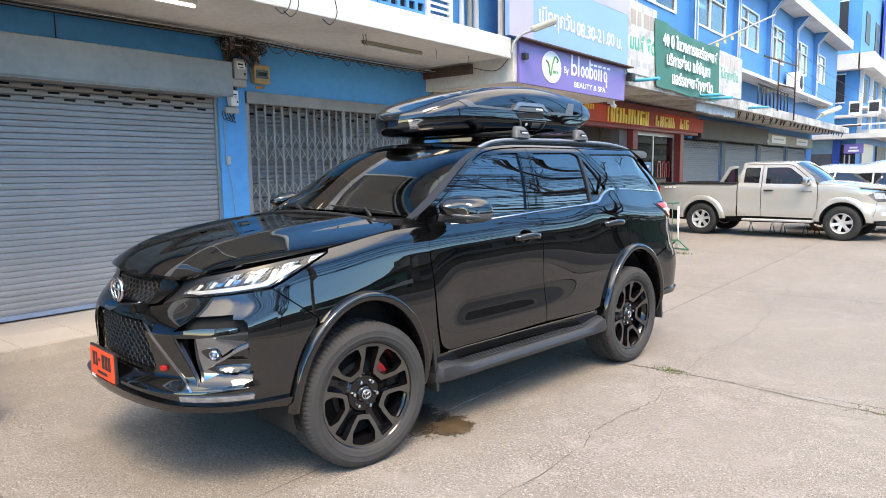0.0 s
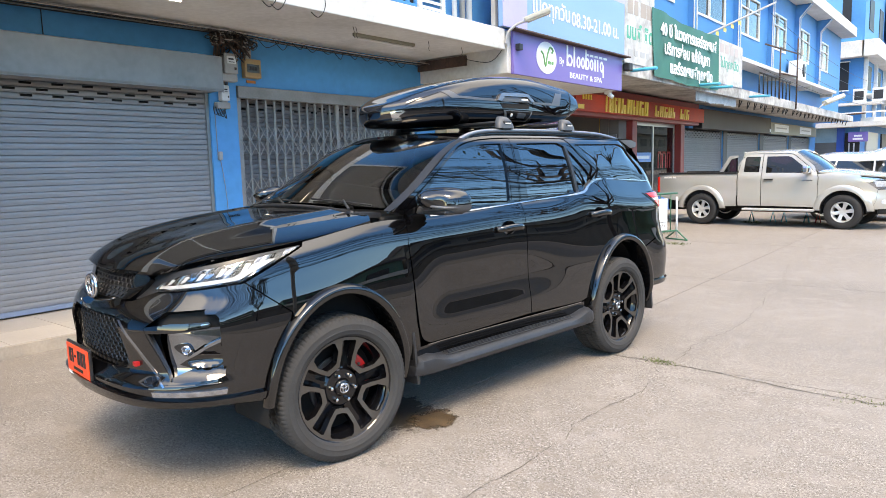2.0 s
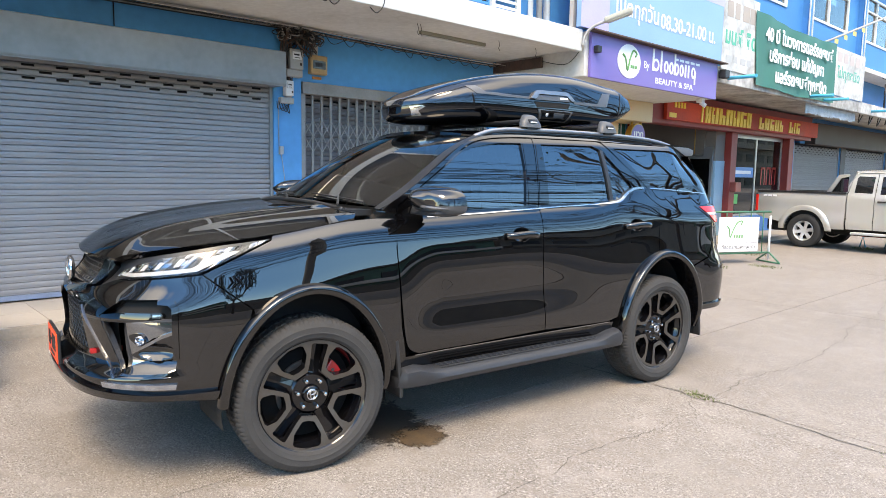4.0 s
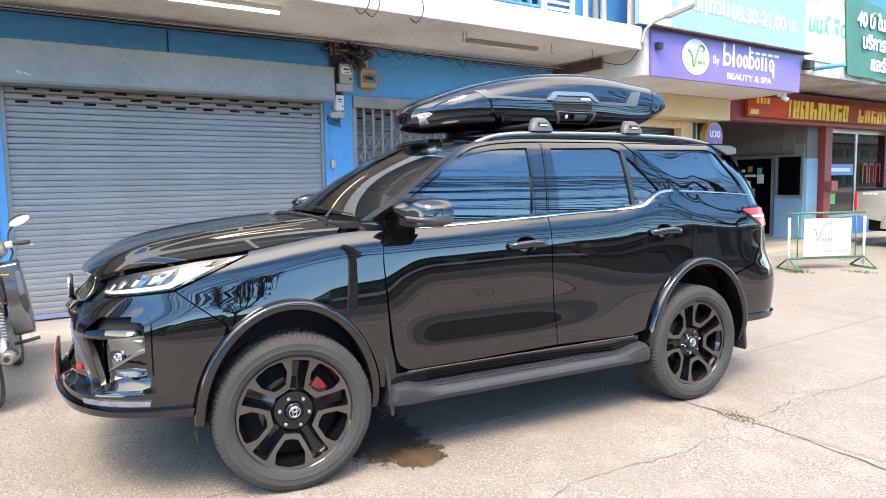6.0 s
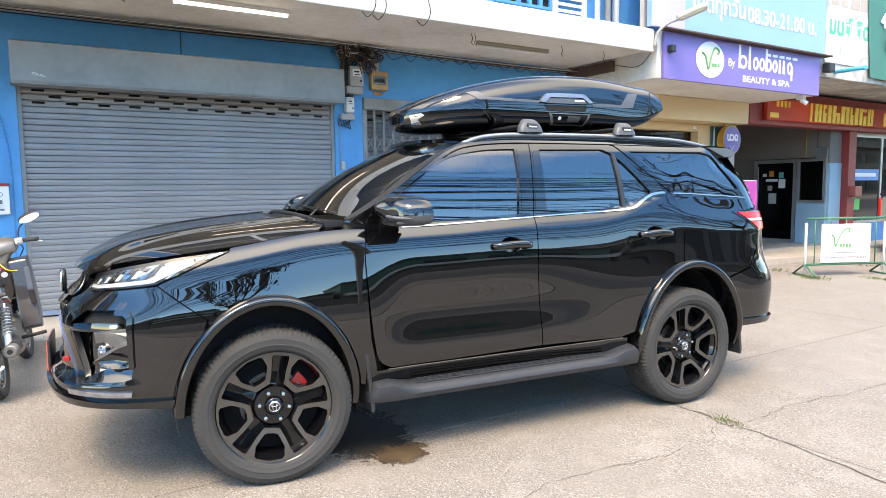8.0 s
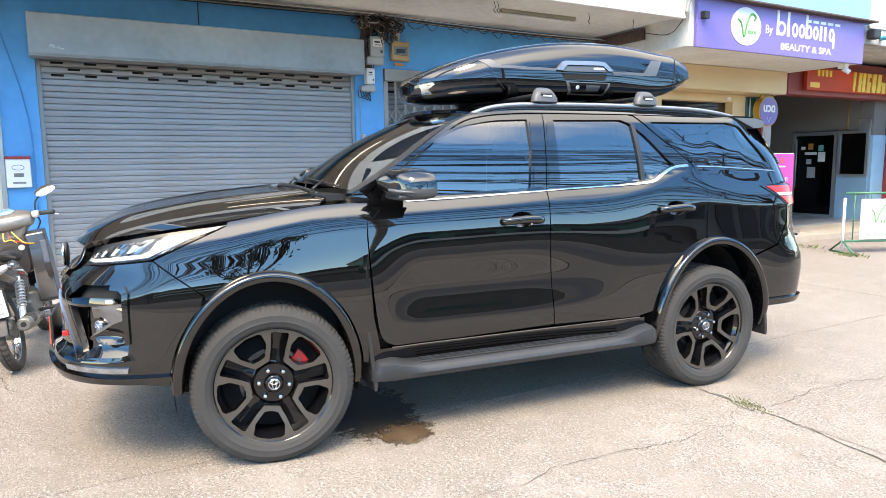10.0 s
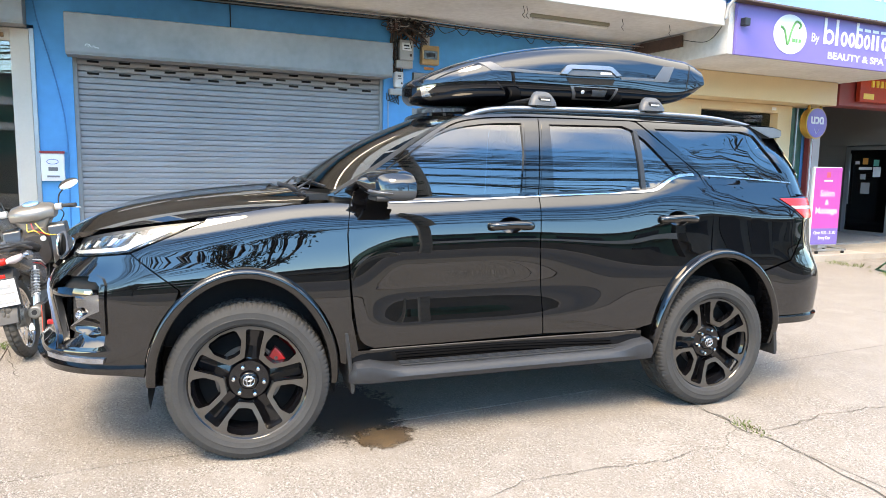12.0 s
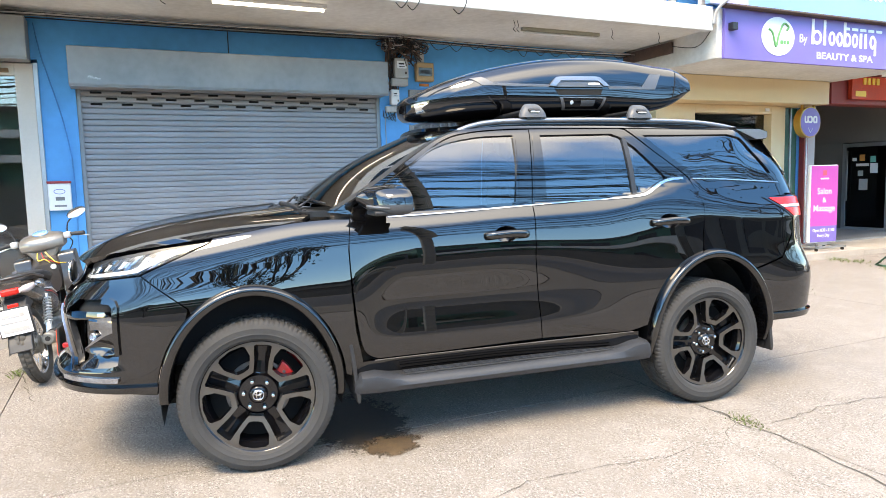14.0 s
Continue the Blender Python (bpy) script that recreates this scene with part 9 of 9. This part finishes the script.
def crack(pts, width, seed, label="dark crack in the concrete"):
    r = random.Random(seed)
    line = []
    for a, b_ in zip(pts, pts[1:]):
        n = max(2, int(math.hypot(b_[0] - a[0], b_[1] - a[1]) / 0.06))
        line += [(a[0] + (b_[0] - a[0]) * t / n, a[1] + (b_[1] - a[1]) * t / n) for t in range(n)]
    line.append(pts[-1])
    L_, R_, o = [], [], Vector((0, 0))
    for i, p in enumerate(line):
        o = o * 0.8 + Vector((r.gauss(0, 0.012), r.gauss(0, 0.012)))
        q = line[min(i + 1, len(line) - 1)]
        k = line[max(i - 1, 0)]
        d = Vector((q[0] - k[0], q[1] - k[1])).normalized()
        w = width * (0.35 + 0.9 * r.random())
        L_.append((p[0] + o.x - d.y * w, p[1] + o.y + d.x * w))
        R_.append((p[0] + o.x + d.y * w, p[1] + o.y - d.x * w))
    vs = [(x, y, 0.004) for x, y in L_ + R_]
    n = len(line)
    me = bpy.data.meshes.new("crack")
    me.from_pydata(vs, [], [(n + i, n + i + 1, i + 1, i) for i in range(n - 1)])
    return tagged(link("crack", me, CRACK), label, "crack", kind="stuff")


CRACK = surface("crack_dirt", (0.075, 0.065, 0.05), 0.9, var=0.4, vscale=6)
crack([(-1.6, 8.35), (-0.94, 8.36), (-0.7, 8.33), (-0.38, 8.35), (0.16, 8.30), (0.81, 8.24), (1.8, 8.16), (3.0, 8.08)], 0.0048, 1)
crack([(-0.70, 8.34), (-0.48, 8.05), (-0.49, 7.49), (-0.52, 7.0), (-0.49, 6.55), (-0.50, 6.27), (-0.53, 5.79), (-0.42, 5.2)], 0.0019, 2)
crack([(-0.54, 8.36), (-0.58, 8.98), (-0.50, 9.56), (-0.49, 10.29), (-0.49, 11.01), (-0.66, 11.58), (-0.71, 12.73), (-0.92, 14.1)], 0.0024, 3)
crack([(-0.48, 8.05), (-0.1, 8.0), (0.35, 8.08), (0.9, 8.02)], 0.0013, 4)
crack([(-1.83, 11.88), (-0.6, 11.9), (0.44, 11.9), (2.2, 11.86)], 0.0022, 6)
crack([(-5.3, 3.2), (-4.6, 3.9), (-4.1, 4.3), (-3.2, 4.5)], 0.004, 5)
GRASS = surface("weed_green", (0.12, 0.15, 0.045), 0.6, var=0.35, vscale=20)


def weeds(x, y, r_, n, h, seed):
    r = random.Random(seed)
    vs, fs = [], []
    for _ in range(n):
        px, py = x + r.gauss(0, r_), y + r.gauss(0, r_ * 0.5)
        a, l = r.uniform(0, 6.28), h * r.uniform(0.4, 1.0)
        dx, dy = math.cos(a), math.sin(a)
        o = len(vs)
        vs += [(px - dy * 0.004, py + dx * 0.004, 0), (px + dy * 0.004, py - dx * 0.004, 0), (px + dx * l * 0.35 + dy * 0.003, py + dy * l * 0.35 - dx * 0.003, l * 0.7), (px + dx * l * 0.9, py + dy * l * 0.9, l)]
        fs += [(o, o + 1, o + 2), (o, o + 2, o + 3)]
    me = bpy.data.meshes.new("weeds")
    me.from_pydata(vs, [], fs)
    return tagged(link("weeds", me, GRASS), "tuft of green weeds in a joint of the concrete", "weeds", kind="stuff")


for i, (x, y, r_, n, h) in enumerate(((-4.12, 4.28, 0.05, 34, 0.055), (-3.9, 15.2, 0.14, 110, 0.06), (-4.9, 15.6, 0.2, 110, 0.055), (-3.3, 15.9, 0.12, 80, 0.05), (-0.62, 8.39, 0.07, 120, 0.018), (0.78, 8.255, 0.14, 110, 0.012), (-3.25, 20.9, 0.12, 50, 0.07), (-2.3, 21.0, 0.3, 20, 0.03), (-4.3, 17.6, 0.2, 60, 0.05), (-3.6, 12.6, 0.15, 60, 0.03))):
    weeds(x, y, r_, n, h, i)
for k in range(3):
    cr = thing("steel_trestle", Matrix.Translation((-3.2 + 0.75 * k, 21.5, 0)), "low painted steel trestle under the pickup", "trestle", "steel trestles")
    m = TURQ if k < 2 else RED
    part("bar", tube([(-0.25, 0, 0.26), (0.35, 0, 0.26)], 0.02, 6), RED, cr)
    for x in (-0.2, 0.3):
        part("leg", tube([(x - 0.06, 0, 0.0), (x, 0, 0.26), (x + 0.06, 0, 0.0)], 0.016, 6), m, cr)


# ---- motorcycle beside the off-roader ----
BRONZE = surface("bronze_plastic", (0.20, 0.18, 0.155), 0.3, 0.35, coat=0.6, var=0.1)
BIKEDARK = surface("bike_dark_plastic", (0.035, 0.03, 0.028), 0.3, coat=0.4, var=0.2)
BIKEBROWN = surface("bike_brown_plastic", (0.072, 0.058, 0.048), 0.25, 0.2, coat=0.5, var=0.15)
ENGINE = surface("engine_alloy", (0.22, 0.215, 0.20), 0.5, 0.6, var=0.35, vscale=20, bump=0.15)
MUDDY = surface("bike_tyre", (0.06, 0.055, 0.048), 0.85, var=0.3, vscale=10, bump=0.1)
BK = Matrix.Translation((-3.80, 4.49, 0.004)) @ Matrix.Rotation(radians(172), 4, "Z") @ Matrix.Rotation(radians(-10), 4, "X") @ Matrix.Scale(1.045, 4)   # x ahead, y to its left, leaning on its stand
bike = thing("motorcycle", BK, "worn dark brown step-through motorcycle on its side stand", "motorcycle")
R, WB = 0.285, 1.24


def bike_wheel(m, tread):
    w = thing("wheel")
    w.parent, w.matrix_local = bike, m
    bm, n = bmesh.new(), 120
    rings = []
    for h, r in ((-0.022, 0.218), (-0.036, 0.235), (-0.040, 0.258), (-0.034, 0.274), (-0.016, R), (-0.004, R), (-0.003, R - 0.005), (0.003, R - 0.005), (0.004, R), (0.016, R), (0.034, 0.274), (0.040, 0.258), (0.036, 0.235), (0.022, 0.218)):
        rings.append([bm.verts.new(((r - (0.006 if tread and r > 0.27 and (k + (1 if h > 0 else 0)) % 3 == 0 else 0)) * math.cos(2 * math.pi * k / n), h, (r - (0.006 if tread and r > 0.27 and (k + (1 if h > 0 else 0)) % 3 == 0 else 0)) * math.sin(2 * math.pi * k / n))) for k in range(n)])
    for A, B in zip(rings, rings[1:]):
        for k in range(n):
            bm.faces.new((A[k], A[(k + 1) % n], B[(k + 1) % n], B[k]))
    part("tyre", bm, MUDDY, w, "dusty treaded tyre", smooth_angle=35)
    bm = bmesh.new()
    add_lathe(bm, [(-0.024, 0.222), (-0.018, 0.208), (0.018, 0.208), (0.024, 0.222), (0.02, 0.226), (-0.02, 0.226)], 48, "y", closed=True)
    part("rim", bm, CHROME, w, smooth_angle=40)
    bm = bmesh.new()
    add_lathe(bm, [(-0.05, 0.05), (-0.045, 0.065), (0.0, 0.068), (0.045, 0.065), (0.05, 0.05)], 24, "y")
    part("hub", bm, ENGINE, w, smooth_angle=40)
    for k in range(36):
        a, s = 2 * math.pi * k / 36, 1 if k % 2 else -1
        b = a + (0.55 if (k // 2) % 2 else -0.55)
        part("spoke", tube([(0.06 * math.cos(b), s * 0.035, 0.06 * math.sin(b)), (0.210 * math.cos(a), s * 0.006, 0.210 * math.sin(a))], 0.0016, 4), CHROME, w)
    return w


bike_wheel(Matrix.Translation((0, 0, R)), True)
bike_wheel(Matrix.Translation((WB, 0, R)), True)
for s in (1, -1):
    bm = bmesh.new()
    top, low = Vector((0.16, s * 0.125, 0.62)), Vector((0.0, s * 0.115, 0.33))
    add_tube(bm, [top, low], 0.012, 8)
    d = (top - low).normalized()
    u, v = Vector((0, 1, 0)), d.cross(Vector((0, 1, 0)))
    add_tube(bm, [low.lerp(top, 0.30 + 0.62 * t) + 0.026 * (math.cos(2 * math.pi * 9 * t) * u + math.sin(2 * math.pi * 9 * t) * v) for t in np.linspace(0, 1, 110)], 0.0065, 5)
    add_tube(bm, [low, low.lerp(top, 0.32)], 0.022, 8)
    part("shock_absorber", bm, SILVERDIRT, bike, "silver coil shock absorber", smooth_angle=40)
    part("swing_arm", tube([(-0.03, s * 0.10, 0.285), (0.48, s * 0.075, 0.31)], [0.02, 0.026], 8), BIKEDARK, bike)
    part("rear_indicator", tube([(0.02, s * 0.10, 0.735), (-0.05, s * 0.16, 0.725), (-0.10, s * 0.15, 0.73)], [0.02, 0.036, 0.012], 10), LAMPGREY, bike)
    part("foot_peg", tube([(0.62, s * 0.08, 0.28), (0.62, s * 0.27, 0.285)], 0.014, 8), RUBBER, bike)
part("chain_case", boxes(((-0.05, 0.075, 0.26), (0.50, 0.105, 0.36)), bevel=0.012), BIKEDARK, bike)


def shell(name, rows, material, label=""):
    """A body cover as a loft: rows of (ahead, half-width, low, high)."""
    bm, rings = bmesh.new(), []
    for x, w, z0, z1 in rows:
        ring = []
        for t in np.linspace(0, 2 * math.pi, 20, endpoint=False):
            c, s = math.cos(t), math.sin(t)
            ring.append(bm.verts.new((x, w * np.sign(c) * abs(c) ** 0.6, (z0 + z1) / 2 + (z1 - z0) / 2 * np.sign(s) * abs(s) ** 0.7)))
        rings.append(ring)
    for A, B in zip(rings, rings[1:]):
        for k in range(20):
            bm.faces.new((A[k], A[(k + 1) % 20], B[(k + 1) % 20], B[k]))
    bm.faces.new(rings[0]), bm.faces.new(rings[-1])
    return part(name, bm, material, bike, label, smooth_angle=50)


shell("side_cover", [(-0.17, 0.075, 0.685, 0.765), (-0.08, 0.105, 0.63, 0.785), (0.0, 0.12, 0.59, 0.79), (0.2, 0.125, 0.53, 0.755), (0.42, 0.12, 0.44, 0.74), (0.56, 0.10, 0.42, 0.66), (0.64, 0.07, 0.44, 0.58)], BIKEBROWN, "dark brown side cover with a red and white stripe")
shell("seat", [(-0.12, 0.07, 0.755, 0.79), (0.0, 0.12, 0.75, 0.815), (0.25, 0.135, 0.74, 0.81), (0.5, 0.115, 0.70, 0.765), (0.62, 0.06, 0.66, 0.70)], PLASTIC, "black vinyl seat")
for s in (1, -1):
    for k, m in ((0, WHITEP), (1, RED)):
        part("stripe", tube([(0.16, s * 0.126, 0.668 - 0.022 * k), (0.34, s * 0.124, 0.640 - 0.026 * k), (0.50, s * 0.113, 0.585 - 0.03 * k)], [0.003, 0.008, 0.004], 5), m, bike)
part("grab_rail", tube(smoothline([(0.16, 0.135, 0.755), (-0.05, 0.13, 0.80), (-0.17, 0.08, 0.81), (-0.20, 0, 0.81), (-0.17, -0.08, 0.81), (-0.05, -0.13, 0.80), (0.16, -0.135, 0.755)], 5), 0.011, 8), BIKEDARK, bike, "dark grab rail")
part("tail_lamp", boxes(((-0.205, -0.06, 0.690), (-0.10, 0.06, 0.738)), bevel=0.016), TAILRED, bike, "red tail lamp")
for s in (1, -1):
    part("clear_lens", tube([(-0.195, s * 0.060, 0.712), (-0.15, s * 0.092, 0.714), (-0.08, s * 0.112, 0.720), (0.02, s * 0.126, 0.738)], [0.014, 0.028, 0.024, 0.004], 12), TAILCLEAR, bike, "clear indicator lens")
part("reflector", boxes(((-0.21, -0.035, 0.60), (-0.195, 0.035, 0.63)), bevel=0.004), TAILRED, bike)
part("rear_mudguard", prism([(-0.10, 0.68), (0.05, 0.64), (0.0, 0.60), (-0.14, 0.55), (-0.27, 0.36), (-0.30, 0.30), (-0.27, 0.30), (-0.20, 0.46), (-0.19, 0.60)], -0.075, 0.075, "y", 0.008), PLASTIC, bike)
pl = part("number_plate", boxes(((-0.262, -0.10, 0.42), (-0.254, 0.10, 0.60)), bevel=0.003), WHITEP, bike, "white number plate with grey bars")
for z, w, h in ((0.555, 0.07, 0.025), (0.51, 0.085, 0.012), (0.455, 0.08, 0.03)):
    part("plate_bar", boxes(((-0.265, -w, z - h / 2), (-0.262, w, z + h / 2))), METER, pl)
part("plate_holder", boxes(((-0.252, -0.11, 0.41), (-0.235, 0.11, 0.61)), bevel=0.004), PLASTIC, bike)
part("silencer", tube([(-0.20, -0.15, 0.335), (-0.19, -0.15, 0.335), (-0.02, -0.15, 0.32), (0.12, -0.145, 0.30), (0.2, -0.14, 0.28)], [0.034, 0.046, 0.05, 0.046, 0.022], 16), ENGINE, bike, "tarnished steel silencer")
part("silencer_shield", tube([(-0.10, -0.165, 0.345), (0.10, -0.16, 0.32)], [0.042, 0.040], 12), BIKEDARK, bike)
part("silencer_mouth", tube([(-0.203, -0.15, 0.335), (-0.199, -0.15, 0.335)], 0.018, 12), INK, bike)
part("exhaust_pipe", tube(smoothline([(0.2, -0.14, 0.28), (0.5, -0.11, 0.22), (0.8, -0.06, 0.24), (0.86, -0.02, 0.36)], 5), 0.016, 8), RUST, bike)
bm = boxes(((0.50, -0.10, 0.20), (0.82, 0.10, 0.40)), bevel=0.03)
add_tube(bm, [(0.78, 0, 0.34), (1.0, 0, 0.37)], [0.075, 0.065], 14)
part("engine", bm, ENGINE, bike, "dusty alloy engine")
part("side_stand", tube([(0.55, 0.10, 0.24), (0.42, 0.25, 0.05)], 0.011, 6), ENGINE, bike)
part("frame_tube", tube(smoothline([(1.04, 0, 0.80), (0.92, 0, 0.50), (0.70, 0, 0.42), (0.45, 0, 0.48), (0.1, 0, 0.66)], 5), 0.028, 8), BIKEDARK, bike)
for s in (1, -1):
    part("leg_shield", prism([(0.86, 0.86), (0.98, 0.88), (1.00, 0.62), (0.93, 0.40), (0.82, 0.30), (0.72, 0.33), (0.80, 0.55)], s * 0.10, s * 0.235, "y", 0.012), BIKEDARK, bike, "pale leg shield")
    part("shield_edge", prism([(0.74, 0.50), (0.80, 0.55), (0.84, 0.78), (0.80, 0.80), (0.74, 0.62)], s * 0.20, s * 0.245, "y", 0.008), BIKEDARK, bike)
    part("fork_leg", tube([(1.06, s * 0.085, 0.78), (WB, s * 0.075, 0.285)], [0.026, 0.022], 10), SILVERDIRT, bike)
    part("grip", tube([(0.93, s * 0.23, 1.005), (0.88, s * 0.345, 0.995)], [0.016, 0.018], 10), RUBBER, bike)
    part("brake_lever", tube(smoothline([(0.98, s * 0.20, 1.0), (1.0, s * 0.27, 0.985), (0.97, s * 0.36, 0.965)], 4), 0.006, 6), SILVERDIRT, bike)
    mr = part("mirror_stem", tube(smoothline([(0.97, s * 0.20, 1.02), (0.98, s * 0.22, 1.10), (0.97, s * 0.28, 1.15)], 4), 0.006, 6), PLASTIC, bike)
    bm = bmesh.new()
    bmesh.ops.create_uvsphere(bm, u_segments=20, v_segments=12, radius=1)
    bm.transform(Matrix.Translation((0.965, s * 0.31, 1.175)) @ Matrix.Rotation(radians(s * 14), 4, "X") @ Matrix.Rotation(radians(38), 4, "Y") @ Matrix.Diagonal((0.010, 0.082, 0.052, 1)))
    part("mirror_head", bm, CHROME, mr, "oval rear-view mirror", smooth_angle=180)
    part("brake_hose", tube(smoothline([(1.0, s * 0.18, 0.99), (1.07, s * 0.20, 0.93), (1.06, s * 0.12, 0.82)], 5), 0.005, 6), WIRE, bike)
shell("inner_shield", [(0.80, 0.10, 0.56, 0.80), (0.88, 0.135, 0.55, 0.86), (0.98, 0.15, 0.55, 0.90), (1.05, 0.10, 0.58, 0.90)], BIKEDARK, "dark inner shield with a key switch")
part("key_switch", tube([(0.80, -0.07, 0.77), (0.785, -0.07, 0.77)], 0.022, 14), SILVERDIRT, bike)
shell("handlebar_cover", [(0.86, 0.06, 0.92, 0.985), (0.90, 0.17, 0.90, 1.03), (0.98, 0.185, 0.90, 1.06), (1.06, 0.14, 0.91, 1.06), (1.12, 0.07, 0.93, 1.02)], BRONZE, "bronze handlebar cover with instruments")
bm = bmesh.new()
add_lathe(bm, [(0.0, 0.062), (0.008, 0.060), (0.010, 0.0)], 24, "z")
bm.transform(Matrix.Translation((0.955, 0, 1.055)) @ Matrix.Rotation(radians(-28), 4, "Y") @ Matrix.Diagonal((0.7, 1, 1, 1)))
part("speedometer", bm, surface("dial_blue", (0.20, 0.40, 0.62), 0.2, coat=1.0), bike, "pale blue oval speedometer")
part("handlebar_neck", prism([(-0.165, 0.97), (0.165, 0.97), (0.12, 0.90), (0.06, 0.80), (-0.06, 0.80), (-0.12, 0.90)], 0.885, 1.03, "x", 0.02), BRONZE, bike)
for z in (0.965, 0.935):
    part("switch", boxes(((0.866, -0.06, z - 0.01), (0.89, -0.02, z + 0.01)), bevel=0.003), SILVERDIRT, bike)
for s in (1, -1):
    part("switch_box", boxes(((0.90, s * 0.205 - 0.028, 0.975), (0.975, s * 0.205 + 0.028, 1.03)), bevel=0.014), SILVERDIRT, bike)
part("front_mudguard", prism([(1.0, 0.44), (1.05, 0.55), (1.20, 0.615), (1.36, 0.58), (1.34, 0.56), (1.20, 0.59), (1.08, 0.53)], -0.06, 0.06, "y", 0.008), BIKEDARK, bike)
for k, m in enumerate((YELLOW, RED, YELLOW)):
    part("ribbon", tube(smoothline([(0.86, -0.02 + 0.03 * k, 0.90), (0.83, -0.06 + 0.05 * k, 0.84), (0.80, -0.10 + 0.04 * k, 0.80 + 0.02 * k), (0.83, -0.16 + 0.05 * k, 0.78)], 5), [0.0045] * 16, 5), m, bike)


# ---- pieces: yard slabs and walkway tiles ----
xs = [-5.28, -1.5, 2.4, 6.4, 10.4]
ys = [-8.0, -3.8, 0.25, 4.30, 8.365, 12.45, 16.5, 20.6, 24.7, 28.8, 33.0, 37.0, 41.0, 45.0, 49.0]
for i, (a, b) in enumerate(zip(xs, xs[1:])):
    for j, (c, d) in enumerate(zip(ys, ys[1:])):
        lift = 0.0
        o = part("slab", boxes(((a + 0.004, c + 0.004, -0.029), (b - 0.004, d - 0.004, lift)), ), CONCRETE, ground)
me = bpy.data.meshes.new("tile")
b = boxes(((0.003, 0.003, 0.10), (0.597, 0.597, 0.106)), bevel=0.002, seg=1)
b.to_mesh(me)
b.free()
me.materials.append(TILE)
for i in range(2):
    for j in range(28):
        o = new("tile", me)
        o.parent = bpy.data.objects["pavement"]
        o.location = (-5.33 - 0.6 * (i + 1), 0.0 + 0.6 * j, 0)
